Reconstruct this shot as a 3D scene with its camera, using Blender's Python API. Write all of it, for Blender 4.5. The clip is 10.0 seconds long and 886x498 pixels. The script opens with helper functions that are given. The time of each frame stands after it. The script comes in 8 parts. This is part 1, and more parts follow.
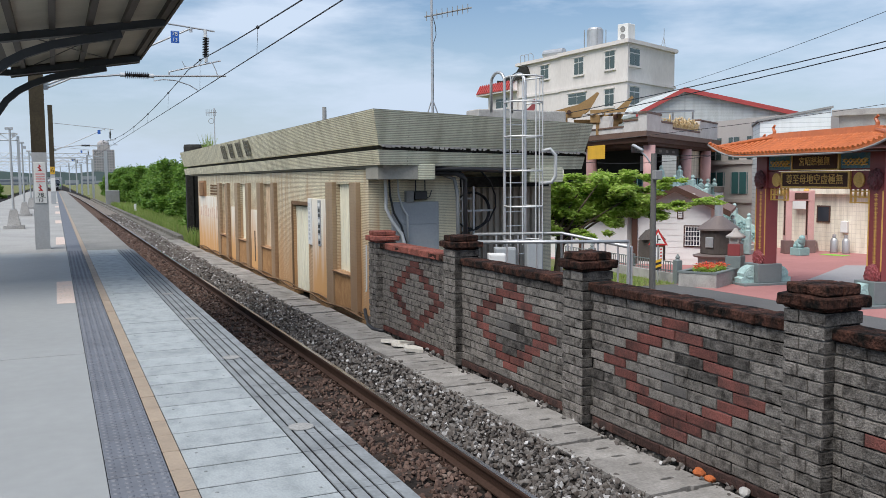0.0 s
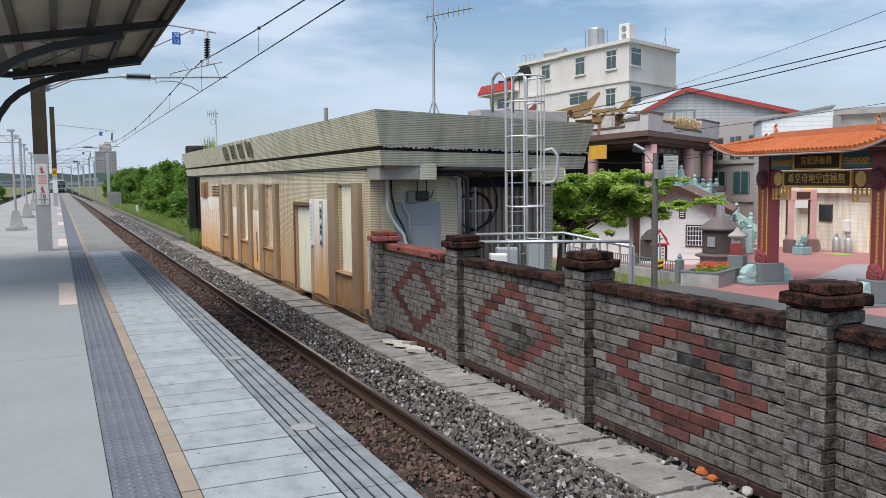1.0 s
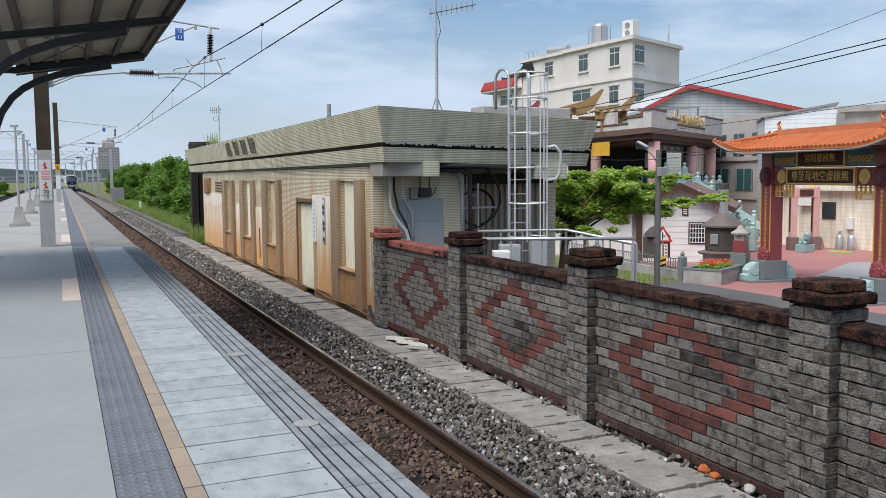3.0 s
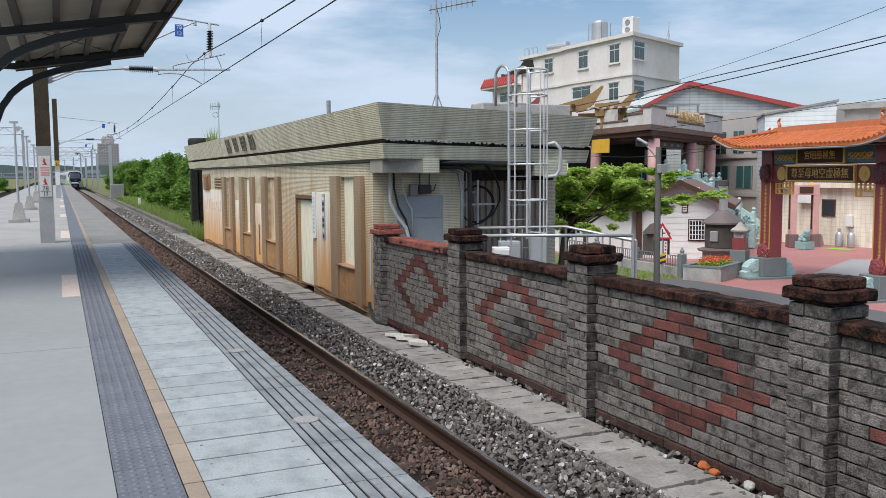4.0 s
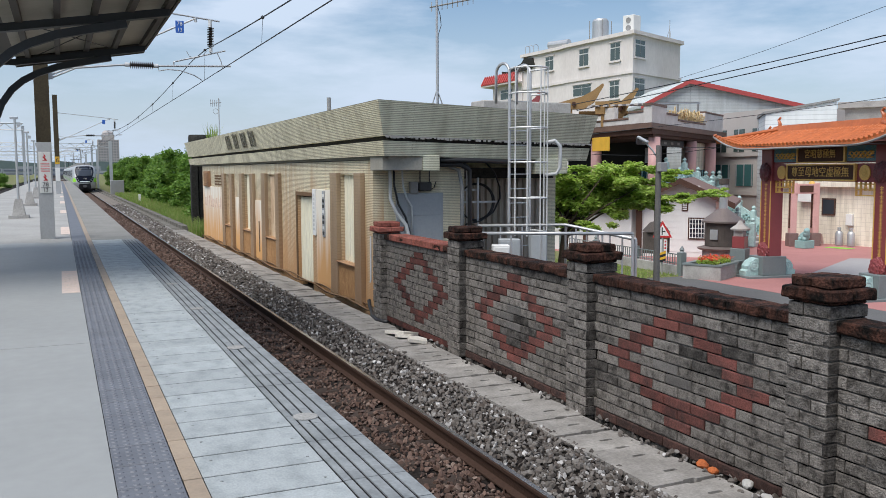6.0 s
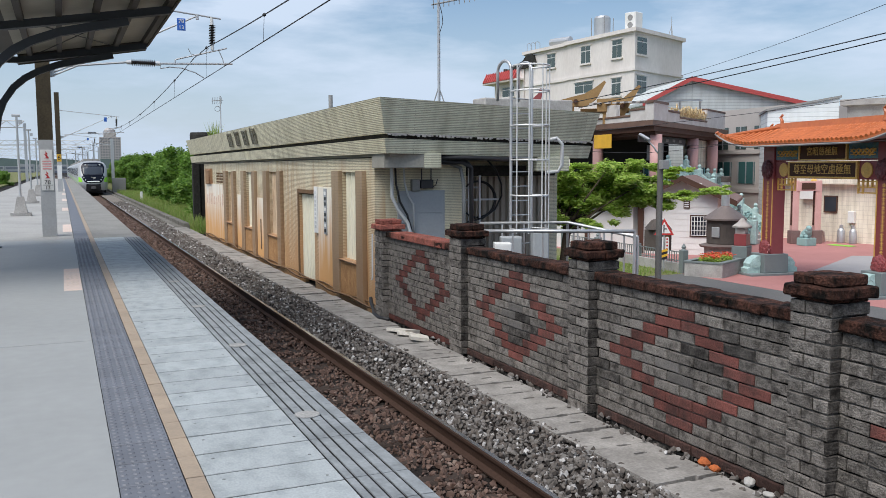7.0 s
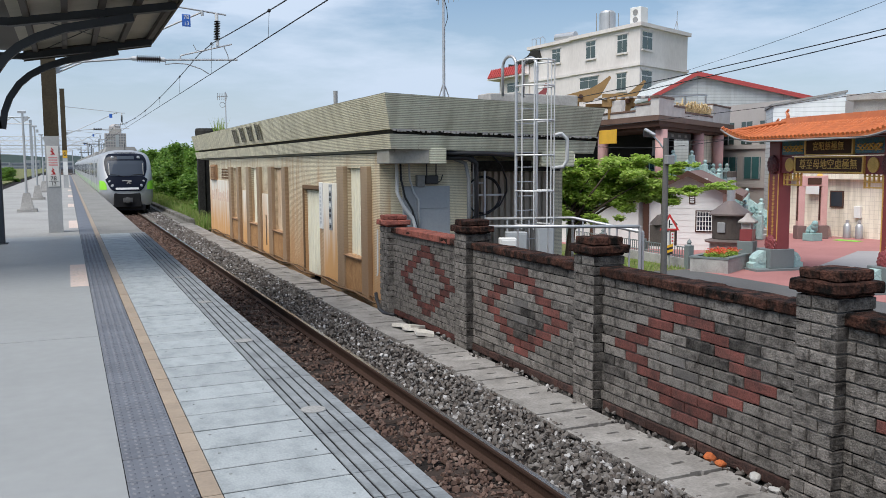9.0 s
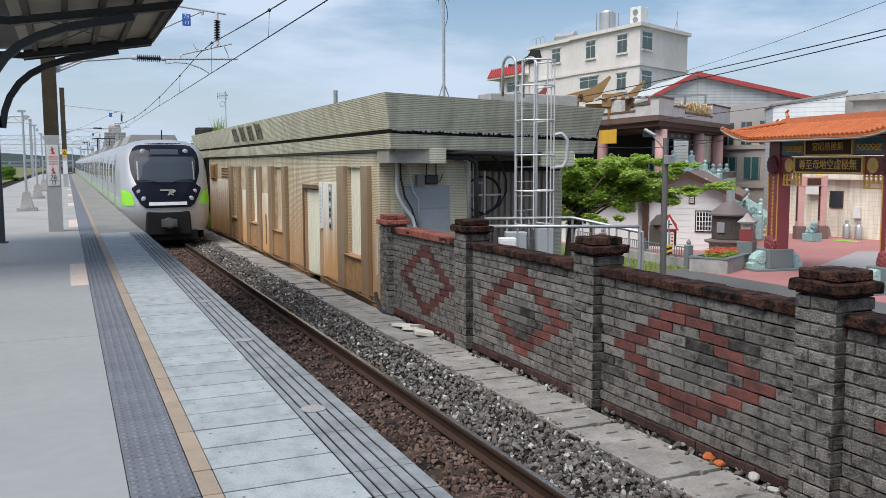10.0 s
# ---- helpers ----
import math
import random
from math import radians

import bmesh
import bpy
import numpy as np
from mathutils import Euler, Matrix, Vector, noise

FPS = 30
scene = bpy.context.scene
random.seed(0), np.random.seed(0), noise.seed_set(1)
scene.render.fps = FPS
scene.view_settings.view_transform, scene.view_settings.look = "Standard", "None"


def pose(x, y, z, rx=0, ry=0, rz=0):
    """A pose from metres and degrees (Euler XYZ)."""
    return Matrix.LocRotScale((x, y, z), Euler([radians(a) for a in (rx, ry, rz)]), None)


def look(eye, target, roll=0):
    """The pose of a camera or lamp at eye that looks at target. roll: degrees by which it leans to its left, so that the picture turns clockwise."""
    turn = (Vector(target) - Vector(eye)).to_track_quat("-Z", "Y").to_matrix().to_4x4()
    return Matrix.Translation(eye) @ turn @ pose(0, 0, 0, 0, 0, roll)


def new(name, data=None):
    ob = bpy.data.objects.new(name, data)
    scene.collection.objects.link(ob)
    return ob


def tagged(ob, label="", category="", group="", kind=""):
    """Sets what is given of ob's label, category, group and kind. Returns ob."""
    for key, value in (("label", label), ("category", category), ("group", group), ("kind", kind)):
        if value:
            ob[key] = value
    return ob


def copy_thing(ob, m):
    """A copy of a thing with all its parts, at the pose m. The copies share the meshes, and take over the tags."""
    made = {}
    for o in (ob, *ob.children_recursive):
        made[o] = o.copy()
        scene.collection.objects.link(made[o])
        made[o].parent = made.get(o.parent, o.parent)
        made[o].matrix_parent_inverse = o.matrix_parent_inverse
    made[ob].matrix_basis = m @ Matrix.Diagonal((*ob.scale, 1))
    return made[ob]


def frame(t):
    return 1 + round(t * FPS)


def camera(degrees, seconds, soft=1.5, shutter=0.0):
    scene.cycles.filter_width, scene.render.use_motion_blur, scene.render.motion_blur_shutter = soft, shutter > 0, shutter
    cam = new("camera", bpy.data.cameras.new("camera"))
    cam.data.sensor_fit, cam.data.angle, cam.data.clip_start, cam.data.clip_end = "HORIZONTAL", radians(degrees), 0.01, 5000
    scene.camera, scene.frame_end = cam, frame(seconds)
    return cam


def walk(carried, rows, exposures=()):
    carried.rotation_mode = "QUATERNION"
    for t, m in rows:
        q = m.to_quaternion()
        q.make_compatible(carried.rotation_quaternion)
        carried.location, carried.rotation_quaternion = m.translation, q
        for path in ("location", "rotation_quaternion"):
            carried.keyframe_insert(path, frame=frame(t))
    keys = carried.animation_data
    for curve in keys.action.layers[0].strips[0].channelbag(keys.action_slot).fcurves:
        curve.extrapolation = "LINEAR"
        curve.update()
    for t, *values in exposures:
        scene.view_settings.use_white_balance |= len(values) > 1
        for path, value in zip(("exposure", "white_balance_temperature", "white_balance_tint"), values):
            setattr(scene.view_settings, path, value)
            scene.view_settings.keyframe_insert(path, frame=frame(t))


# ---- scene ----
cam = camera(54.7, 10.0, soft=0.7)
PATH = [
    (0, (0.005, 0.0, 1.503), (0.825, 1.817, 1.34), -0.4),
    (0.5, (0.005, 0.001, 1.501), (0.823, 1.818, 1.339), -0.5),
    (1, (0.006, -0.002, 1.5), (0.822, 1.817, 1.338), -0.6),
    (1.5, (0.005, 0.004, 1.5), (0.819, 1.823, 1.337), -0.6),
    (2, (0.006, 0.004, 1.501), (0.818, 1.824, 1.336), -0.5),
    (2.5, (0.005, -0.002, 1.503), (0.815, 1.819, 1.336), -0.5),
    (4, (0.002, 0.006, 1.497), (0.813, 1.826, 1.32), -0.4),
    (4.5, (0.001, 0.0, 1.501), (0.812, 1.82, 1.321), -0.4),
    (5, (0.004, 0.002, 1.501), (0.815, 1.821, 1.321), -0.3),
    (5.5, (0.002, 0.002, 1.499), (0.814, 1.821, 1.318), -0.2),
    (7, (0.0, 0.003, 1.504), (0.807, 1.823, 1.315), -0.2),
    (7.5, (0.0, 0.004, 1.502), (0.805, 1.825, 1.309), -0.2),
    (8, (-0.001, 0.003, 1.5), (0.801, 1.825, 1.304), -0.2),
    (8.5, (-0.002, 0.006, 1.498), (0.796, 1.829, 1.3), -0.2),
    (9, (-0.005, -0.001, 1.502), (0.791, 1.823, 1.303), -0.3),
    (9.5, (0.001, 0.0, 1.502), (0.796, 1.824, 1.302), -0.3),
    (10, (-0.012, -0.011, 1.505), (0.785, 1.813, 1.305), -0.2),
]
walk(cam, [(t, look(eye, target, roll)) for t, eye, target, roll in PATH])

# ---- light: thin cloud, a veiled sun high on the platform side ----
SUN_AZ, SUN_EL = radians(-118), radians(58)
scene.view_settings.exposure = 0.02
world = bpy.data.worlds.new("sky")
scene.world = world
world.use_nodes = True
wn, wl = world.node_tree.nodes, world.node_tree.links
wn.clear()
w_out, w_bg, w_sky = wn.new("ShaderNodeOutputWorld"), wn.new("ShaderNodeBackground"), wn.new("ShaderNodeTexSky")
w_sky.sky_type, w_sky.sun_disc, w_sky.sun_elevation, w_sky.sun_rotation = "NISHITA", False, SUN_EL, SUN_AZ
w_sky.air_density, w_sky.dust_density, w_sky.ozone_density = 1.0, 1.5, 1.5
w_co, w_map, w_noise, w_ramp, w_mix = (wn.new("ShaderNodeTexCoord"), wn.new("ShaderNodeMapping"), wn.new("ShaderNodeTexNoise"),
                                       wn.new("ShaderNodeValToRGB"), wn.new("ShaderNodeMix"))
w_map.inputs["Scale"].default_value = (2.2, 2.2, 9.0)
w_map.inputs["Rotation"].default_value = (0.12, 0.0, 0.4)
w_noise.inputs["Scale"].default_value, w_noise.inputs["Detail"].default_value, w_noise.inputs["Roughness"].default_value = 1.5, 7.0, 0.56
w_ramp.color_ramp.elements[0].position, w_ramp.color_ramp.elements[0].color = 0.43, (0.12, 0.12, 0.12, 1)
w_ramp.color_ramp.elements[1].position, w_ramp.color_ramp.elements[1].color = 0.62, (0.92, 0.92, 0.92, 1)
w_mix.data_type = "RGBA"
w_mix.inputs["B"].default_value = (5.9, 6.9, 8.4, 1)
wl.new(w_co.outputs["Generated"], w_map.inputs["Vector"])
wl.new(w_map.outputs["Vector"], w_noise.inputs["Vector"])
wl.new(w_noise.outputs["Fac"], w_ramp.inputs["Fac"])
w_sep, w_low, w_haze = wn.new("ShaderNodeSeparateXYZ"), wn.new("ShaderNodeMapRange"), wn.new("ShaderNodeMix")
w_haze.data_type = "RGBA"
w_haze.inputs["B"].default_value = (5.0, 6.0, 7.4, 1)
w_low.inputs["From Min"].default_value, w_low.inputs["From Max"].default_value = 0.0, 0.22
w_low.inputs["To Min"].default_value, w_low.inputs["To Max"].default_value = 0.85, 0.0
wl.new(w_co.outputs["Generated"], w_sep.inputs["Vector"])
wl.new(w_sep.outputs["Z"], w_low.inputs["Value"])
wl.new(w_ramp.outputs["Color"], w_mix.inputs["Factor"])
wl.new(w_low.outputs["Result"], w_haze.inputs["Factor"])
wl.new(w_mix.outputs["Result"], w_haze.inputs["A"])
w_sat = wn.new("ShaderNodeHueSaturation")
w_sat.inputs["Saturation"].default_value = 1.3
wl.new(w_sky.outputs["Color"], w_sat.inputs["Color"])
wl.new(w_sat.outputs["Color"], w_mix.inputs["A"])
wl.new(w_haze.outputs["Result"], w_bg.inputs["Color"])
wl.new(w_bg.outputs["Background"], w_out.inputs["Surface"])
w_bg.inputs["Strength"].default_value = 0.115

sun = new("sun", bpy.data.lights.new("sun", "SUN"))
sun.data.energy, sun.data.angle, sun.data.color = 4.0, radians(46), (1.0, 0.97, 0.93)
sun.matrix_world = look((math.sin(SUN_AZ) * math.cos(SUN_EL) * 60, math.cos(SUN_AZ) * math.cos(SUN_EL) * 60, math.sin(SUN_EL) * 60), (0, 0, 0))


# ---- materials ----
def mat(name, col, rough=0.75, metal=0.0, dark=None, var=0.5, scale=1.5, fine=25.0, grain=0.25, bump=0.25, rand=0.0, moving=False, stretch=(1, 1, 1), edge=(0.35, 0.7)):
    """A worn surface: two colours mixed by broad stains, fine grain in colour and relief, a shift from piece to piece."""
    m = bpy.data.materials.new(name)
    m.use_nodes = True
    n, l = m.node_tree.nodes, m.node_tree.links
    b = n["Principled BSDF"]
    b.inputs["Roughness"].default_value, b.inputs["Metallic"].default_value = rough, metal
    b.inputs["Specular IOR Level"].default_value = 0.5 if rough < 0.7 or metal else 0.15
    dark = dark or tuple(c * 0.6 for c in col)
    if moving:
        src = n.new("ShaderNodeTexCoord").outputs["Object"]
    else:
        src = n.new("ShaderNodeNewGeometry").outputs["Position"]
    mp = n.new("ShaderNodeMapping")
    mp.inputs["Scale"].default_value = stretch
    l.new(src, mp.inputs["Vector"])
    a = n.new("ShaderNodeTexNoise")
    a.inputs["Scale"].default_value, a.inputs["Detail"].default_value, a.inputs["Roughness"].default_value = scale, 6.0, 0.62
    l.new(mp.outputs["Vector"], a.inputs["Vector"])
    r = n.new("ShaderNodeMapRange")
    r.inputs["From Min"].default_value, r.inputs["From Max"].default_value = edge
    r.inputs["To Max"].default_value = var
    l.new(a.outputs["Fac"], r.inputs["Value"])
    mx = n.new("ShaderNodeMix")
    mx.data_type = "RGBA"
    mx.inputs["A"].default_value, mx.inputs["B"].default_value = (*col, 1), (*dark, 1)
    l.new(r.outputs["Result"], mx.inputs["Factor"])
    f = n.new("ShaderNodeTexNoise")
    f.inputs["Scale"].default_value, f.inputs["Detail"].default_value = fine, 4.0
    l.new(mp.outputs["Vector"], f.inputs["Vector"])
    g = n.new("ShaderNodeMapRange")
    g.inputs["From Min"].default_value, g.inputs["From Max"].default_value = 0.25, 0.75
    g.inputs["To Min"].default_value, g.inputs["To Max"].default_value = 1 - grain, 1 + grain
    l.new(f.outputs["Fac"], g.inputs["Value"])
    hsv = n.new("ShaderNodeHueSaturation")
    l.new(mx.outputs["Result"], hsv.inputs["Color"])
    if rand:
        oi = n.new("ShaderNodeObjectInfo")
        q = n.new("ShaderNodeMapRange")
        q.inputs["To Min"].default_value, q.inputs["To Max"].default_value = 1 - rand, 1 + rand
        l.new(oi.outputs["Random"], q.inputs["Value"])
        ml = n.new("ShaderNodeMath")
        ml.operation = "MULTIPLY"
        l.new(q.outputs["Result"], ml.inputs[0])
        l.new(g.outputs["Result"], ml.inputs[1])
        l.new(ml.outputs["Value"], hsv.inputs["Value"])
    else:
        l.new(g.outputs["Result"], hsv.inputs["Value"])
    l.new(hsv.outputs["Color"], b.inputs["Base Color"])
    if bump:
        bp = n.new("ShaderNodeBump")
        bp.inputs["Strength"].default_value, bp.inputs["Distance"].default_value = bump, 0.02
        l.new(f.outputs["Fac"], bp.inputs["Height"])
        l.new(bp.outputs["Normal"], b.inputs["Normal"])
    return m


def island_mat(name, cols, rough=0.85, spread=0.35, fine=40.0):
    """For heaps of small pieces joined in one mesh: each island takes a colour of its own."""
    m = bpy.data.materials.new(name)
    m.use_nodes = True
    n, l = m.node_tree.nodes, m.node_tree.links
    b = n["Principled BSDF"]
    b.inputs["Roughness"].default_value = rough
    geo = n.new("ShaderNodeNewGeometry")
    ramp = n.new("ShaderNodeValToRGB")
    els = ramp.color_ramp.elements
    while len(els) < len(cols):
        els.new(0.5)
    for k, c in enumerate(cols):
        els[k].position, els[k].color = k / max(1, len(cols) - 1), (*c, 1)
    l.new(geo.outputs["Random Per Island"], ramp.inputs["Fac"])
    f = n.new("ShaderNodeTexNoise")
    f.inputs["Scale"].default_value, f.inputs["Detail"].default_value = fine, 3.0
    l.new(geo.outputs["Position"], f.inputs["Vector"])
    g = n.new("ShaderNodeMapRange")
    g.inputs["To Min"].default_value, g.inputs["To Max"].default_value = 1 - spread, 1 + spread
    l.new(f.outputs["Fac"], g.inputs["Value"])
    hsv = n.new("ShaderNodeHueSaturation")
    l.new(ramp.outputs["Color"], hsv.inputs["Color"])
    l.new(g.outputs["Result"], hsv.inputs["Value"])
    l.new(hsv.outputs["Color"], b.inputs["Base Color"])
    return m


def leaf_mat(name, cols):
    m = island_mat(name, cols, 0.55, 0.3, 2.0)
    b = m.node_tree.nodes["Principled BSDF"]
    b.inputs["Subsurface Weight"].default_value = 0.0
    tr, ad = m.node_tree.nodes.new("ShaderNodeBsdfTranslucent"), m.node_tree.nodes.new("ShaderNodeMixShader")
    ad.inputs["Fac"].default_value = 0.48
    src = b.inputs["Base Color"].links[0].from_socket
    m.node_tree.links.new(src, tr.inputs["Color"])
    m.node_tree.links.new(b.outputs["BSDF"], ad.inputs[1])
    m.node_tree.links.new(tr.outputs["BSDF"], ad.inputs[2])
    m.node_tree.links.new(ad.outputs["Shader"], m.node_tree.nodes["Material Output"].inputs["Surface"])
    return m


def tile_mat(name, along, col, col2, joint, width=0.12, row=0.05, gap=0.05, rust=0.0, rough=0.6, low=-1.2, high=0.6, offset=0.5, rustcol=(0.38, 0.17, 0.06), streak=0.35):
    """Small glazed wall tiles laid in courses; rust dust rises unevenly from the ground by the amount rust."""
    m = bpy.data.materials.new(name)
    m.use_nodes = True
    n, l = m.node_tree.nodes, m.node_tree.links
    b = n["Principled BSDF"]
    b.inputs["Roughness"].default_value = rough
    geo, sep, com = n.new("ShaderNodeNewGeometry"), n.new("ShaderNodeSeparateXYZ"), n.new("ShaderNodeCombineXYZ")
    l.new(geo.outputs["Position"], sep.inputs["Vector"])
    l.new(sep.outputs[along], com.inputs["X"])
    l.new(sep.outputs["Z"], com.inputs["Y"])
    br = n.new("ShaderNodeTexBrick")
    br.offset = offset
    br.inputs["Color1"].default_value, br.inputs["Color2"].default_value, br.inputs["Mortar"].default_value = (*col, 1), (*col2, 1), (*joint, 1)
    br.inputs["Scale"].default_value, br.inputs["Brick Width"].default_value, br.inputs["Row Height"].default_value = 1.0, width, row
    br.inputs["Mortar Size"].default_value, br.inputs["Mortar Smooth"].default_value = row * gap * 2, 0.2
    l.new(com.outputs["Vector"], br.inputs["Vector"])
    big = n.new("ShaderNodeTexNoise")
    big.inputs["Scale"].default_value, big.inputs["Detail"].default_value = 1.3, 6.0
    mp = n.new("ShaderNodeMapping")
    mp.inputs["Scale"].default_value = (2.5, 2.5, 0.35)
    l.new(geo.outputs["Position"], mp.inputs["Vector"])
    l.new(mp.outputs["Vector"], big.inputs["Vector"])
    dirt = n.new("ShaderNodeMix")
    dirt.data_type, dirt.blend_type = "RGBA", "MULTIPLY"
    dirt.inputs["B"].default_value = (0.5, 0.48, 0.43, 1)
    dr = n.new("ShaderNodeMapRange")
    dr.inputs["From Min"].default_value, dr.inputs["From Max"].default_value, dr.inputs["To Max"].default_value = 0.42, 0.75, streak * 2
    l.new(big.outputs["Fac"], dr.inputs["Value"])
    l.new(dr.outputs["Result"], dirt.inputs["Factor"])
    l.new(br.outputs["Color"], dirt.inputs["A"])
    last = dirt.outputs["Result"]
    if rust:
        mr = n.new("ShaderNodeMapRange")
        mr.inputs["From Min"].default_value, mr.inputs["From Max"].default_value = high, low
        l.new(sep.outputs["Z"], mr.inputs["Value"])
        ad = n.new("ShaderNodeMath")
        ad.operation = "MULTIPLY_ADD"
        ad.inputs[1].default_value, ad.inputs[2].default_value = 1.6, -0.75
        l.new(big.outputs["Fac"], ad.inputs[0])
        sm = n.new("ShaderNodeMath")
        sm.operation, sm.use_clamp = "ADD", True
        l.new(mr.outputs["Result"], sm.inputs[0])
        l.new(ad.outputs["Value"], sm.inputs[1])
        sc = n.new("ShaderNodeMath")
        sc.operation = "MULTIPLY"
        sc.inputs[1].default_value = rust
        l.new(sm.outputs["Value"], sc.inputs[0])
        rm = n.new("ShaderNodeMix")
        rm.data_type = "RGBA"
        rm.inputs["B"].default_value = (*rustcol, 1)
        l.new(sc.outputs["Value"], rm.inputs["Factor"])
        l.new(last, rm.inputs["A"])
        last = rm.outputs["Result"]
    l.new(last, b.inputs["Base Color"])
    bp = n.new("ShaderNodeBump")
    bp.inputs["Strength"].default_value, bp.inputs["Distance"].default_value = 0.6, 0.006
    bp.invert = True
    l.new(br.outputs["Fac"], bp.inputs["Height"])
    l.new(bp.outputs["Normal"], b.inputs["Normal"])
    return m


def glass_mat(name, col, rough=0.06, gloss=0.7):
    m = bpy.data.materials.new(name)
    m.use_nodes = True
    b = m.node_tree.nodes["Principled BSDF"]
    b.inputs["Base Color"].default_value, b.inputs["Roughness"].default_value = (*col, 1), rough
    b.inputs["Specular IOR Level"].default_value = gloss
    return m


def glow_mat(name, col, power):
    m = glass_mat(name, col, 0.3)
    b = m.node_tree.nodes["Principled BSDF"]
    b.inputs["Emission Color"].default_value, b.inputs["Emission Strength"].default_value = (*col, 1), power
    return m


M = {}
M["platform"] = mat("smooth_concrete", (0.285, 0.291, 0.283), 0.55, dark=(0.24, 0.245, 0.237), var=0.6, scale=0.7, fine=9, grain=0.05, bump=0.03)
M["platform_far"] = mat("old_platform_concrete", (0.25, 0.245, 0.228), 0.8, dark=(0.17, 0.167, 0.156), var=0.8, scale=0.8, fine=12, grain=0.12, bump=0.08)
M["platform_pale"] = mat("pale_walkway_concrete", (0.345, 0.34, 0.325), 0.8, dark=(0.26, 0.257, 0.245), var=0.8, scale=0.6, fine=14, grain=0.1, bump=0.06)
M["slab"] = mat("edge_slab_concrete", (0.325, 0.348, 0.348), 0.6, dark=(0.235, 0.257, 0.257), var=1.0, scale=4.5, fine=60, grain=0.16, bump=0.1, rand=0.08, edge=(0.44, 0.66), stretch=(1.6, 0.9, 1.0))
M["groove"] = mat("worn_edge_concrete", (0.25, 0.265, 0.27), 0.7, dark=(0.14, 0.15, 0.155), var=0.9, scale=4.0, fine=40, grain=0.15, bump=0.15, rand=0.06)
M["joint"] = mat("dirty_joint", (0.015, 0.015, 0.015), 0.95)
M["tactile"] = mat("grey_tactile_paver", (0.135, 0.143, 0.162), 0.6, dark=(0.095, 0.10, 0.115), var=0.8, scale=3.0, fine=40, grain=0.08, bump=0.05, rand=0.06)
M["yellow"] = mat("ochre_line_paver", (0.32, 0.25, 0.18), 0.65, dark=(0.25, 0.195, 0.145), var=0.8, scale=6.0, fine=50, grain=0.1, bump=0.08, rand=0.06)
M["orange"] = mat("faded_orange_mark", (0.60, 0.47, 0.40), 0.7, dark=(0.50, 0.44, 0.40), var=0.9, scale=5.0, grain=0.1, bump=0.0)
M["manhole"] = mat("manhole_concrete", (0.30, 0.295, 0.28), 0.8, fine=60)
M["rail_top"] = mat("polished_rail", (0.55, 0.53, 0.50), 0.25, 0.9, dark=(0.3, 0.25, 0.2), var=0.5, scale=3.0, grain=0.1, bump=0.0)
M["rail"] = mat("rusty_rail", (0.045, 0.026, 0.019), 0.8, 0.0, dark=(0.05, 0.03, 0.022), fine=40)
M["sleeper"] = mat("stained_sleeper", (0.05, 0.037, 0.031), 0.9, dark=(0.04, 0.03, 0.025), scale=4.0, fine=60, rand=0.2)
M["bed"] = mat("ballast_bed", (0.022, 0.018, 0.016), 0.95, dark=(0.010, 0.008, 0.007), scale=3.0, fine=30, grain=0.5, bump=0.8)
M["stone_grey"] = island_mat("grey_ballast", [(0.022, 0.019, 0.017), (0.13, 0.115, 0.104), (0.075, 0.058, 0.048), (0.19, 0.18, 0.17), (0.10, 0.085, 0.073), (0.15, 0.137, 0.125), (0.06, 0.049, 0.042), (0.48, 0.47, 0.46)])
M["stone_rust"] = island_mat("rusty_ballast", [(0.032, 0.019, 0.014), (0.10, 0.057, 0.042), (0.065, 0.037, 0.028), (0.15, 0.094, 0.072), (0.08, 0.046, 0.034), (0.19, 0.14, 0.115)])
M["ballast_brown"] = mat("far_brown_ballast", (0.13, 0.088, 0.068), 0.95, dark=(0.05, 0.034, 0.027), var=0.9, scale=7.0, fine=26, grain=0.6, bump=0.9)
M["ballast_grey"] = mat("far_grey_ballast", (0.24, 0.215, 0.19), 0.95, dark=(0.10, 0.085, 0.073), var=0.9, scale=7.0, fine=26, grain=0.6, bump=0.9)
M["old_kerb"] = mat("mossy_dark_concrete", (0.20, 0.19, 0.17), 0.9, dark=(0.075, 0.07, 0.058), var=1.0, scale=1.6, fine=25, grain=0.3, bump=0.4)
M["trough"] = mat("trough_concrete", (0.30, 0.285, 0.265), 0.85, dark=(0.16, 0.15, 0.138), var=0.9, scale=3.0, fine=35, grain=0.2, bump=0.2, rand=0.12)
# near-black that puts the shade of cavities into the colour
M["dark"] = mat("deep_shade_cavity", (0.02, 0.02, 0.02), 0.95)
M["brick"] = mat("weathered_grey_block", (0.195, 0.178, 0.160), 0.9, dark=(0.03, 0.026, 0.023), var=0.9, scale=11.0, fine=70, grain=0.42, bump=1.0, rand=0.26, edge=(0.45, 0.70))
M["brick_smooth"] = mat("smooth_grey_block", (0.15, 0.14, 0.13), 0.85, dark=(0.09, 0.083, 0.078), var=0.8, scale=6.0, fine=70, grain=0.25, bump=0.5, rand=0.18)
M["brick_black"] = mat("black_blotched_block", (0.12, 0.11, 0.10), 0.92, dark=(0.014, 0.012, 0.011), var=1.0, scale=9.0, fine=60, grain=0.5, bump=0.9, rand=0.3)
M["brick_red"] = mat("red_block", (0.19, 0.070, 0.058), 0.9, dark=(0.06, 0.035, 0.031), var=1.0, scale=4.0, fine=70, grain=0.35, bump=0.8, rand=0.24)
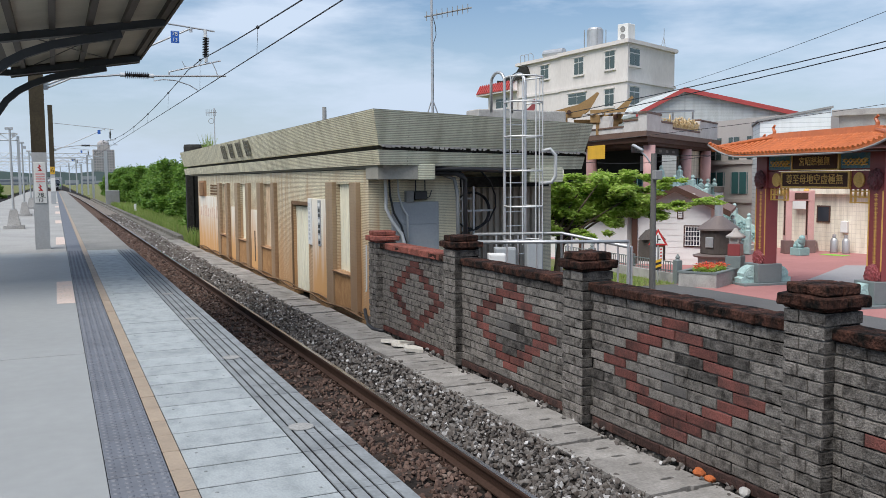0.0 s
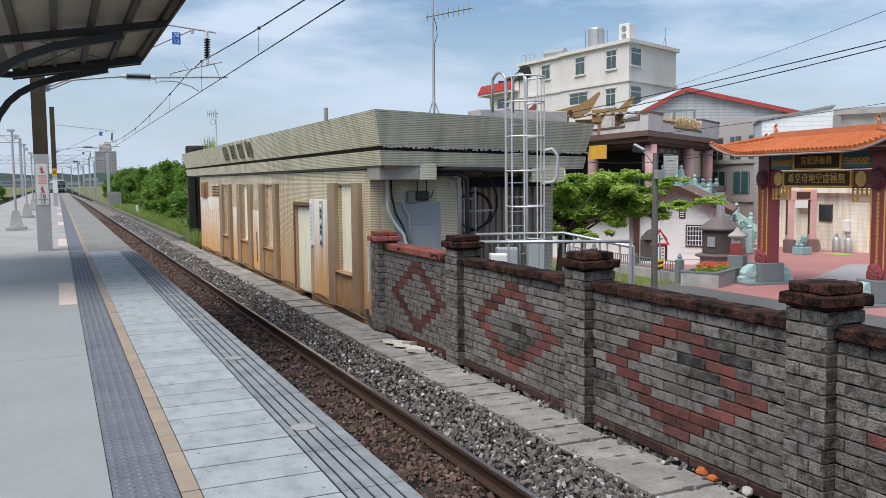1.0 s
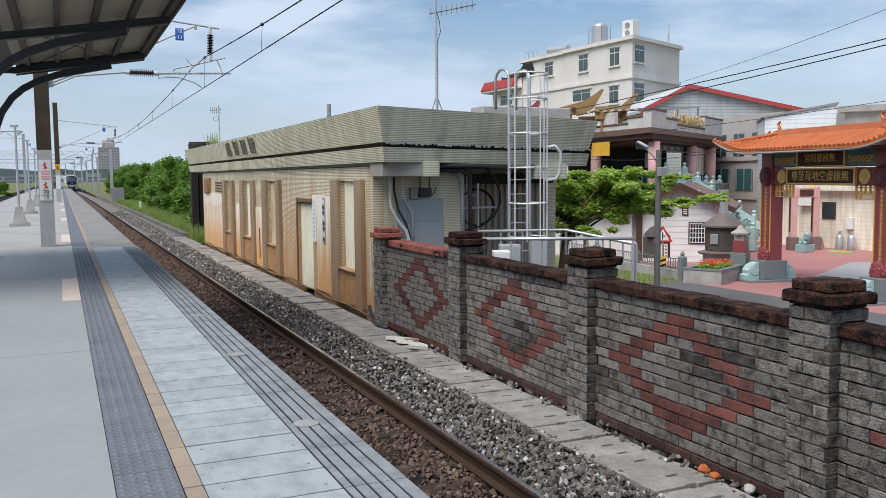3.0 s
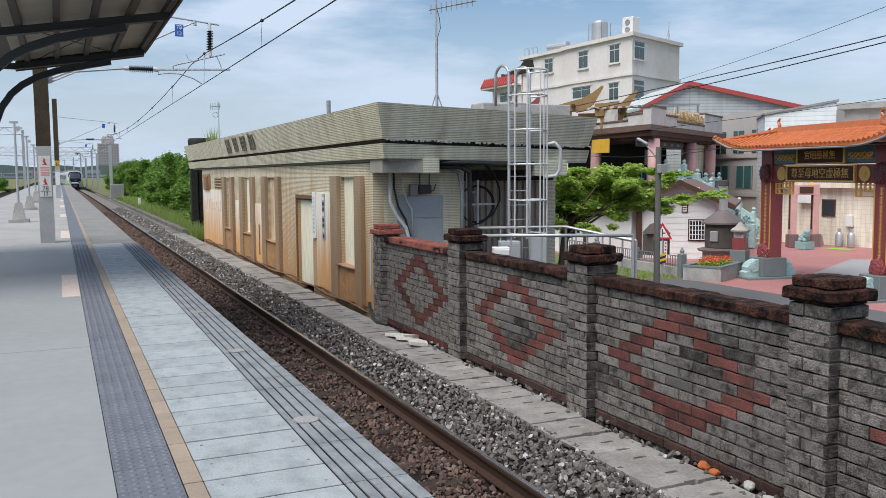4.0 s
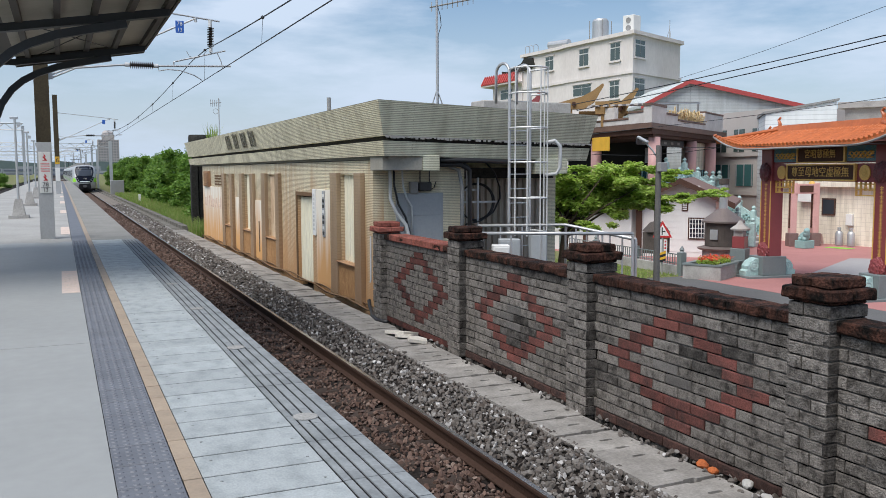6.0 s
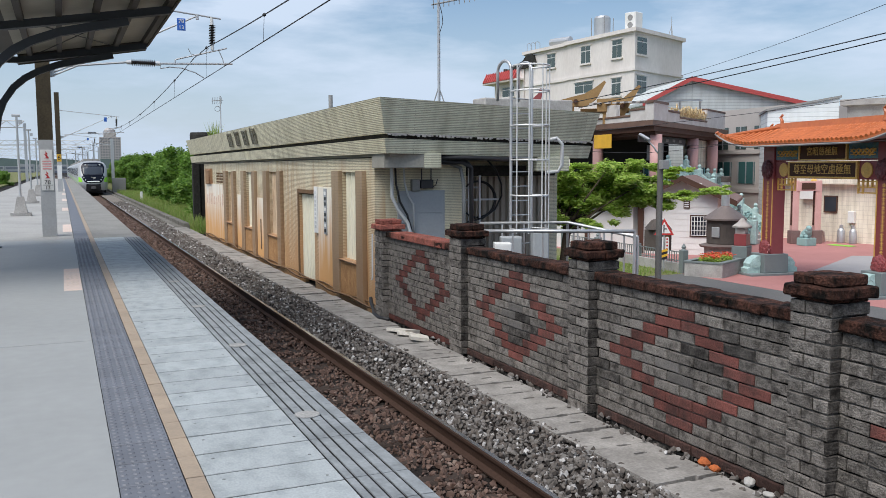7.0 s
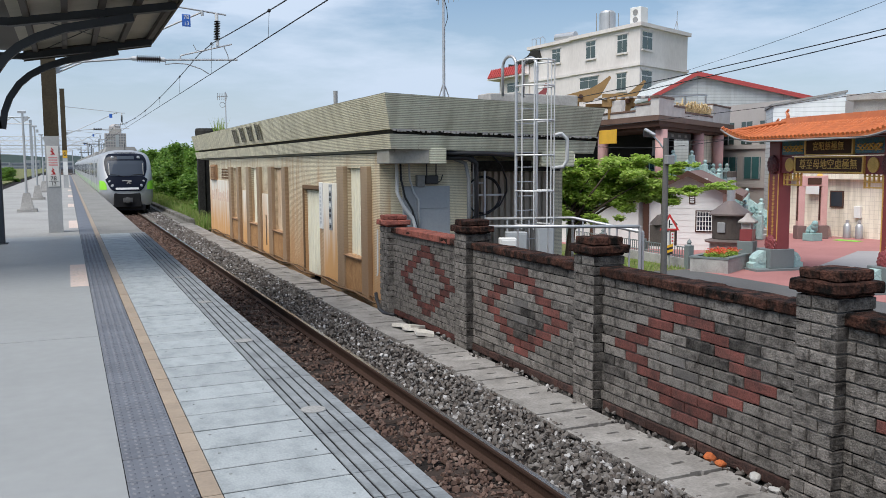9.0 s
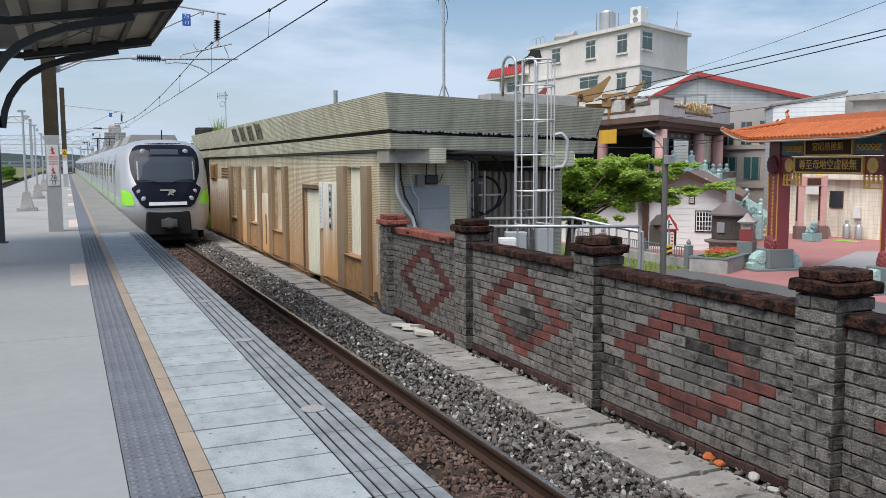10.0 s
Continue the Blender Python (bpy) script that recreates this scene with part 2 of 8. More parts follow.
M["brick_foot"] = mat("dark_red_footing_block", (0.085, 0.046, 0.038), 0.92, dark=(0.04, 0.03, 0.027), var=1.0, scale=6.0, fine=55, grain=0.4, bump=0.8, rand=0.3)
M["brick_dark"] = mat("blackened_cap_block", (0.068, 0.030, 0.021), 0.9, dark=(0.006, 0.005, 0.004), var=1.0, scale=7.0, fine=45, grain=0.7, bump=1.0, rand=0.3, edge=(0.38, 0.60))
M["brick_cap_red"] = mat("red_cap_block", (0.30, 0.10, 0.075), 0.85, dark=(0.12, 0.05, 0.04), var=1.0, scale=6.0, fine=55, grain=0.4, bump=0.8, rand=0.2)
# dirty mortar; its near-black also paints the shade of the recessed joints
M["mortar"] = mat("dirty_shaded_mortar", (0.20, 0.185, 0.165), 0.95, dark=(0.006, 0.005, 0.005), var=1.0, scale=3.2, fine=60, grain=0.3, bump=0.4, edge=(0.36, 0.56))
TILE, TILE2, TILEJ = (0.72, 0.65, 0.47), (0.65, 0.59, 0.42), (0.28, 0.25, 0.18)
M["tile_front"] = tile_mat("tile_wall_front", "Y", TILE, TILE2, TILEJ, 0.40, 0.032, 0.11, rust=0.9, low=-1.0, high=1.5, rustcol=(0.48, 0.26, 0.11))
M["tile_end"] = tile_mat("tile_wall_end", "X", TILE, TILE2, (0.36, 0.33, 0.25), 3.0, 0.032, 0.08)
# same tile twice: front paler and warmer as sunlit, end greener as shaded
M["fascia_front"] = tile_mat("tile_fascia_front", "Y", (0.74, 0.70, 0.52), (0.68, 0.64, 0.475), (0.34, 0.31, 0.225), 0.40, 0.032, 0.11, streak=0.35)
M["fascia_end"] = tile_mat("tile_fascia_end", "X", (0.66, 0.66, 0.51), (0.60, 0.60, 0.46), (0.30, 0.30, 0.225), 3.0, 0.032, 0.10, streak=0.35)
M["plaster"] = mat("stained_white_plaster", (0.62, 0.58, 0.50), 0.85, dark=(0.50, 0.25, 0.10), var=0.9, scale=0.9, fine=20, grain=0.1, bump=0.1, edge=(0.4, 0.6))
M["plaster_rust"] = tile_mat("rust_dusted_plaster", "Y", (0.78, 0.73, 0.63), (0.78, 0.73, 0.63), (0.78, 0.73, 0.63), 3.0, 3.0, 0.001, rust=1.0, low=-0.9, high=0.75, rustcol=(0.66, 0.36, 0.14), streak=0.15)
M["cream_metal"] = mat("cream_steel_sheet", (0.76, 0.73, 0.58), 0.5, dark=(0.50, 0.44, 0.32), var=0.5, scale=1.2, grain=0.05, bump=0.02, stretch=(1, 1, 0.3))
M["rust_metal"] = mat("rusted_steel_sheet", (0.42, 0.26, 0.15), 0.8, dark=(0.17, 0.09, 0.05), var=0.9, scale=2.0, grain=0.2, bump=0.1, stretch=(1, 1, 0.3))
M["brown_frame"] = mat("brown_tile_frame", (0.17, 0.105, 0.06), 0.8, dark=(0.10, 0.065, 0.04), scale=3.0, fine=40, grain=0.2)
M["grey_panel"] = mat("grey_steel_door", (0.34, 0.36, 0.37), 0.55, dark=(0.27, 0.28, 0.29), scale=1.0, grain=0.05, bump=0.02)
M["soffit"] = mat("grey_soffit", (0.32, 0.31, 0.27), 0.85, dark=(0.2, 0.19, 0.17), scale=1.2, grain=0.1)
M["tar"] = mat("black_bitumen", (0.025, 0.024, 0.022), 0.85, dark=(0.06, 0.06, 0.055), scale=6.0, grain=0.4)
M["steel_dark"] = mat("charcoal_painted_steel", (0.030, 0.036, 0.048), 0.5, dark=(0.02, 0.024, 0.032), scale=1.0, grain=0.08, bump=0.02)
M["roof_panel"] = mat("cream_roof_lining", (0.46, 0.43, 0.35), 0.6, dark=(0.34, 0.31, 0.24), var=0.7, scale=1.5, grain=0.05, bump=0.02)
M["purlin"] = mat("grey_brown_purlin", (0.075, 0.063, 0.053), 0.6, grain=0.1, bump=0.02)
M["galv"] = mat("galvanised_steel", (0.48, 0.49, 0.50), 0.45, 0.55, dark=(0.36, 0.37, 0.38), scale=3.0, grain=0.08, bump=0.02)
M["white_steel"] = mat("white_galvanised_tube", (0.66, 0.66, 0.65), 0.4, 0.2, dark=(0.5, 0.5, 0.49), scale=3.0, grain=0.06, bump=0.02)
M["mast"] = mat("weathered_mast_paint", (0.28, 0.287, 0.29), 0.7, dark=(0.20, 0.19, 0.17), var=0.7, scale=1.0, grain=0.12, bump=0.05)
M["mast_grey"] = mat("pale_grey_mast_paint", (0.42, 0.43, 0.44), 0.65, dark=(0.33, 0.33, 0.325), var=0.7, scale=1.0, grain=0.08, bump=0.03)
M["pink_text"] = mat("faded_red_print", (0.60, 0.22, 0.22), 0.6, dark=(0.70, 0.45, 0.44), var=0.9, scale=30.0, grain=0.1, bump=0.0)
M["mast_top"] = mat("brown_rusted_mast", (0.075, 0.060, 0.038), 0.8, dark=(0.04, 0.033, 0.024), var=0.8, scale=1.5, grain=0.2)
M["concrete"] = mat("pale_concrete", (0.40, 0.39, 0.37), 0.85, dark=(0.24, 0.23, 0.22), var=0.8, scale=1.5, grain=0.15, bump=0.15)
M["black"] = mat("black_plastic", (0.018, 0.018, 0.02), 0.5, grain=0.05, bump=0.0)
M["white"] = mat("white_paint", (0.72, 0.72, 0.70), 0.6, dark=(0.58, 0.57, 0.54), var=0.5, scale=1.0, grain=0.04, bump=0.02)
M["pvc"] = mat("grey_white_pvc", (0.55, 0.56, 0.56), 0.5, grain=0.05, bump=0.0)
M["red_paint"] = mat("red_sign_paint", (0.50, 0.03, 0.03), 0.5, grain=0.05, bump=0.0)
M["blue_paint"] = mat("blue_sign_enamel", (0.03, 0.13, 0.50), 0.45, grain=0.05, bump=0.0)
M["yellow_paint"] = mat("yellow_paint", (0.70, 0.40, 0.03), 0.5, grain=0.06, bump=0.0)
M["insulator"] = mat("brown_black_insulator", (0.03, 0.022, 0.02), 0.3, grain=0.05, bump=0.0)
M["grass"] = mat("rough_grass_ground", (0.125, 0.145, 0.05), 0.95, dark=(0.19, 0.17, 0.10), var=0.8, scale=0.5, fine=6, grain=0.4, bump=0.6)
M["asphalt"] = mat("asphalt", (0.13, 0.13, 0.13), 0.9, dark=(0.09, 0.09, 0.09), scale=0.6, fine=40, grain=0.15, bump=0.1)
M["red_paving"] = mat("red_court_paving", (0.40, 0.19, 0.18), 0.8, dark=(0.33, 0.155, 0.145), var=0.8, scale=0.6, fine=20, grain=0.08, bump=0.03)
M["grey_paving"] = mat("grey_court_paving", (0.33, 0.32, 0.32), 0.8, dark=(0.27, 0.26, 0.26), scale=0.6, fine=20, grain=0.08, bump=0.03)


# ---- mesh building blocks ----
def box(bm, x0, y0, z0, x1, y1, z1):
    v = [bm.verts.new(p) for p in ((x0, y0, z0), (x1, y0, z0), (x1, y1, z0), (x0, y1, z0), (x0, y0, z1), (x1, y0, z1), (x1, y1, z1), (x0, y1, z1))]
    for f in ((3, 2, 1, 0), (4, 5, 6, 7), (0, 1, 5, 4), (1, 2, 6, 5), (2, 3, 7, 6), (3, 0, 4, 7)):
        bm.faces.new([v[i] for i in f])
    return bm


def chamfer_box(bm, x0, y0, z0, x1, y1, z1, c=0.01):
    """A box whose edges are cut at c."""
    b2 = box(bmesh.new(), x0, y0, z0, x1, y1, z1)
    bmesh.ops.bevel(b2, geom=b2.edges[:], offset=c, segments=1, affect="EDGES")
    add(bm, b2)
    return bm


def add(bm, other, m=None):
    """Joins another bmesh into bm."""
    seen = {}
    for v in other.verts:
        seen[v] = bm.verts.new(m @ v.co if m else v.co)
    for f in other.faces:
        bm.faces.new([seen[v] for v in f.verts])
    other.free()
    return bm


def prism(bm, outline, shift):
    """An outline of points carried along a vector, closed at both ends."""
    a = [bm.verts.new(p) for p in outline]
    b = [bm.verts.new(Vector(p) + Vector(shift)) for p in outline]
    bm.faces.new(a[::-1])
    bm.faces.new(b)
    for i in range(len(a)):
        j = (i + 1) % len(a)
        bm.faces.new((a[i], a[j], b[j], b[i]))
    return bm


def tube(bm, pts, r, n=8, r_end=None):
    """A round bar along a line of points."""
    pts = [Vector(p) for p in pts]
    rings = []
    up = None
    for i, p in enumerate(pts):
        d = (pts[min(i + 1, len(pts) - 1)] - pts[max(i - 1, 0)]).normalized()
        if up is None:
            up = Vector((0, 0, 1)) if abs(d.z) < 0.9 else Vector((1, 0, 0))
        s = d.cross(up).normalized()
        up = s.cross(d).normalized()
        rr = r if r_end is None else r + (r_end - r) * i / (len(pts) - 1)
        rings.append([bm.verts.new(p + rr * (math.cos(2 * math.pi * k / n) * s + math.sin(2 * math.pi * k / n) * up)) for k in range(n)])
    for a, b in zip(rings, rings[1:]):
        for k in range(n):
            bm.faces.new((a[k], b[k], b[(k + 1) % n], a[(k + 1) % n])[::-1])
    bm.faces.new(rings[0])
    bm.faces.new(rings[-1][::-1])
    return bm


def lathe(bm, profile, n=16, at=(0, 0, 0)):
    """Turns (radius, height) pairs about a vertical line."""
    rings = []
    for r, z in profile:
        rings.append([bm.verts.new((at[0] + r * math.cos(2 * math.pi * k / n), at[1] + r * math.sin(2 * math.pi * k / n), at[2] + z)) for k in range(n)])
    for a, b in zip(rings, rings[1:]):
        for k in range(n):
            bm.faces.new((a[k], a[(k + 1) % n], b[(k + 1) % n], b[k]))
    bm.faces.new(rings[0][::-1])
    bm.faces.new(rings[-1])
    return bm


def mesh_of(name, bm, material, smooth=False):
    bmesh.ops.recalc_face_normals(bm, faces=bm.faces[:])
    me = bpy.data.meshes.new(name)
    bm.to_mesh(me)
    bm.free()
    me.materials.append(M[material] if isinstance(material, str) else material)
    if smooth:
        me.polygons.foreach_set("use_smooth", [True] * len(me.polygons))
    return me


def part(name, bm, material, parent, label="", smooth=False):
    ob = new(name, mesh_of(name, bm, material, smooth))
    ob.parent = parent
    if label:
        tagged(ob, label)
    return ob


def thing(name, label, category, m=None, group="", kind=""):
    ob = new(name)
    ob.empty_display_size = 0.2
    if m:
        ob.matrix_basis = m
    return tagged(ob, label, category, group, kind)


def solid(name, bm, material, label, category="", kind="", group="", smooth=False, m=None):
    ob = new(name, mesh_of(name, bm, material, smooth))
    if m:
        ob.matrix_basis = m
    return tagged(ob, label, category, group, kind)


def piece(name, me, parent, loc, scale=None, rz=0.0, rot=None):
    ob = new(name, me)
    ob.parent = parent
    ob.location = loc
    if scale:
        ob.scale = scale
    ob.rotation_euler = rot or (0, 0, rz)
    return ob


def facing(x, y, heading, z=0.0):
    """A pose whose +y runs along a heading in degrees clockwise from north (+y)."""
    return pose(x, y, z, 0, 0, -heading)


def bend(y):
    """How far the line has curved to the west at the distance y."""
    return 0.0 if y < 100 else -min(y - 100, 400) ** 2 / 14000 - max(0, y - 500) * 0.057


def lettering(name, text, size, m, material, parent, depth=0.004, align="CENTER"):
    cu = bpy.data.curves.new(name, "FONT")
    cu.body, cu.size, cu.extrude, cu.align_x, cu.align_y = text, size, depth, align, "CENTER"
    tmp = bpy.data.objects.new(name, cu)
    scene.collection.objects.link(tmp)
    me = bpy.data.meshes.new_from_object(tmp.evaluated_get(bpy.context.evaluated_depsgraph_get()))
    bpy.data.objects.remove(tmp)
    bpy.data.curves.remove(cu)
    me.materials.clear()
    me.materials.append(M[material])
    ob = new(name, me)
    ob.parent = parent
    ob.matrix_basis = m
    return ob

# ---- ground and railway formation ----
bm = bmesh.new()
box(bm, -2500, -600, -4.0, 2500, 4000, -2.32)
solid("ground", bm, "grass", "rough green ground reaching the horizon", kind="structure")
bm = bmesh.new()
box(bm, -9.5, -40, -2.4, 12.6, 1400, -1.40)
solid("ground_railway_bank", bm, "bed", "low railway bank of dark soil and stones", kind="structure")
bm = bmesh.new()
box(bm, -60, -40, -2.4, -8.6, 1400, -1.15)
box(bm, 5.4, 41.5, -2.4, 40, 1400, -1.22)
box(bm, 12.62, 24.21, -2.4, 21.19, 41.0, -2.285)
solid("ground_grass_verge", bm, "grass", "grassy verges beside the railway", kind="structure")

# ---- platform ----
platform = thing("platform", "long grey concrete island platform with paved edge", "platform", kind="structure")
bm = bmesh.new()
box(bm, -3.72, -14, -1.6, 1.47, 150, -0.052)
part("platform_body", bm, "concrete", platform, "stained concrete platform wall")
for y0, y1 in ((-14, -3.95), (-3.94, 8.04), (8.06, 20.0)):
    bm = bmesh.new()
    chamfer_box(bm, -3.75, y0, -0.05, 0.186, y1, 0.0, 0.002)
    part("surface_slab", bm, "platform", platform, "smooth pale grey concrete surface")
bm = bmesh.new()
box(bm, -3.75, 20.01, -0.05, 0.183, 150, -0.002)
part("far_walkway", bm, "platform_pale", platform, "pale worn concrete walkway")
bm = bmesh.new()
box(bm, 0.585, 20.01, -0.05, 1.5, 150, -0.002)
part("far_surface", bm, "platform_far", platform, "older darker concrete surface")
bm = bmesh.new()
box(bm, 0.19, 20.01, -0.05, 0.488, 150, 0.0)
part("tactile_strip", bm, "tactile", platform, "grey tactile strip")
bm = bmesh.new()
box(bm, 0.491, 20.01, -0.05, 0.582, 150, 0.0)
part("ochre_strip", bm, "yellow", platform, "ochre safety line")

part("joint_bed", box(bmesh.new(), 0.187, -0.1, -0.0515, 1.520, 20.0, -0.006), "joint", platform, "dark dirt in the joints")
PITCH, ROW0 = 0.333, 4.22 - 9 * 0.333
bm = chamfer_box(bmesh.new(), 0.586, 0.008, -0.048, 1.195, PITCH - 0.008, 0.0, 0.002)
me_slab = mesh_of("slab", bm, "slab")
bm = bmesh.new()
for x0, x1 in ((1.205, 1.243), (1.257, 1.311), (1.325, 1.379), (1.393, 1.444), (1.458, 1.525)):
    box(bm, x0, 0.003, -0.048, x1, PITCH - 0.003, 0.0)
me_groove = mesh_of("grooved_slab", bm, "groove")
bm = chamfer_box(bmesh.new(), 0.19, 0.005, -0.048, 0.485, PITCH - 0.005, 0.0, 0.003)
for i in range(5):
    for j in range(5):
        lathe(bm, [(0.019, 0.0), (0.012, 0.0055)], 8, (0.19 + 0.0297 + i * 0.0594, 0.0333 + j * 0.0666, 0.0))
me_tact = mesh_of("tactile_paver", bm, "tactile")
me_yel = mesh_of("line_paver", chamfer_box(bmesh.new(), 0.491, 0.006, -0.048, 0.582, PITCH - 0.006, 0.0, 0.003), "yellow")
for k in range(-4, 57):
    for nm, me in (("slab", me_slab), ("grooved_slab", me_groove), ("tactile_paver", me_tact), ("line_paver", me_yel)):
        piece(nm, me, platform, (0, ROW0 + k * PITCH, random.uniform(-0.0015, 0.0015)))
bm = bmesh.new()
lathe(bm, [(0.075, 0.001), (0.075, 0.005), (0.066, 0.0055)], 24)
M["stroke"] = mat("worn_pale_stroke", (0.56, 0.46, 0.39), 0.7, dark=(0.5, 0.4, 0.33), scale=5.0)
M["groove_dark"] = mat("grey_bolt_hole", (0.24, 0.25, 0.25), 0.9)
me_man = mesh_of("access_cover", bm, "manhole")
me_ring = mesh_of("cover_ring", lathe(bmesh.new(), [(0.080, 0.0), (0.080, 0.0025)], 24), "groove_dark")
for k in range(6):
    piece("cover_ring", me_ring, platform, (1.315, 5.03 + 2.27 * k, 0.0012))
    piece("access_cover", me_man, platform, (1.315, 5.03 + 2.27 * k, 0.0))
# small bolt caps near the slab ends
me_bolt = mesh_of("bolt_cap", lathe(bmesh.new(), [(0.008, 0.0), (0.008, 0.002)], 8), "groove_dark")
for k in range(4, 50):
    piece("bolt_cap", me_bolt, platform, (1.135, ROW0 + k * PITCH + 0.09, 0.0))
    piece("bolt_cap", me_bolt, platform, (0.66, ROW0 + k * PITCH + 0.24, 0.0))

marks = ((11.5, 14.05), (22.4, 25.4), (33.9, 36.5), (44.2, 47.5), (55.0, 58.0), (66.0, 69.0))
for a, b in marks:
    bm = bmesh.new()
    chamfer_box(bm, -0.03, a, 0.0005, 0.18, b, 0.003, 0.0005)
    mk = solid("boarding_mark", bm, "orange", "faded orange boarding mark painted on the platform", "floor marking", group="boarding marks")
    for i in range(3):
        for j in range(2):
            bm = bmesh.new()
            box(bm, 0.0 + 0.06 * i, a + 0.5 + 0.7 * j, 0.003, 0.03 + 0.06 * i, a + 0.95 + 0.7 * j, 0.0042)
            part("faded_stroke", bm, "stroke", mk)

# ---- track ----
TRACK = 3.005


def rail(x, y0, y1, name_label):
    prof = [(-0.07, -0.165), (0.07, -0.165), (0.07, -0.150), (0.011, -0.128), (0.011, -0.045), (0.034, -0.035), (0.034, -0.006), (0.028, -0.001), (-0.028, -0.001), (-0.034, -0.006), (-0.034, -0.035), (-0.011, -0.045), (-0.011, -0.128), (-0.07, -0.150)]
    ys = [y0] + [y for y in range(100, 1300, 40) if y0 < y < y1] + [y1]
    base = thing("rail", name_label, "rail", group="running rails")
    bm = bmesh.new()
    rings = [[bm.verts.new((x + bend(y) + px, y, -1.15 + pz)) for px, pz in prof] for y in ys]
    for a, b in zip(rings, rings[1:]):
        for k in range(len(prof)):
            j = (k + 1) % len(prof)
            bm.faces.new((a[k], a[j], b[j], b[k]))
    bm.faces.new(rings[0])
    bm.faces.new(rings[-1][::-1])
    part("rail_body", bm, "rail", base)
    bm = bmesh.new()
    for ya, yb in zip(ys, ys[1:]):
        v = [bm.verts.new(p) for p in ((x + bend(ya) - 0.024, ya, -1.1465), (x + bend(ya) + 0.026, ya, -1.1465), (x + bend(yb) + 0.026, yb, -1.1465), (x + bend(yb) - 0.024, yb, -1.1465))]
        bm.faces.new(v)
        w = [bm.verts.new(p) for p in ((x + bend(ya) + 0.0342, ya, -1.154), (x + bend(ya) + 0.026, ya, -1.1465), (x + bend(yb) + 0.026, yb, -1.1465), (x + bend(yb) + 0.0342, yb, -1.154))]
        bm.faces.new(w)
    part("running_surface", bm, "rail_top", base, "polished steel running surface")
    return base


for x in (TRACK - 0.5335, TRACK + 0.5335):
    rail(x, -12, 1200, "rusty steel rail with polished top on sleepers")
for x in (-5.25 - 0.5335, -5.25 + 0.5335):
    rail(x, -12, 1200, "rusty steel rail of the far platform side")

bm = chamfer_box(bmesh.new(), -1.0, -0.12, -0.2, 1.0, 0.12, 0.0, 0.02)
me_sleeper = mesh_of("sleeper", bm, "sleeper")
me_clips = []
for s in (-1, 1):
    for q in (-1, 1):
        bm = bmesh.new()
        tube(bm, [(s * 0.5335 + q * 0.09, -0.05, 0.0), (s * 0.5335 + q * 0.12, -0.02, 0.035), (s * 0.5335 + q * 0.10, 0.02, 0.045), (s * 0.5335 + q * 0.07, 0.05, 0.03)], 0.011, 6)
        box(bm, s * 0.5335 + q * 0.1 - 0.035, -0.06, -0.01, s * 0.5335 + q * 0.1 + 0.035, 0.06, 0.012)
        me_clips.append(mesh_of("rail_clip", bm, "rail"))
sleeper = tagged(new("sleeper", me_sleeper), "rust-stained concrete sleeper bedded in ballast", "sleeper", "track sleepers")
sleeper.location = (TRACK, 1.0, -1.335)
for me in me_clips:
    ck = new("rail_clip", me)
    ck.parent = sleeper
for k in range(1, 130):
    copy_thing(sleeper, pose(TRACK, 1.0 + 0.6 * k, -1.335, 0, 0, random.uniform(-0.6, 0.6)))


# ---- ballast stones ----
def stones(name, x0, x1, y0, y1, count, size, material, surface, label):
    """Crushed stones scattered over a strip; surface gives the bed's height at x."""
    base = np.array([(1, 0, 0), (-1, 0, 0), (0, 1, 0), (0, -1, 0), (0, 0, 1), (0, 0, -1), (.62, .62, .5), (-.6, .65, -.45), (.62, -.6, -.5), (-.65, -.6, .5)])
    faces = [(4, 6, 0), (4, 2, 6), (6, 2, 0), (4, 9, 1), (4, 3, 9), (9, 3, 1), (5, 8, 0), (5, 3, 8), (8, 3, 0), (5, 7, 1), (5, 2, 7), (7, 2, 1), (4, 0, 3), (4, 1, 2), (5, 0, 2), (5, 1, 3)]
    rg = np.random.default_rng(7 + count)
    ys = y0 + (y1 - y0) * rg.random(count) ** 1.9
    xs = x0 + (x1 - x0) * rg.random(count)
    big = size * (0.55 + 0.75 * rg.random(count) ** 1.5) * (1 + 0.025 * np.maximum(ys - 14, 0))
    nv = len(base)
    verts = np.zeros((count, nv, 3))
    for k in range(count):
        sc = big[k] * (0.5 + 0.5 * rg.random(3)) * 0.62
        pts = base * sc * (0.8 + 0.4 * rg.random((nv, 1)))
        q = np.array(Euler(rg.random(3) * 6.28).to_matrix())
        verts[k] = pts @ q.T + (xs[k], ys[k], surface(xs[k]) + big[k] * rg.uniform(-0.25, 0.42))
    fs = np.array(faces)[None] + (np.arange(count) * nv)[:, None, None]
    me = bpy.data.meshes.new(name)
    me.from_pydata(verts.reshape(-1, 3).tolist(), [], fs.reshape(-1, 3).tolist())
    me.materials.append(M[material])
    ob = new(name, me)
    return tagged(ob, label, "ballast", kind="stuff")


def bed_height(x):
    if x < 3.75:
        return -1.345
    return -1.335 + 0.10 * min(1, (x - 3.75) / 0.6)


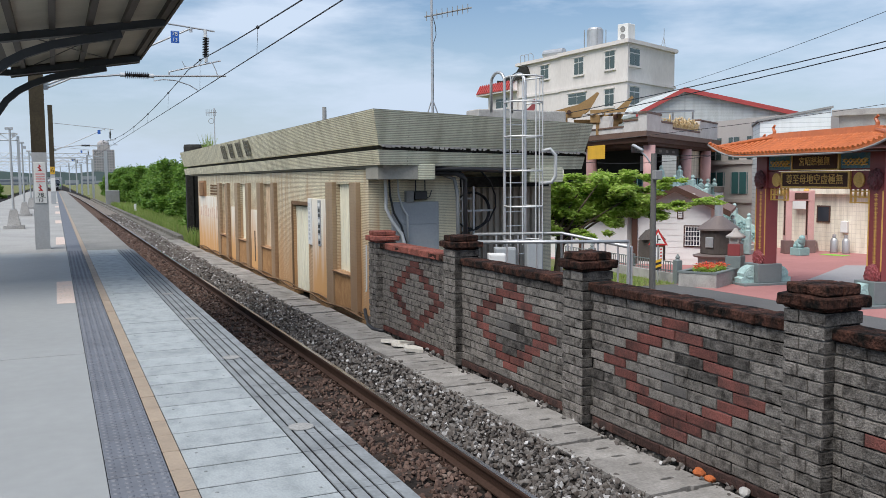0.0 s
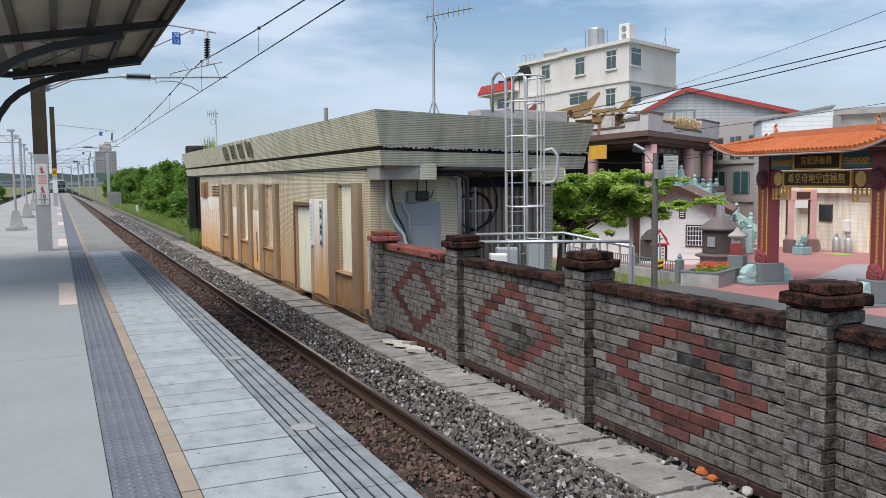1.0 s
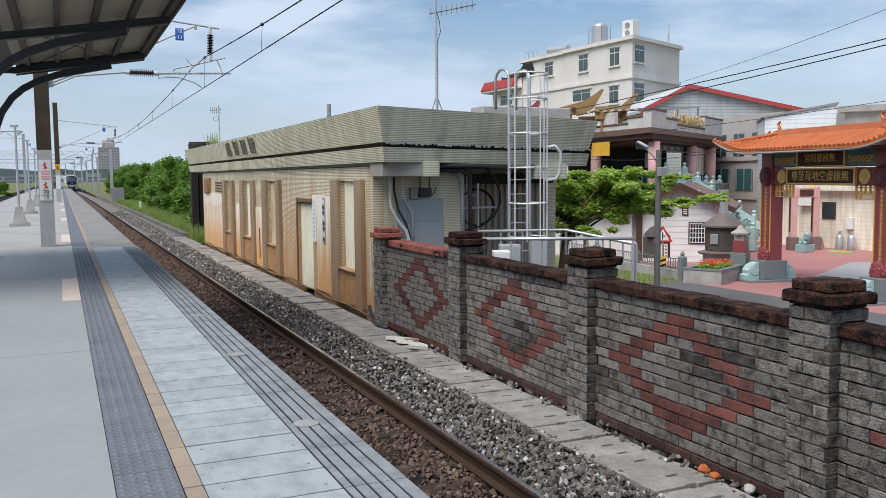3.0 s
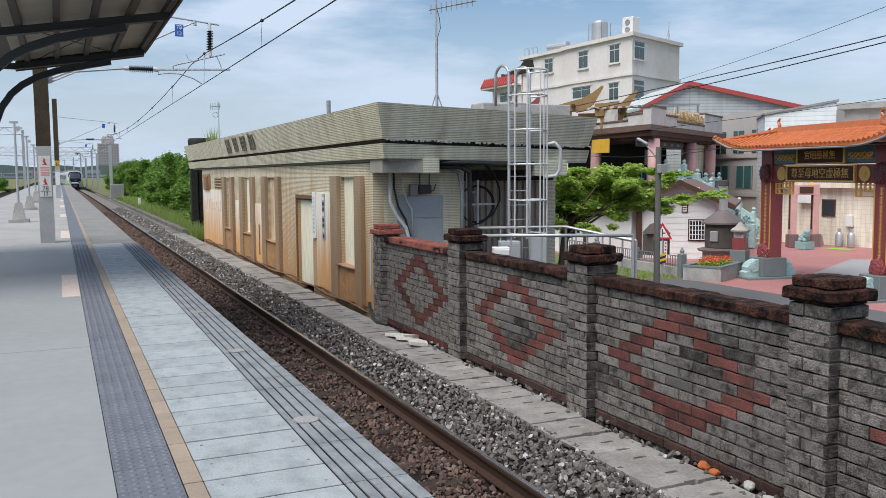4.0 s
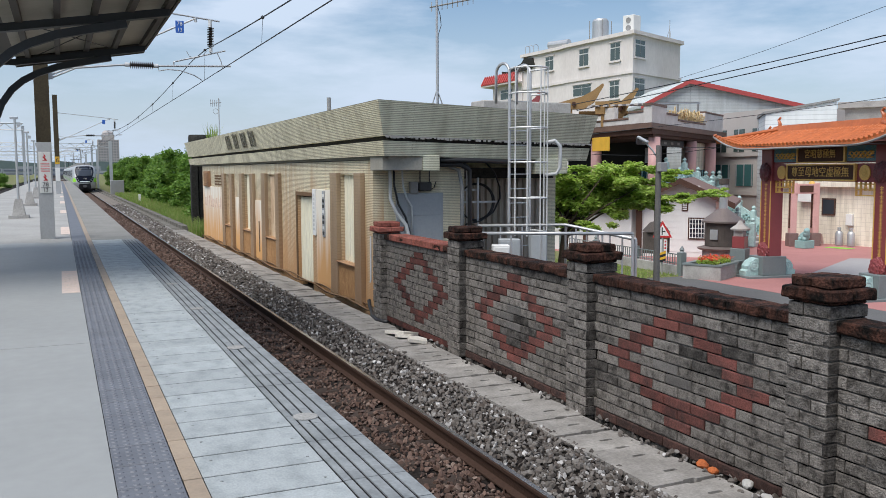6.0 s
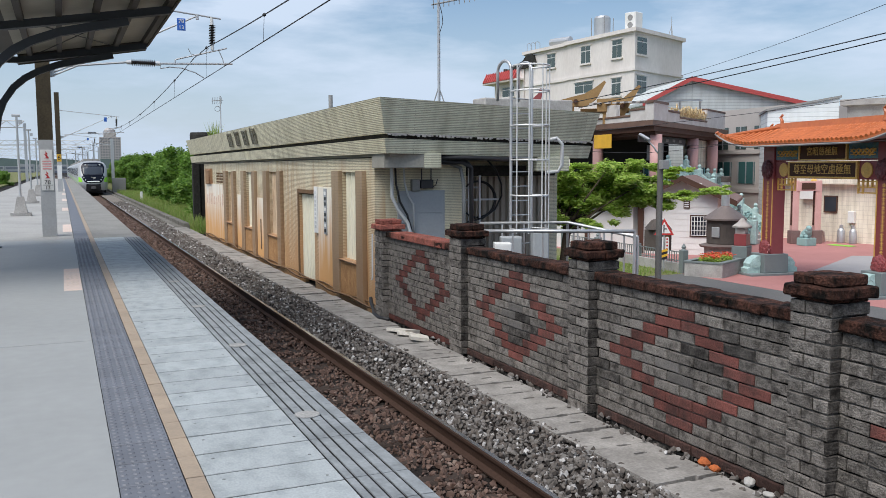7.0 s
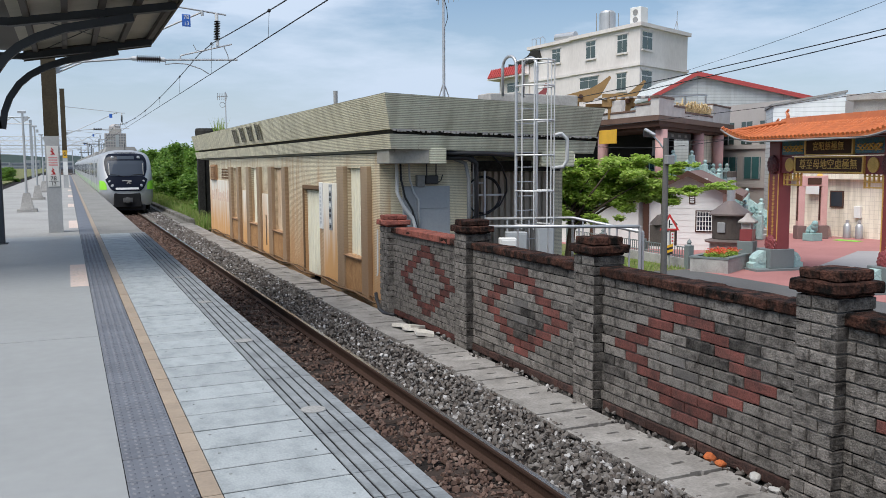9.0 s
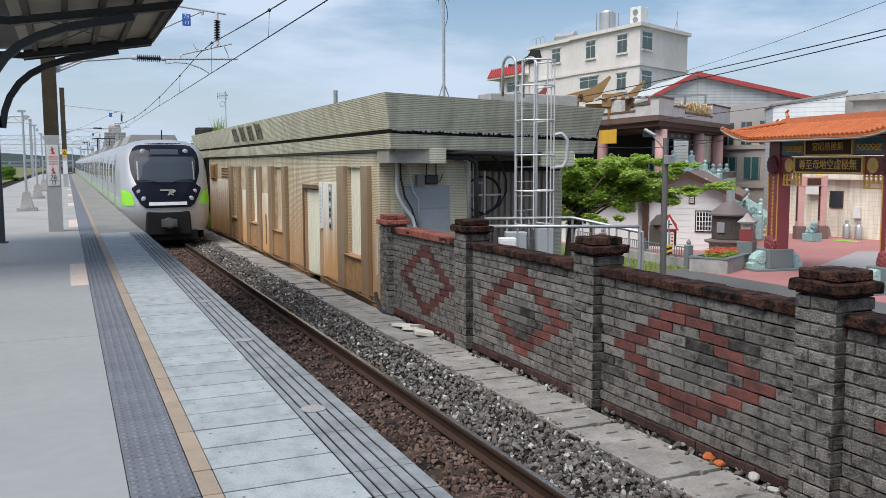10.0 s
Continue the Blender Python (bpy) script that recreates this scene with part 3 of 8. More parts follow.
bm = bmesh.new()
prism(bm, [(1.4, -12, -1.6), (1.4, -12, -1.36), (3.7, -12, -1.36), (4.35, -12, -1.25), (4.62, -12, -1.25), (4.62, -12, -1.6)], (0, 112, 0))
solid("ballast_bed", bm, "bed", "packed dark bed under the ballast", kind="structure")
stones("ballast_between_rails", 1.52, 3.50, 3.0, 70, 27000, 0.060, "stone_rust", bed_height, "rust-brown crushed stone between the rails")
stones("ballast_shoulder", 3.58, 4.60, 3.0, 75, 26000, 0.056, "stone_grey", bed_height, "grey crushed stone beside the rail")
stones("ballast_far_side", -8.4, -3.8, 8.0, 90, 2500, 0.12, "stone_grey", lambda x: -1.40, "grey ballast of the second track")

for nm, xa, xb, m_, lab in (("ballast_far_between", 1.52, 3.50, "ballast_brown", "rust-brown ballast far along the track"), ("ballast_far_shoulder", 3.58, 4.74, "ballast_grey", "grey-brown ballast far along the track")):
    bm = bmesh.new()
    yl = [44, 70, 100] + [100 + 40 * q for q in range(1, 27)]
    rows_ = [[bm.verts.new((x + bend(y), y, z)) for x, z in ((xa, -1.5), (xa, -1.315 if xa < 3 else -1.265), (xb, -1.315 if xa < 3 else -1.235), (xb, -1.5))] for y in yl]
    for a, b in zip(rows_, rows_[1:]):
        for q in range(3):
            bm.faces.new((a[q], a[q + 1], b[q + 1], b[q]))
    bm.faces.new(rows_[0])
    solid(nm, bm, m_, lab, kind="structure")

# ---- cable trough ----
trough = thing("cable_trough", "weathered concrete cable trough with slotted covers", "cable trough", kind="structure")
bm = bmesh.new()
box(bm, 4.56, -6, -1.5, 4.78, 41, -1.27)
box(bm, 5.02, -6, -1.5, 5.18, 41, -1.27)
part("trough_body", bm, "trough", trough)
# channel floor painted near-black so the slots read as shaded
part("trough_channel", box(bmesh.new(), 4.785, -6, -1.5, 5.015, 41, -1.44), "dark", trough, "cable channel painted near-black as shade under the slots")
TP = 0.265
bm = bmesh.new()
for q in range(2):
    h0, h1 = q * TP + (0.005 if q == 0 else 0), (q + 1) * TP - (0.005 if q else 0)
    o = [(4.53, h0), (4.845, h0), (4.86, h0 + 0.022), (4.985, h0 + 0.022), (5.0, h0), (5.20, h0), (5.20, h1), (5.0, h1), (4.985, h1 - 0.022), (4.86, h1 - 0.022), (4.845, h1), (4.53, h1)]
    prism(bm, [(x, y, -1.262) for x, y in o], (0, 0, 0.062))
me_cover = mesh_of("trough_cover", bm, "trough")
for k in range(80):
    piece("trough_cover", me_cover, trough, (random.uniform(-0.012, 0.012), 2.555 + k * 2 * TP, random.uniform(-0.006, 0.004)), rot=(random.uniform(-0.010, 0.010), random.uniform(-0.002, 0.002), random.uniform(-0.006, 0.006)))
bm = bmesh.new()
box(bm, 5.05, 41.0, -1.5, 5.35, 140, -1.02)
box(bm, 4.75, 41.0, -1.5, 5.05, 140, -1.18)
solid("kerb_wall", bm, "old_kerb", "low stained concrete edge wall along the track", kind="structure")
stones("spilled_rubble", 5.12, 5.30, 4.0, 13, 260, 0.06, "stone_grey", lambda x: -1.21, "loose stones at the foot of the wall")

# ---- brick boundary wall ----
WX = 5.31          # face of the panels
PILLARS = (1.50, 4.79, 8.02, 11.30, 14.62)
COURSE, BL = 0.1057, 0.385
BASE, COURSES = -1.205, 14
boundary = thing("wall_boundary", "old grey block wall with red diamond patterns and capped pillars", "wall", kind="structure")


def crumble(bm, cuts, amount, seed):
    """Break up the edges and faces of a weathered block."""
    bmesh.ops.subdivide_edges(bm, edges=bm.edges[:], cuts=cuts, use_grid_fill=True)
    for v in bm.verts:
        p = v.co * 11 + Vector((seed * 3.7, seed * 1.9, 0))
        v.co += Vector((noise.noise(p), noise.noise(p + Vector((9, 0, 4))), noise.noise(p + Vector((0, 7, 2))))) * amount
    return bm


def worn_brick(name, depth, half, material, seed):
    """One block with chipped, uneven edges."""
    bm = box(bmesh.new(), 0, -half, 0, depth, half, COURSE - 0.013)
    bmesh.ops.subdivide_edges(bm, edges=[e for e in bm.edges if abs(e.verts[0].co.y - e.verts[1].co.y) > 0.1], cuts=3)
    for v in bm.verts:
        p = v.co * 13 + Vector((seed * 5.1, seed * 2.3, seed))
        v.co += Vector((noise.noise(p) * 0.006, noise.noise(p + Vector((3, 8, 1))) * 0.006, noise.noise(p + Vector((0, 7, 2))) * 0.006))
    bmesh.ops.bevel(bm, geom=[e for e in bm.edges if all(v.co.x < 0.02 for v in e.verts) and e.is_boundary is False and e.calc_face_angle(0) > 0.5], offset=0.006, segments=1, affect="EDGES")
    return mesh_of(name, bm, material)


HB = (BL - 0.012) / 2
me_grey = [worn_brick("brick", 0.07, HB, "brick", q) for q in range(6)]
me_mould = [worn_brick("brick", 0.07, HB, "brick_black", 10 + q) for q in range(3)]
me_smooth = [worn_brick("brick", 0.07, HB, "brick_smooth", 20 + q) for q in range(3)]
me_red = [worn_brick("red_brick", 0.07, HB, "brick_red", 30 + q) for q in range(4)]
me_foot = [worn_brick("red_brick", 0.07, HB, "brick_foot", 40 + q) for q in range(3)]
me_caps = [mesh_of("cap_brick", crumble(chamfer_box(bmesh.new(), 0, -0.195, 0, 0.30, 0.195, 0.095, 0.012), 2, 0.011, q), "brick_dark") for q in range(6)]
rgw = random.Random(31)
for ya, yb in zip(PILLARS, PILLARS[1:]):
    y0, y1 = ya + 0.2, yb - 0.2
    part("mortar_core", box(bmesh.new(), WX + 0.018, y0 - 0.1, -1.5, WX + 0.2, y1 + 0.1, 0.272), "mortar", boundary)
    yc = (y0 + y1) / 2 + (0.02 if ya < 9 else -0.05)
    rest, rest_red = bmesh.new(), bmesh.new()
    for c in range(COURSES):
        z = BASE + c * COURSE
        for k in range(-5, 6):
            mid0 = yc + (k + (0.5 if c % 2 else 0.0)) * BL
            a, b = max(mid0 - BL / 2, y0), min(mid0 + BL / 2, y1)
            if b - a < 0.05:
                continue
            mid = (a + b) / 2
            reach = (5 - abs(c - 7)) * BL / 2
            off = abs(mid0 - yc) - reach
            red = 2 <= c <= 12 and (abs(off) < 0.06 or (c < 6 and abs(off + BL) < 0.06 and rgw.random() < 0.12))
            inner = 3 < c < 11 and off < -0.5 and rgw.random() < 0.55
            mould = noise.noise(Vector((mid * 1.1, z * 2.0, 4.0))) > 0.36
            foot = c == 0
            jut = rgw.uniform(-0.006, 0.006)
            if mid > 3.6 and mid < 11.2:
                pool = me_red if red else me_foot if foot else me_smooth if inner else me_mould if mould else me_grey
                piece("brick", rgw.choice(pool), boundary, (WX + jut - (0.012 if foot else 0), mid, z), (1, (b - a) / BL, 1), rgw.uniform(-0.008, 0.008))
            else:
                chamfer_box(rest_red if red or foot else rest, WX + jut, a + 0.006, z, WX + 0.07, b - 0.006, z + COURSE - 0.013, 0.005)
    if rest.verts:
        part("joined_bricks", rest, "brick", boundary, "grey blocks")
        part("joined_red_bricks", rest_red, "brick_red", boundary, "red blocks of the pattern")
    y = y0
    while y < y1 - 0.05:
        piece("cap_brick", rgw.choice(me_caps), boundary, (WX - 0.045 + rgw.uniform(-0.006, 0.006), min(y, y1 - 0.39) + 0.195, BASE + COURSES * COURSE - 0.004 + rgw.uniform(-0.005, 0.005)), None, rgw.uniform(-0.015, 0.015), (rgw.uniform(-0.012, 0.012), rgw.uniform(-0.01, 0.01), rgw.uniform(-0.015, 0.015)))
        y += 0.392
    if ya > 11:
        y = y0 + 0.3
        while y < y1 - 0.3:
            bm = chamfer_box(bmesh.new(), WX - 0.053, y, 0.268, WX + 0.265, y + 0.385, 0.381, 0.012)
            part("red_capping", bm, "brick_cap_red", boundary, "faded red capping block")
            y += 0.392

PW = 0.40          # pillar width along the wall
me_pb = [worn_brick("brick", 0.12, 0.122, "brick", 50 + q) for q in range(4)]
me_pb2 = [worn_brick("brick", 0.12, 0.070, "brick", 60 + q) for q in range(3)]
# black-blotched blocks on the -y side of every pillar but the last
me_ps = mesh_of("pillar_side_brick", chamfer_box(bmesh.new(), 0, -0.005, 0, 0.40, 0.06, COURSE - 0.013, 0.007), "brick_black")
me_ps_pale = mesh_of("pillar_side_brick", chamfer_box(bmesh.new(), 0, -0.005, 0, 0.40, 0.06, COURSE - 0.013, 0.007), "brick")
for k, yc in enumerate(PILLARS):
    px = WX - 0.115
    n_c = 16 if k < 4 else 15
    zt = BASE + n_c * COURSE
    part("pillar_core", box(bmesh.new(), px + 0.02, yc - PW / 2 + 0.015, -1.5, px + 0.39, yc + PW / 2 - 0.015, zt - 0.01), "mortar", boundary)
    for c in range(n_c):
        z = BASE + c * COURSE
        sd = 1 if c % 2 else -1
        piece("brick", rgw.choice(me_pb), boundary, (px + rgw.uniform(-0.006, 0.006), yc - sd * 0.076, z), None, rgw.uniform(-0.012, 0.012))
        piece("brick", rgw.choice(me_pb2), boundary, (px + rgw.uniform(-0.006, 0.006), yc + sd * 0.126, z), None, rgw.uniform(-0.012, 0.012))
        piece("brick", me_ps_pale if k == 4 else me_ps, boundary, (px + 0.006, yc - PW / 2 + 0.004, z))
    cap = "brick_cap_red" if k == 4 else "brick_dark"
    for z0, z1, r in ((zt - 0.004, zt + 0.022, 0.205), (zt + 0.022, zt + 0.112, 0.248), (zt + 0.114, zt + 0.198, 0.195)):
        bm = bmesh.new()
        for i in range(2):
            for j in range(2):
                chamfer_box(bm, px + 0.20 - r + i * r, yc - r + j * r, z0, px + 0.20 - r + (i + 1) * r - 0.006, yc - r + (j + 1) * r - 0.006, z1 + rgw.uniform(-0.006, 0.004), 0.012)
        part("pillar_cap", crumble(bm, 2, 0.009, k + z0 * 10), cap, boundary)

# broken pale slabs lying on the trough
M["pale_slab"] = mat("broken_pale_slab", (0.62, 0.59, 0.53), 0.85, dark=(0.45, 0.42, 0.37), scale=6.0, fine=30, grain=0.15)
for x, y, r, s in ((5.02, 13.0, 20, 1.0), (5.05, 12.35, -15, 0.8), (4.98, 12.72, 50, 0.5)):
    bm = bmesh.new()
    prism(bm, [(-0.20 * s, -0.30 * s, 0), (0.16 * s, -0.26 * s, 0), (0.20 * s, 0.12 * s, 0), (0.05 * s, 0.33 * s, 0), (-0.17 * s, 0.2 * s, 0)], (0, 0, 0.05))
    solid("broken_slab", bm, "pale_slab", "broken pale concrete slab lying on the trough covers", "rubble", group="broken slabs", m=pose(x, y, -1.185, random.uniform(-4, 4), 9, r))
for x, y, s, m_ in ((5.24, 5.98, 0.09, "brick_orange"), (5.22, 5.80, 0.07, "brick_orange"), (5.26, 5.42, 0.08, "concrete"), (5.2, 5.15, 0.06, "concrete")):
    if "brick_orange" not in M:
        M["brick_orange"] = mat("broken_orange_brick", (0.42, 0.12, 0.04), 0.9, dark=(0.25, 0.08, 0.04), scale=9.0, fine=60, bump=0.5)
    bm = bmesh.new()
    bmesh.ops.create_icosphere(bm, subdivisions=2, radius=s)
    for v in bm.verts:
        v.co = v.co * (0.75 + 0.5 * noise.noise(v.co * 9 + Vector((x * 7, y * 5, 0))))
        v.co.z *= 0.65
    solid("loose_lump", bm, m_, "broken orange brick lump at the wall foot" if "orange" in m_ else "grey stone lump at the wall foot", "rubble", m=pose(x, y, -1.2 + s * 0.35))

# ---- station building ----
BX, BY0, BY1 = 5.50, 15.65, 37.2
station = thing("station_building", "old flat-roofed station building clad in small cream tiles", "building")
Z0, ZS = -1.4, 1.70
# openings in the front wall: y range, bottom, top
OPEN = [(16.54, 17.72, -0.42, 1.42), (20.01, 21.40, -1.23, 0.95), (23.52, 24.79, -0.38, 1.40), (26.95, 28.20, -0.37, 1.39), (30.42, 31.53, -0.40, 1.38)]
ys = [BY0] + [v for o_ in OPEN for v in o_[:2]] + [BY1]
for a, b in zip(ys[::2], ys[1::2]):
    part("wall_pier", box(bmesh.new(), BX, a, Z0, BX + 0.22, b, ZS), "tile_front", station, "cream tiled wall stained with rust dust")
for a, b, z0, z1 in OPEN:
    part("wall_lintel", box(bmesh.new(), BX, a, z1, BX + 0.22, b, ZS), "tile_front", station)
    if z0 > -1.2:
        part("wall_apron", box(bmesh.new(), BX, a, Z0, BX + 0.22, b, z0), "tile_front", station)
for x0, y0, x1, y1 in ((BX + 0.222, BY0, 7.45, BY0 + 0.2), (7.25, BY0 + 0.202, 7.45, 17.5), (7.452, 17.3, 10.6, 17.5)):
    part("end_wall", box(bmesh.new(), x0, y0, Z0, x1, y1, ZS), "tile_end", station, "cream tiled end wall in shade")
bm = bmesh.new()
box(bm, 10.4, 17.502, Z0, 10.6, BY1, ZS)
box(bm, BX + 0.222, BY1 - 0.2, Z0, 10.398, BY1, ZS)
part("back_wall", bm, "tile_end", station)
# roof slab and the two slanted fascia bands
A, B, C, D = (5.21, 14.5), (10.89, 16.0), (10.89, 40.4), (5.21, 40.4)


def inset(d):
    return [(A[0] + d, A[1] + d * 1.1), (B[0] - d, B[1] + d * 0.9), (C[0] - d, C[1] - d), (D[0] + d, D[1] - d)]


def band(bm, z0, d0, z1, d1, side):
    """One slanted strip of the fascia, 12 cm thick, on one side of the roof."""
    lo, hi = inset(d0), inset(d1)
    li, hi2 = inset(d0 + 0.12), inset(d1 + 0.12)
    i, j = side, (side + 1) % 4
    dz = {0: 0, 1: -0.07, 2: -0.07, 3: 0}
    v = [bm.verts.new((p[0], p[1], z + dz[q])) for p, z, q in ((lo[i], z0, i), (lo[j], z0, j), (hi[j], z1, j), (hi[i], z1, i), (li[i], z0, i), (li[j], z0, j), (hi2[j], z1, j), (hi2[i], z1, i))]
    for f in ((0, 1, 2, 3), (7, 6, 5, 4), (0, 4, 5, 1), (3, 2, 6, 7), (0, 3, 7, 4), (1, 5, 6, 2)):
        bm.faces.new([v[k] for k in f])


for side, m_ in ((3, "fascia_front"), (0, "fascia_end"), (1, "fascia_front"), (2, "fascia_end")):
    bm = bmesh.new()
    band(bm, 2.13, 0.15, 2.76, 0.0, side)
    part("upper_fascia", bm, m_, station, "cream tiled slanted fascia")
    bm = bmesh.new()
    band(bm, 1.77, 0.19, 2.04, 0.137, side)
    part("lower_fascia", bm, m_, station, "cream tiled lower fascia")
bm = bmesh.new()
prism(bm, [(x, y, 2.55) for x, y in inset(0.14)], (0, 0, 0.12))
part("roof_deck", bm, "concrete", station, "grey concrete roof deck")
# near-black slab behind the fascia bands paints the shade of the gap
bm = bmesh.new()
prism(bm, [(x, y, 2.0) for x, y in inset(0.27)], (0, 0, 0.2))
part("dark_gap", bm, "tar", station, "near-black slab painted as shade in the gap between the fascia bands")
bm = bmesh.new()
prism(bm, [(x, y, 1.715) for x, y in inset(0.32)], (0, 0, 0.06))
part("soffit", bm, "soffit", station, "stained grey soffit")
bm = bmesh.new()
for k in range(170):
    y = random.uniform(0, 5.6)
    x = A[0] + 0.16 + y * 0.965
    yy = A[1] + 0.16 + y * 0.265 * 0.965
    w = random.uniform(0.01, 0.05)
    h = random.uniform(0.02, 0.055)
    box(bm, x, yy - 0.03, 2.135 - h - 0.012 * y, x + w, yy + 0.0, 2.135 - 0.012 * y)
tagged(part("torn_lining", bm, "concrete", station), "torn strips hanging in the gap", kind="stuff")
# concrete downstand box at the corner, and one at the ladder end
bm = bmesh.new()
chamfer_box(bm, 5.44, 14.95, 1.50, 6.25, 15.62, 1.775, 0.01)
part("downstand_beam", bm, "soffit", station, "grey concrete beam under the roof corner")
bm = bmesh.new()
chamfer_box(bm, 6.252, 14.94, 1.49, 6.60, 15.62, 1.785, 0.01)
part("downstand_end", bm, "fascia_end", station, "tiled end of the corner beam")
bm = bmesh.new()
chamfer_box(bm, 9.15, 15.75, 1.42, 9.95, 16.2, 1.74, 0.01)
part("end_beam", bm, "fascia_end", station)


def corrugated(y0, y1, z0, z1, n):
    """One ribbed sheet standing in an opening of the front wall."""
    st = (y1 - y0) / n
    ol = [(BX + 0.12, y0, z0)]
    for k in range(n):
        a = y0 + k * st
        ol += [(BX + 0.10, a + st * 0.02, z0), (BX + 0.06, a + st * 0.2, z0), (BX + 0.06, a + st * 0.55, z0), (BX + 0.10, a + st * 0.75, z0)]
    ol.append((BX + 0.12, y1, z0))
    return prism(bmesh.new(), ol, (0, 0, z1 - z0))


def shuttered_window(y0, y1, z0, z1, material, label, sill_mat="rust_metal"):
    w = part("window", box(bmesh.new(), BX + 0.15, y0 + 0.0, z0, BX + 0.17, y1, z1), "dark", station, label)
    bm = corrugated(y0, y1, z0, z1, max(5, int((y1 - y0) / 0.16)))
    part("corrugated_sheet", bm, material, w, label)
    for a, b in ((y0 - 0.42, y0), (y1, y1 + 0.50)):
        bm = bmesh.new()
        chamfer_box(bm, BX - 0.10, a, -1.23, BX - 0.002, b, z1 + 0.03, 0.006)
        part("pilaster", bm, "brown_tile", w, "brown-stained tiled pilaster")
    bm = bmesh.new()
    chamfer_box(bm, BX - 0.09, y0 + 0.002, z0 - 0.07, BX + 0.1, y1 - 0.002, z0 - 0.01, 0.01)
    tube(bm, [(BX - 0.11, y0 - 0.02, z0 - 0.02), (BX - 0.11, y1 + 0.02, z0 - 0.02)], 0.016, 6)
    part("sill", bm, sill_mat, w, "rusty sill bar")
    bm = bmesh.new()
    box(bm, BX - 0.06, y0 + 0.004, -1.23, BX - 0.003, y1 - 0.004, z0 - 0.072)
    part("apron_panel", bm, "apron", w, "rust-brown rendered panel")
    return w


M["tan_metal"] = mat("rust_stained_steel_sheet", (0.62, 0.50, 0.36), 0.7, dark=(0.36, 0.22, 0.12), var=0.9, scale=2.2, grain=0.15, bump=0.06, stretch=(1, 1, 0.25))
M["faded_red"] = mat("faded_red_lettering", (0.60, 0.40, 0.31), 0.85, dark=(0.72, 0.60, 0.49), var=0.9, scale=5.0)
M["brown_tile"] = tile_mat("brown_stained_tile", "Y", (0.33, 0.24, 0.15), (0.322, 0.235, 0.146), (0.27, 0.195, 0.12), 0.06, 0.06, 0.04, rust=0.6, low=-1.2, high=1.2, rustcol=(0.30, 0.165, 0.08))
M["apron"] = mat("rust_rendered_panel", (0.44, 0.25, 0.115), 0.9, dark=(0.30, 0.16, 0.07), var=0.9, scale=4.0, fine=30, grain=0.3, bump=0.4)
shuttered_window(*OPEN[0], "cream_metal", "window closed with cream corrugated sheet")
shuttered_window(*OPEN[2], "tan_metal", "window closed with rust-stained corrugated sheet")
shuttered_window(*OPEN[3], "cream_metal", "window closed with cream corrugated sheet")
shuttered_window(*OPEN[4], "tan_metal", "window closed with rust-stained corrugated sheet")
# door of corrugated sheet
y0, y1, z0, z1 = OPEN[1]
bm = corrugated(y0, y1, z0, z1 - 0.1, 9)
door = part("door", bm, "cream_metal", station, "doorway closed with cream corrugated sheet")
bm = bmesh.new()
box(bm, BX - 0.03, y0 - 0.05, z1 - 0.06, BX + 0.06, y1 + 0.1, z1 + 0.03)
box(bm, BX - 0.03, y1 + 0.002, z0, BX + 0.05, y1 + 0.1, z1 - 0.062)
part("door_frame", bm, "brown_frame", door)
# plain plaster panels between the windows
for a, b, top in ((18.36, 19.55, 1.07), (25.36, 26.45, 0.61), (28.74, 29.69, 0.62), (32.2, 36.85, 0.90)):
    bm = bmesh.new()
    box(bm, BX - 0.035, a, -1.23, BX - 0.003, b, top)
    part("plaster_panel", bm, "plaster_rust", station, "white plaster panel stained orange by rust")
bm = bmesh.new()
chamfer_box(bm, BX - 0.05, 19.58, -0.02, BX - 0.004, 19.86, 1.07, 0.006)
nb = solid("notice_board", bm, "white", "narrow white notice board fixed beside the door", "notice board")
for k in range(9):
    bm = bmesh.new()
    box(bm, BX - 0.056, 19.66, 0.9 - k * 0.1, BX - 0.05, 19.78, 0.96 - k * 0.1)
    part("faded_line", bm, "pvc", nb)
bm = bmesh.new()
box(bm, BX - 0.058, 18.79, 0.0, BX - 0.036, 18.99, 1.04)
strip = solid("vertical_sign", bm, "grey_panel", "narrow dark vertical sign with worn characters", "sign")
for k in range(8):
    bm = bmesh.new()
    box(bm, BX - 0.062, 18.82, 0.90 - k * 0.122, BX - 0.058, 18.96, 0.975 - k * 0.122)
    box(bm, BX - 0.064, 18.85, 0.925 - k * 0.122, BX - 0.058, 18.93, 0.94 - k * 0.122)
    part("worn_character", bm, "black" if k % 3 else "white", strip)
# vents at the far end
bm = bmesh.new()
box(bm, BX - 0.09, 35.07, 0.88, BX - 0.003, 36.3, 1.5)
for k in range(6):
    box(bm, BX - 0.13, 35.1, 0.93 + k * 0.095, BX - 0.09, 36.27, 0.97 + k * 0.095)
part("louvre_vent", bm, "rust_metal", station, "rusty louvre vent")
# brown boxes paint the dark of the holes in the vent blocks
bm = bmesh.new()
for i in range(6):
    for j in range(4):
        box(bm, BX - 0.02, 32.25 + i * 0.31, 0.97 + j * 0.105, BX - 0.003, 32.47 + i * 0.31, 1.03 + j * 0.105)
part("vent_blocks", bm, "brown_frame", station, "holes of pierced vent blocks, their dark drawn as brown boxes")
bm = bmesh.new()
for i in range(9):
    h = random.uniform(0.3, 0.5)
    box(bm, BX - 0.042, 32.5 + i * 0.45, 0.1, BX - 0.035, 32.66 + i * 0.45 + random.uniform(0, 0.1), 0.1 + h * 0.9)
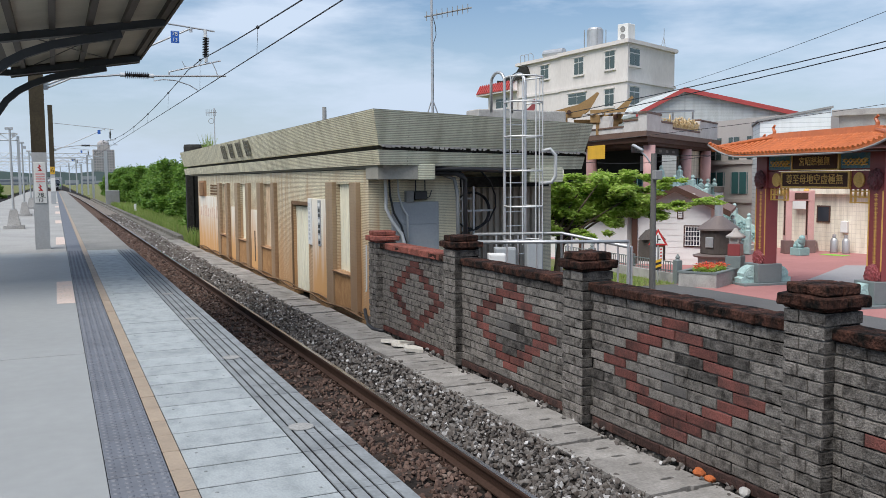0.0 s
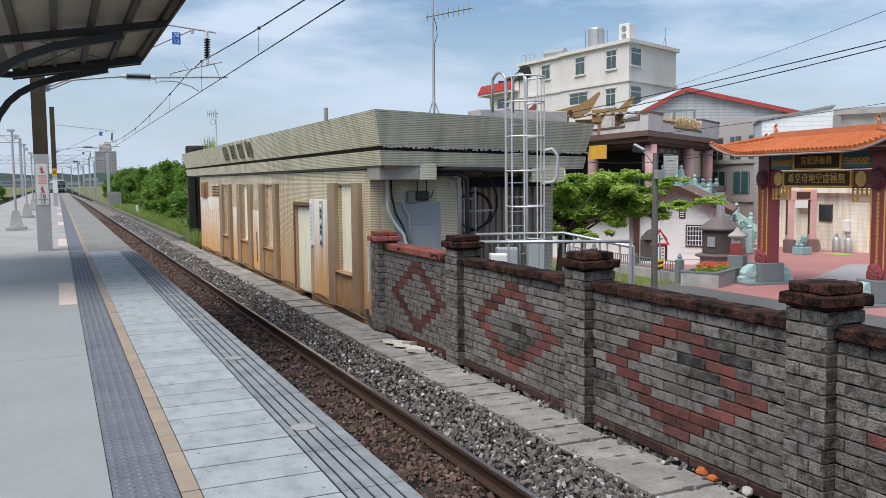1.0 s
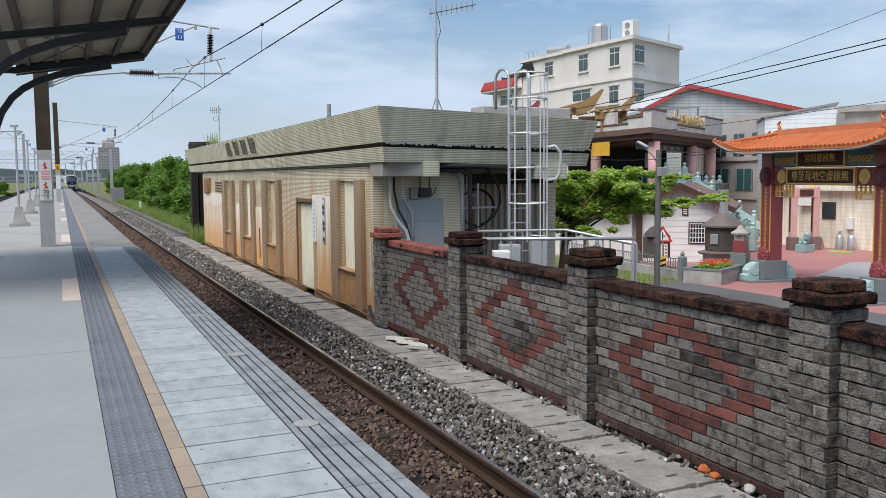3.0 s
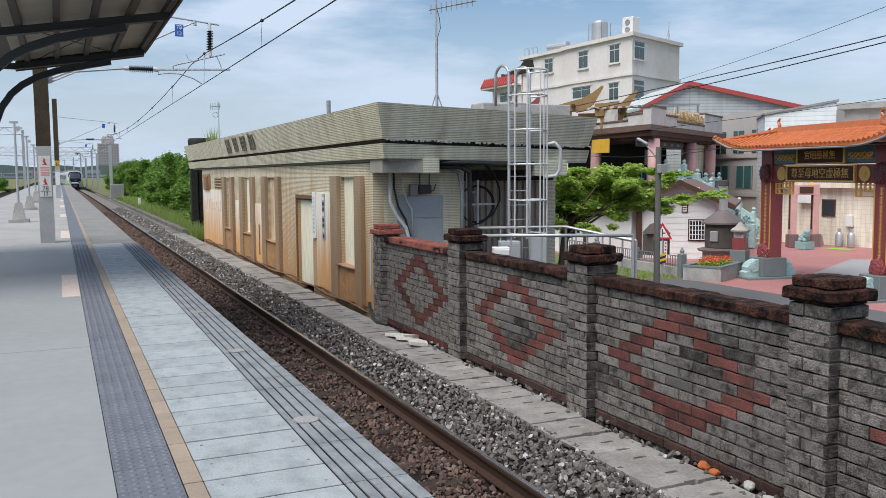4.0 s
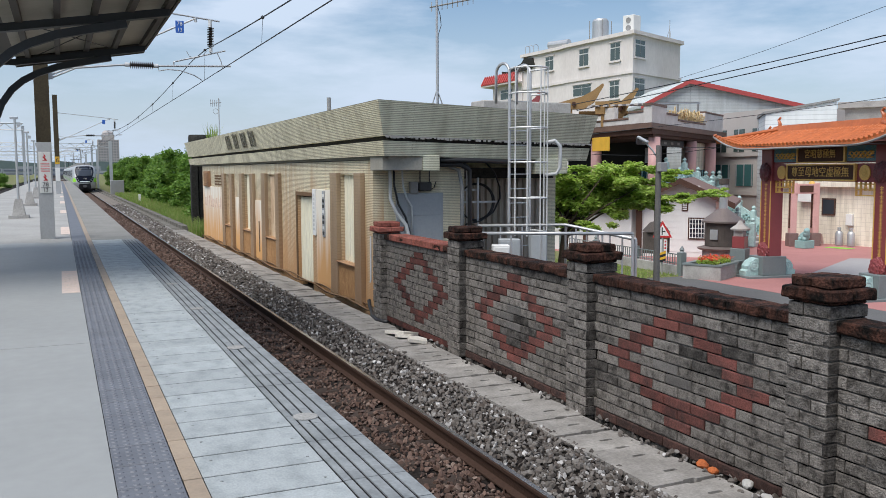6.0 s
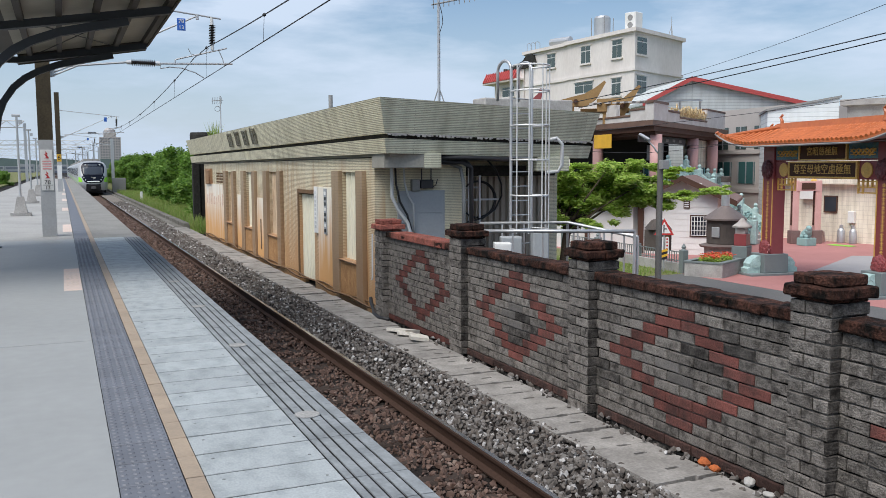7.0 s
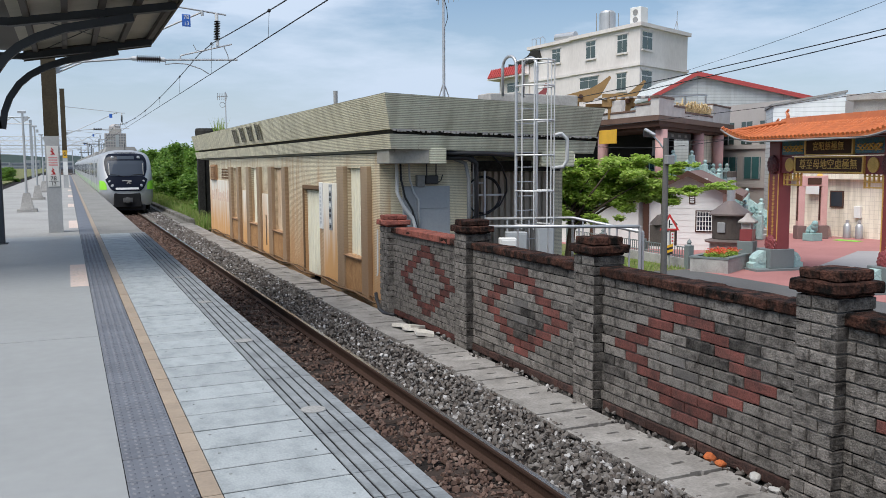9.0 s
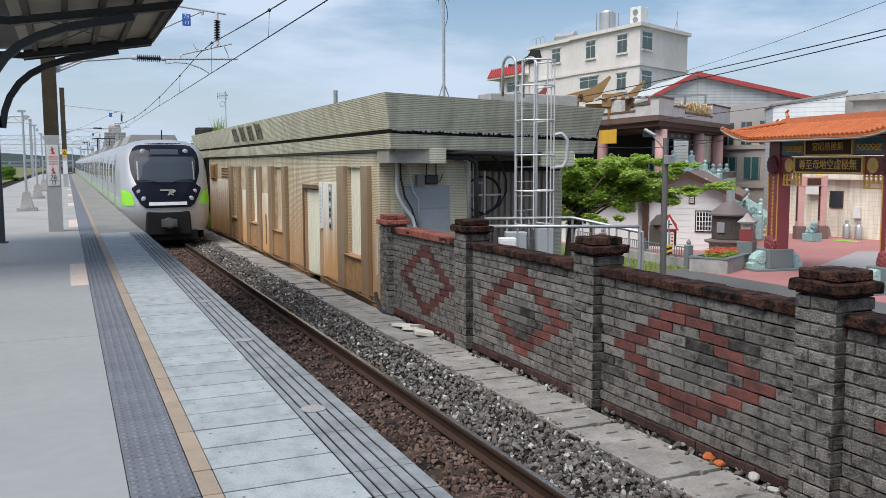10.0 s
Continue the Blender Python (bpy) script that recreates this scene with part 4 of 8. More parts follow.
part("weathered_slit", box(bmesh.new(), BX - 0.044, 25.86, -0.94, BX - 0.034, 25.98, -0.02), "brown_frame", station, "dark vertical slit in the plaster")
part("worn_lettering", bm, "faded_red", station, "worn reddish lettering")
M["tar_soft"] = mat("weathered_dark_letters", (0.13, 0.125, 0.10), 0.85, dark=(0.24, 0.23, 0.18), var=0.9, scale=6.0)
# raised characters on the fascia, blackened and tilted: plain bars
rgc = random.Random(8)
for k in range(4):
    ch = thing("roof_character", "weathered dark raised character on the roof fascia", "sign", pose(5.325, 29.55 - k * 1.28, 2.2, 0, -13.4, 0), group="fascia characters")
    for j in range(4):
        w = rgc.uniform(0.42, 0.74)
        part("stroke", box(bmesh.new(), -0.03, -w / 2, 0.07 + j * 0.125, 0.0, w / 2, 0.108 + j * 0.125), "tar_soft", ch)
    for y0 in (rgc.uniform(-0.30, -0.22), rgc.uniform(-0.05, 0.02), rgc.uniform(0.2, 0.26)):
        part("stroke", box(bmesh.new(), -0.033, y0, 0.03, -0.002, y0 + 0.07, rgc.uniform(0.40, 0.53)), "tar_soft", ch)

# ---- platform canopy ----
canopy = thing("platform_canopy", "charcoal steel platform canopy with cream lined roof", "canopy")
CX = -1.13


def canopy_z(x):
    return 3.585 + 0.165 * abs(x + 0.69) if x > -0.69 else 3.585 + 0.165 * abs(x + 1.57) if x < -1.57 else 3.585


for yb in (18.5, 14.2):
    bm = bmesh.new()
    for s in (1, -1):
        xs = [(-0.69, 3.525), (1.67, 3.915), (1.67, 4.03), (-0.69, 3.64)]
        pts = [(x if s > 0 else 2 * CX - x, yb - 0.05, z) for x, z in xs]
        prism(bm, pts, (0, 0.1, 0))
        pl = [(x if s > 0 else 2 * CX - x, yb - 0.085, z) for x, z in [(-0.69, 3.52), (1.67, 3.905), (1.67, 3.92), (-0.69, 3.535)]]
        prism(bm, pl, (0, 0.17, 0))
    box(bm, -1.57, yb - 0.05, 3.525, -0.69, yb + 0.05, 3.64)
    part("roof_beam", bm, "steel_dark", canopy, "charcoal tapered roof beam")
    for s in (1, -1):
        arc = [(-1.10, 2.2), (-1.05, 2.52), (-0.95, 2.79), (-0.77, 3.06), (-0.57, 3.24), (-0.33, 3.38), (0.05, 3.53), (0.52, 3.64), (1.03, 3.75)]
        bm = bmesh.new()
        up, dn = [], []
        for k, (x, z) in enumerate(arc):
            a, b = arc[max(k - 1, 0)], arc[min(k + 1, len(arc) - 1)]
            d = Vector((b[0] - a[0], b[1] - a[1])).normalized()
            nx, nz = -d.y, d.x
            xx = x if s > 0 else 2 * CX - x
            sx = nx * s
            up.append((xx + sx * 0.06, z + nz * 0.06))
            dn.append((xx - sx * 0.06, z - nz * 0.06))
        ol = up + dn[::-1]
        for q in range(len(up) - 1):
            prism(bm, [(up[q][0], yb - 0.06, up[q][1]), (up[q + 1][0], yb - 0.06, up[q + 1][1]), (dn[q + 1][0], yb - 0.06, dn[q + 1][1]), (dn[q][0], yb - 0.06, dn[q][1])], (0, 0.12, 0))
        bmesh.ops.remove_doubles(bm, verts=bm.verts[:], dist=0.0005)
        part("curved_brace", bm, "steel_dark", canopy, "curved charcoal brace")
    bm = bmesh.new()
    chamfer_box(bm, CX - 0.20, yb - 0.085, 0.0, CX - 0.03, yb + 0.085, 3.55, 0.01)
    box(bm, CX - 0.26, yb - 0.15, 0.0, CX + 0.02, yb + 0.15, 0.02)
    part("canopy_post", bm, "steel_dark", canopy, "charcoal square post")
YE, YN = 18.95, 11.5
for s in (1, -1):
    bm = bmesh.new()
    pts = [(-0.69, 3.735), (1.70, 4.13), (1.70, 4.17), (-0.69, 3.775)]
    prism(bm, [(x if s > 0 else 2 * CX - x, YN, z) for x, z in pts], (0, YE - YN, 0))
    part("roof_sheet", bm, "roof_panel", canopy, "cream roof lining panels")
    for x in (1.64, 1.10, 0.58, 0.06, -0.46):
        z = 3.585 + 0.165 * (x + 0.69)
        xx = x if s > 0 else 2 * CX - x
        # bar drawn wider to take its shadow on the lining into the shape
        bm = bmesh.new()
        box(bm, xx - 0.045, YN, z + 0.04, xx + 0.045, YE, z + 0.16)
        part("purlin", bm, "purlin", canopy)
    bm = bmesh.new()
    xx = 1.72 if s > 0 else 2 * CX - 1.72
    box(bm, xx - 0.02, YN, 4.0, xx + 0.02, YE, 4.2)
    part("edge_trim", bm, "purlin", canopy, "grey-brown roof edge trim")
for s in (1, -1):
    bm = bmesh.new()
    prism(bm, [(x if s > 0 else 2 * CX - x, YE - 0.03, z) for x, z in ((-0.69, 3.53), (1.70, 3.93), (1.70, 4.13), (-0.69, 3.735))], (0, 0.03, 0))
    part("end_closure", bm, "purlin", canopy, "roof end closure plate")
bm = bmesh.new()
prism(bm, [(-1.58, YN, 3.74), (-0.68, YN, 3.74), (-0.68, YN, 3.78), (-1.58, YN, 3.78)], (0, YE - YN, 0))
part("valley_gutter", bm, "purlin", canopy)
for y0 in (14.2,):
    for xa, xb in ((-0.4, 1.1), (1.1, -0.4)):
        bm = bmesh.new()
        tube(bm, [(xa, y0 + 0.05, canopy_z(xa) + 0.04), (xb, y0 + 4.25, canopy_z(xb) + 0.04)], 0.009, 6)
        part("bracing_rod", bm, "black", canopy)

# ---- overhead line masts ----


def bars(parent, m_, x0, z0, w, h, rows, y, name="unreadable_line"):
    for k in range(rows):
        bm = bmesh.new()
        box(bm, x0, y - 0.004, z0 - k * h / rows - h / rows * 0.55, x0 + w, y, z0 - k * h / rows)
        part(name, bm, m_, parent)


def insulator(bm, p, q, n=11, r=0.09):
    """One ribbed body turned about the line from p to q."""
    p, q = Vector(p), Vector(q)
    prof, ln = [(0.03, 0.0)], (q - p).length
    for k in range(n):
        c = ln * (k + 0.5) / n
        prof += [(0.034, c - 0.38 * ln / n), (r, c - 0.10 * ln / n), (r * 0.97, c + 0.08 * ln / n), (0.034, c + 0.34 * ln / n)]
    prof.append((0.03, ln))
    turn = Matrix.Translation(p) @ (q - p).to_track_quat("Z", "Y").to_matrix().to_4x4()
    return add(bm, lathe(bmesh.new(), prof, 12), turn)


def line_mast(x, y, height, label, full, z0=0.0):
    t = thing("overhead_line_mast", label, "catenary mast", pose(x, y, z0), group="overhead line masts")
    bm = bmesh.new()
    split = 2.15
    for w0, w1, d0, d1 in ((-0.15, 0.15, -0.155, -0.14), (-0.15, 0.15, 0.14, 0.155), (-0.012, 0.012, -0.14, 0.14), (-0.15, -0.138, -0.14, 0.14)):
        box(bm, w0, d0, 0.0, w1, d1, split)
    part("lower_mast", bm, "mast_grey", t, "grey painted steel mast")
    bm = bmesh.new()
    for w0, w1, d0, d1 in ((-0.15, 0.15, -0.155, -0.14), (-0.15, 0.15, 0.14, 0.155), (-0.012, 0.012, -0.14, 0.14), (-0.15, -0.138, -0.14, 0.14)):
        box(bm, w0, d0, split, w1, d1, height)
    part("upper_mast", bm, "mast_top", t, "brown weathered upper mast")
    bm = bmesh.new()
    tube(bm, [(0.15, 0, 3.62), (0.55, 0, 3.80), (1.78, 0, 3.94)], 0.024, 8)
    box(bm, 0.12, -0.06, 3.55, 0.24, 0.06, 3.72)
    tube(bm, [(2.47, 0, 3.94), (4.16, 0, 4.01)], 0.024, 8)
    part("cantilever_tube", bm, "galv", t, "galvanised cantilever tube")
    bm = bmesh.new()
    tube(bm, [(0.15, 0, 5.42), (2.79, 0, 5.17), (3.92, 0, 5.05)], 0.02, 8)
    tube(bm, [(0.15, 0, 3.55), (2.34, 0, 4.58), (3.37, 0, 5.09)], 0.022, 8)
    tube(bm, [(3.37, 0, 5.00), (3.37, 0, 5.12)], 0.035, 8)
    part("stay_tube", bm, "galv", t, "galvanised stay tubes")
    bm = insulator(bmesh.new(), (1.86, 0, 3.94), (2.39, 0, 3.94), 12, 0.085)
    ins = part("insulator", bm, "insulator", t, "black ribbed insulator")
    for xa, xb in ((1.76, 1.86), (2.39, 2.49)):
        part("end_cap", tube(bmesh.new(), [(xa, 0, 3.94), (xb, 0, 3.94)], 0.05, 10), "white_steel", ins, "pale end cap")
    bm = insulator(bmesh.new(), (3.71, 0, 4.90), (3.69, 0, 4.44), 12, 0.08)
    ins = part("insulator", bm, "insulator", t, "black ribbed insulator")
    for za, zb in ((5.08, 4.90), (4.44, 4.32)):
        part("end_cap", tube(bmesh.new(), [(3.70, 0, za), (3.70, 0, zb)], 0.042, 10), "white_steel", ins, "pale end cap")
    bm = bmesh.new()
    tube(bm, [(2.84, 0, 3.96), (2.84, 0, 4.05), (2.87, 0, 4.06), (4.04, 0, 4.37)], 0.018, 8)
    tube(bm, [(2.50, 0, 3.93), (2.50, 0, 3.83), (2.70, 0, 3.87), (2.98, 0, 3.86), (3.30, 0, 3.76), (3.48, 0, 3.65)], 0.013, 8)
    tube(bm, [(3.69, 0, 4.40), (3.69, 0, 4.28)], 0.015, 6)
    tube(bm, [(3.85, 0, 4.30), (3.93, 0, 4.12), (3.97, 0, 3.95)], 0.012, 6)
    tube(bm, [(3.62, 0, 4.36), (3.50, 0, 4.22), (3.34, 0, 4.16), (3.20, 0, 4.20), (3.14, 0, 4.32)], 0.009, 5)
    part("registration_arm", bm, "galv", t, "steady arm and hook")
    if full:
        bm = bmesh.new()
        chamfer_box(bm, -0.12, -0.172, 1.03, 0.125, -0.158, 1.93, 0.003)
        sg = part("warning_plate", bm, "white", t, "white plate with red warning marks and kilometre figures")
        for zc in (1.80, 1.36):
            bm = bmesh.new()
            prism(bm, [(-0.015, -0.176, zc + 0.10), (0.035, -0.176, zc + 0.03), (-0.002, -0.176, zc + 0.03), (0.055, -0.176, zc - 0.06), (-0.05, -0.176, zc - 0.06), (0.0, -0.176, zc - 0.03), (-0.05, -0.176, zc + 0.03), (-0.015, -0.176, zc + 0.03)], (0, 0.004, 0))
            part("red_flash", bm, "red_paint", sg)
        bars(sg, "pink_text", -0.085, 1.69, 0.18, 0.22, 4, -0.172)
        bm = bmesh.new()
        box(bm, -0.10, -0.176, 1.145, 0.105, -0.172, 1.153)
        part("rule", bm, "black", sg)
        lettering("number", "78", 0.13, pose(0, -0.173, 1.21, 90, 0, 0), "black", sg)
        lettering("number", "13", 0.11, pose(0, -0.173, 1.09, 90, 0, 0), "black", sg)
    else:
        bm = bmesh.new()
        chamfer_box(bm, -0.14, -0.175, 2.0, 0.14, -0.16, 2.5, 0.003)
        sg = part("yellow_plate", bm, "yellow_paint", t, "yellow plate with a figure")
        lettering("figure", "6", 0.42, pose(0, -0.178, 2.25, 90, 0, 0), "black", sg)
        bm = bmesh.new()
        chamfer_box(bm, -0.14, -0.175, 0.85, 0.14, -0.16, 1.75, 0.003)
        part("white_plate", bm, "white", t)
    # small enamel plate hung on the stay
    bm = bmesh.new()
    chamfer_box(bm, 2.90, -0.05, 4.72, 3.09, -0.035, 5.00, 0.003)
    sg = part("kilometre_plate", bm, "blue_paint", t, "blue enamel kilometre plate")
    if full:
        lettering("number", "78", 0.13, pose(2.995, -0.052, 4.93, 90, 0, 0), "white", sg)
        lettering("number", "13", 0.12, pose(2.995, -0.052, 4.79, 90, 0, 0), "white", sg)
    return t


line_mast(-0.29, 21.2, 6.2, "tall steel overhead line mast with white warning plate", True)
m2 = line_mast(-0.10, 63.4, 6.6, "tall steel overhead line mast with yellow number plate", False)
for y in (105.6, 148.0):
    copy_thing(m2, pose(-0.10 + bend(y), y, 0.0))
MASTS = [-21.0, 21.2, 63.4, 105.6, 148, 190, 232, 274, 316, 358, 400]


def messenger(y):
    for a, b in zip(MASTS, MASTS[1:]):
        if a <= y <= b:
            s = (y - a) / (b - a) * 2 - 1
            return 3.76 + 0.52 * s * s
    return 4.2


wires = thing("overhead_wires", "overhead contact wire and messenger wire with droppers", "overhead wire")
ys = [(-20 + k * 2.11) for k in range(int(420 / 2.11))]
part("messenger_wire", tube(bmesh.new(), [(3.125 + bend(y), y, messenger(y)) for y in ys], 0.011, 5), "black", wires)
part("contact_wire", tube(bmesh.new(), [(3.10 + bend(y), y, 3.56) for y in ys[::3]], 0.009, 5), "black", wires)
for k in range(-4, 40):
    y = 14.2 + k * 6.05
    if y > -15:
        bm = tube(bmesh.new(), [(3.10 + bend(y), y, 3.56), (3.125 + bend(y), y, messenger(y))], 0.0035, 4)
        bmesh.ops.create_icosphere(bm, subdivisions=1, radius=0.035, matrix=Matrix.Translation((3.125 + bend(y), y, messenger(y))))
        part("dropper", bm, "black", wires)

# lamp posts along the platform
lp = thing("platform_lamp_post", "slim pale lamp post on a tapered concrete foot", "lamp post", pose(-1.25, 31.0, 0), group="platform lamp posts")
bm = bmesh.new()
prism(bm, [(-0.3, -0.3, 0), (0.3, -0.3, 0), (0.3, 0.3, 0), (-0.3, 0.3, 0)], (0, 0, 0.1))
v = [(-0.2, -0.2, 0.1), (0.2, -0.2, 0.1), (0.2, 0.2, 0.1), (-0.2, 0.2, 0.1)]
w = [(-0.1, -0.1, 0.62), (0.1, -0.1, 0.62), (0.1, 0.1, 0.62), (-0.1, 0.1, 0.62)]
vv, ww = [bm.verts.new(p) for p in v], [bm.verts.new(p) for p in w]
for i in range(4):
    bm.faces.new((vv[i], vv[(i + 1) % 4], ww[(i + 1) % 4], ww[i]))
bm.faces.new(ww)
bm.faces.new(vv[::-1])
part("foot", bm, "concrete", lp, "tapered concrete foot")
part("pole", tube(bmesh.new(), [(0, 0, 0.6), (0, 0, 3.2)], 0.042, 10, 0.034), "galv", lp)
bm = bmesh.new()
chamfer_box(bm, -0.14, -0.05, 3.18, 0.10, 0.05, 3.26, 0.01)
box(bm, 0.05, -0.04, 2.95, 0.16, 0.04, 3.08)
part("lamp_head", bm, "galv", lp)
for y in (42.1, 53.5, 64.8, 76.2, 87.6):
    copy_thing(lp, pose(-1.25, y, 0))

# portal frames over the far tracks
def portal(x0, x1, y, z, label):
    t = thing("line_portal", label, "gantry", pose(0, y, -1.4), group="overhead line portals")
    for x in (x0, x1):
        bm = bmesh.new()
        box(bm, x - 0.16, -0.16, 0, x + 0.16, 0.16, z + 0.5)
        part("portal_post", bm, "galv", t)
    bm = bmesh.new()
    for yy in (-0.3, 0.3):
        for zz in (z, z + 0.8):
            tube(bm, [(x0, yy, zz), (x1, yy, zz)], 0.05, 5)
    n = int((x1 - x0) / 1.0)
    for k in range(n):
        xa = x0 + (x1 - x0) * k / n
        xb = x0 + (x1 - x0) * (k + 1) / n
        za, zb = (z, z + 0.8) if k % 2 else (z + 0.8, z)
        tube(bm, [(xa, -0.3, za), (xb, -0.3, zb)], 0.035, 4)
        tube(bm, [(xa, 0.3, za), (xb, 0.3, zb)], 0.035, 4)
    part("truss_beam", bm, "galv", t, "latticed steel beam")
    return t


for x0, x1, y, z in ((-26, -3.9, 118, 8.0), (-26, 6.2, 190, 7.8), (-28, 5.0, 232, 7.8), (-28, 4.0, 274, 7.8), (-30, 2.0, 340, 7.8), (-34, -1.0, 420, 7.8)):
    portal(x0, x1, y, z, "latticed grey portal frame over the tracks")
for x, y in ((5.75, 112), (5.75, 152), (5.2, 196)):
    t = thing("trackside_mast", "pale grey steel mast beside the track", "catenary mast", pose(x, y, -1.25), group="trackside masts")
    bm = bmesh.new()
    box(bm, -0.17, -0.17, 0, 0.17, 0.17, 6.4)
    part("mast_post", bm, "galv", t)
    part("bracket", tube(bmesh.new(), [(-0.1, 0, 5.6), (-2.2, 0, 5.9)], 0.05, 5), "galv", t)

# trackside equipment box and marker post
t = thing("equipment_cabinet", "grey trackside equipment cabinet on a plinth", "cabinet", pose(5.75, 101, -1.25))
bm = chamfer_box(bmesh.new(), -0.7, -0.4, 0.1, 0.7, 0.4, 1.75, 0.03)
part("cabinet_body", bm, "mast", t)
part("plinth", box(bmesh.new(), -0.8, -0.5, 0, 0.8, 0.5, 0.1), "concrete", t)
t = thing("marker_post", "short white marker post in the grass", "post", pose(5.9, 74, -1.25))
part("post", chamfer_box(bmesh.new(), -0.09, -0.09, 0, 0.09, 0.09, 0.9, 0.01), "white", t)

# ---- the train ----
M["silver"] = mat("silver_train_paint", (0.43, 0.435, 0.44), 0.34, 0.35, dark=(0.35, 0.36, 0.38), var=0.4, scale=0.6, grain=0.02, bump=0.0, moving=True)
M["train_black"] = glass_mat("black_gloss_mask", (0.008, 0.010, 0.018), 0.14, 0.15)
M["train_glass"] = glass_mat("dark_train_glass", (0.03, 0.035, 0.045), 0.05)
M["green"] = mat("lime_green_film", (0.25, 0.62, 0.03), 0.4, dark=(0.22, 0.55, 0.03), grain=0.02, bump=0.0, moving=True)
M["coupler_steel"] = mat("dull_coupler_steel", (0.13, 0.13, 0.13), 0.6, 0.3, grain=0.15, moving=True)
M["green_soft"] = mat("fading_green_film", (0.33, 0.50, 0.22), 0.4, dark=(0.43, 0.48, 0.40), var=0.9, scale=0.6, grain=0.02, bump=0.0, moving=True)
M["train_dark"] = mat("dark_underframe", (0.02, 0.02, 0.022), 0.8, grain=0.1, moving=True)
M["train_grey"] = mat("grey_roof_unit", (0.30, 0.29, 0.27), 0.6, grain=0.05, bump=0.0, moving=True)
M["train_door"] = mat("door_grey", (0.33, 0.34, 0.36), 0.4, 0.2, grain=0.02, bump=0.0, moving=True)
M["lamp_white"] = glow_mat("white_lamp_lens", (0.9, 0.92, 0.95), 0.35)
M["windscreen"] = glass_mat("tinted_windscreen", (0.055, 0.066, 0.085), 0.05, 0.08)
M["lamp_lens"] = glass_mat("clear_lamp_lens", (0.32, 0.33, 0.35), 0.08)
M["train_white"] = mat("white_bumper_strip", (0.75, 0.75, 0.75), 0.4, grain=0.02, bump=0.0, moving=True)

HALF = [(0.42, 1.30), (0.62, 1.37), (0.9, 1.41), (1.4, 1.425), (2.0, 1.42), (2.5, 1.40), (2.9, 1.35), (3.15, 1.26), (3.32, 1.10), (3.43, 0.85), (3.49, 0.5)]
NOSE = [(0.42, 0.14), (0.9, 0.02), (1.3, 0.0), (1.7, 0.10), (2.2, 0.28), (2.7, 0.50), (3.1, 0.74), (3.3, 0.95), (3.43, 1.25), (3.49, 1.7)]


def table(rows, z):
    return float(np.interp(z, [r[0] for r in rows], [r[1] for r in rows]))


def nose_y(x, z, d=0.95, n=2.7):
    w = table(HALF, z)
    q = min(abs(x) / w, 0.999)
    return table(NOSE, z) + d * (1 - (1 - q ** n) ** (1 / n))


def front_patch(bm, z0, z1, left, right, rows=14, cols=22, lift=0.014):
    """A sheet that follows the nose between two edges given as x at height z."""
    grid = []
    for i in range(rows + 1):
        z = z0 + (z1 - z0) * i / rows
        xa, xb = left(z), right(z)
        grid.append([bm.verts.new((xa + (xb - xa) * j / cols, nose_y(xa + (xb - xa) * j / cols, z) - lift, z)) for j in range(cols + 1)])
    for i in range(rows):
        for j in range(cols):
            bm.faces.new((grid[i][j], grid[i][j + 1], grid[i + 1][j + 1], grid[i + 1][j]))
    return bm


def car_shell(bm, y_back, nose):
    th = [math.pi * k / 28 for k in range(29)]
    rings = []
    for z, w in HALF:
        row = [(-w, y_back, z)]
        if nose:
            for a in th:
                c = math.cos(a)
                x = -w * math.copysign(abs(c) ** 0.74, c)
                row.append((x, nose_y(x, z), z))
        else:
            row += [(-w, 0.0, z), (w, 0.0, z)]
        row.append((w, y_back, z))
        rings.append([bm.verts.new(p) for p in row])
    for a, b in zip(rings, rings[1:]):
        for k in range(len(a) - 1):
            bm.faces.new((a[k], a[k + 1], b[k + 1], b[k]))
        bm.faces.new((a[-1], a[0], b[0], b[-1]))
    bm.faces.new(rings[-1])
    bm.faces.new(rings[0][::-1])
    return bm


train = thing("train", "silver electric multiple-unit train with black front and lime green bands", "train", pose(TRACK, 293, -1.15))
CAR = 20.0


def side_sheet(name, half, z0, z1, out, material):
    """A panel on the car side that leans in with the body above z = 1.4."""
    zs = [z0] + [z for z in (1.4, 2.0, 2.5, 2.9) if z0 < z < z1] + [z1]
    outer = [(table(HALF, z) + out - 1.425, -half, z) for z in zs]
    inner = [(x - 0.04, y, z) for x, y, z in outer[::-1]]
    return mesh_of(name, prism(bmesh.new(), outer + inner, (0, 2 * half, 0)), material)


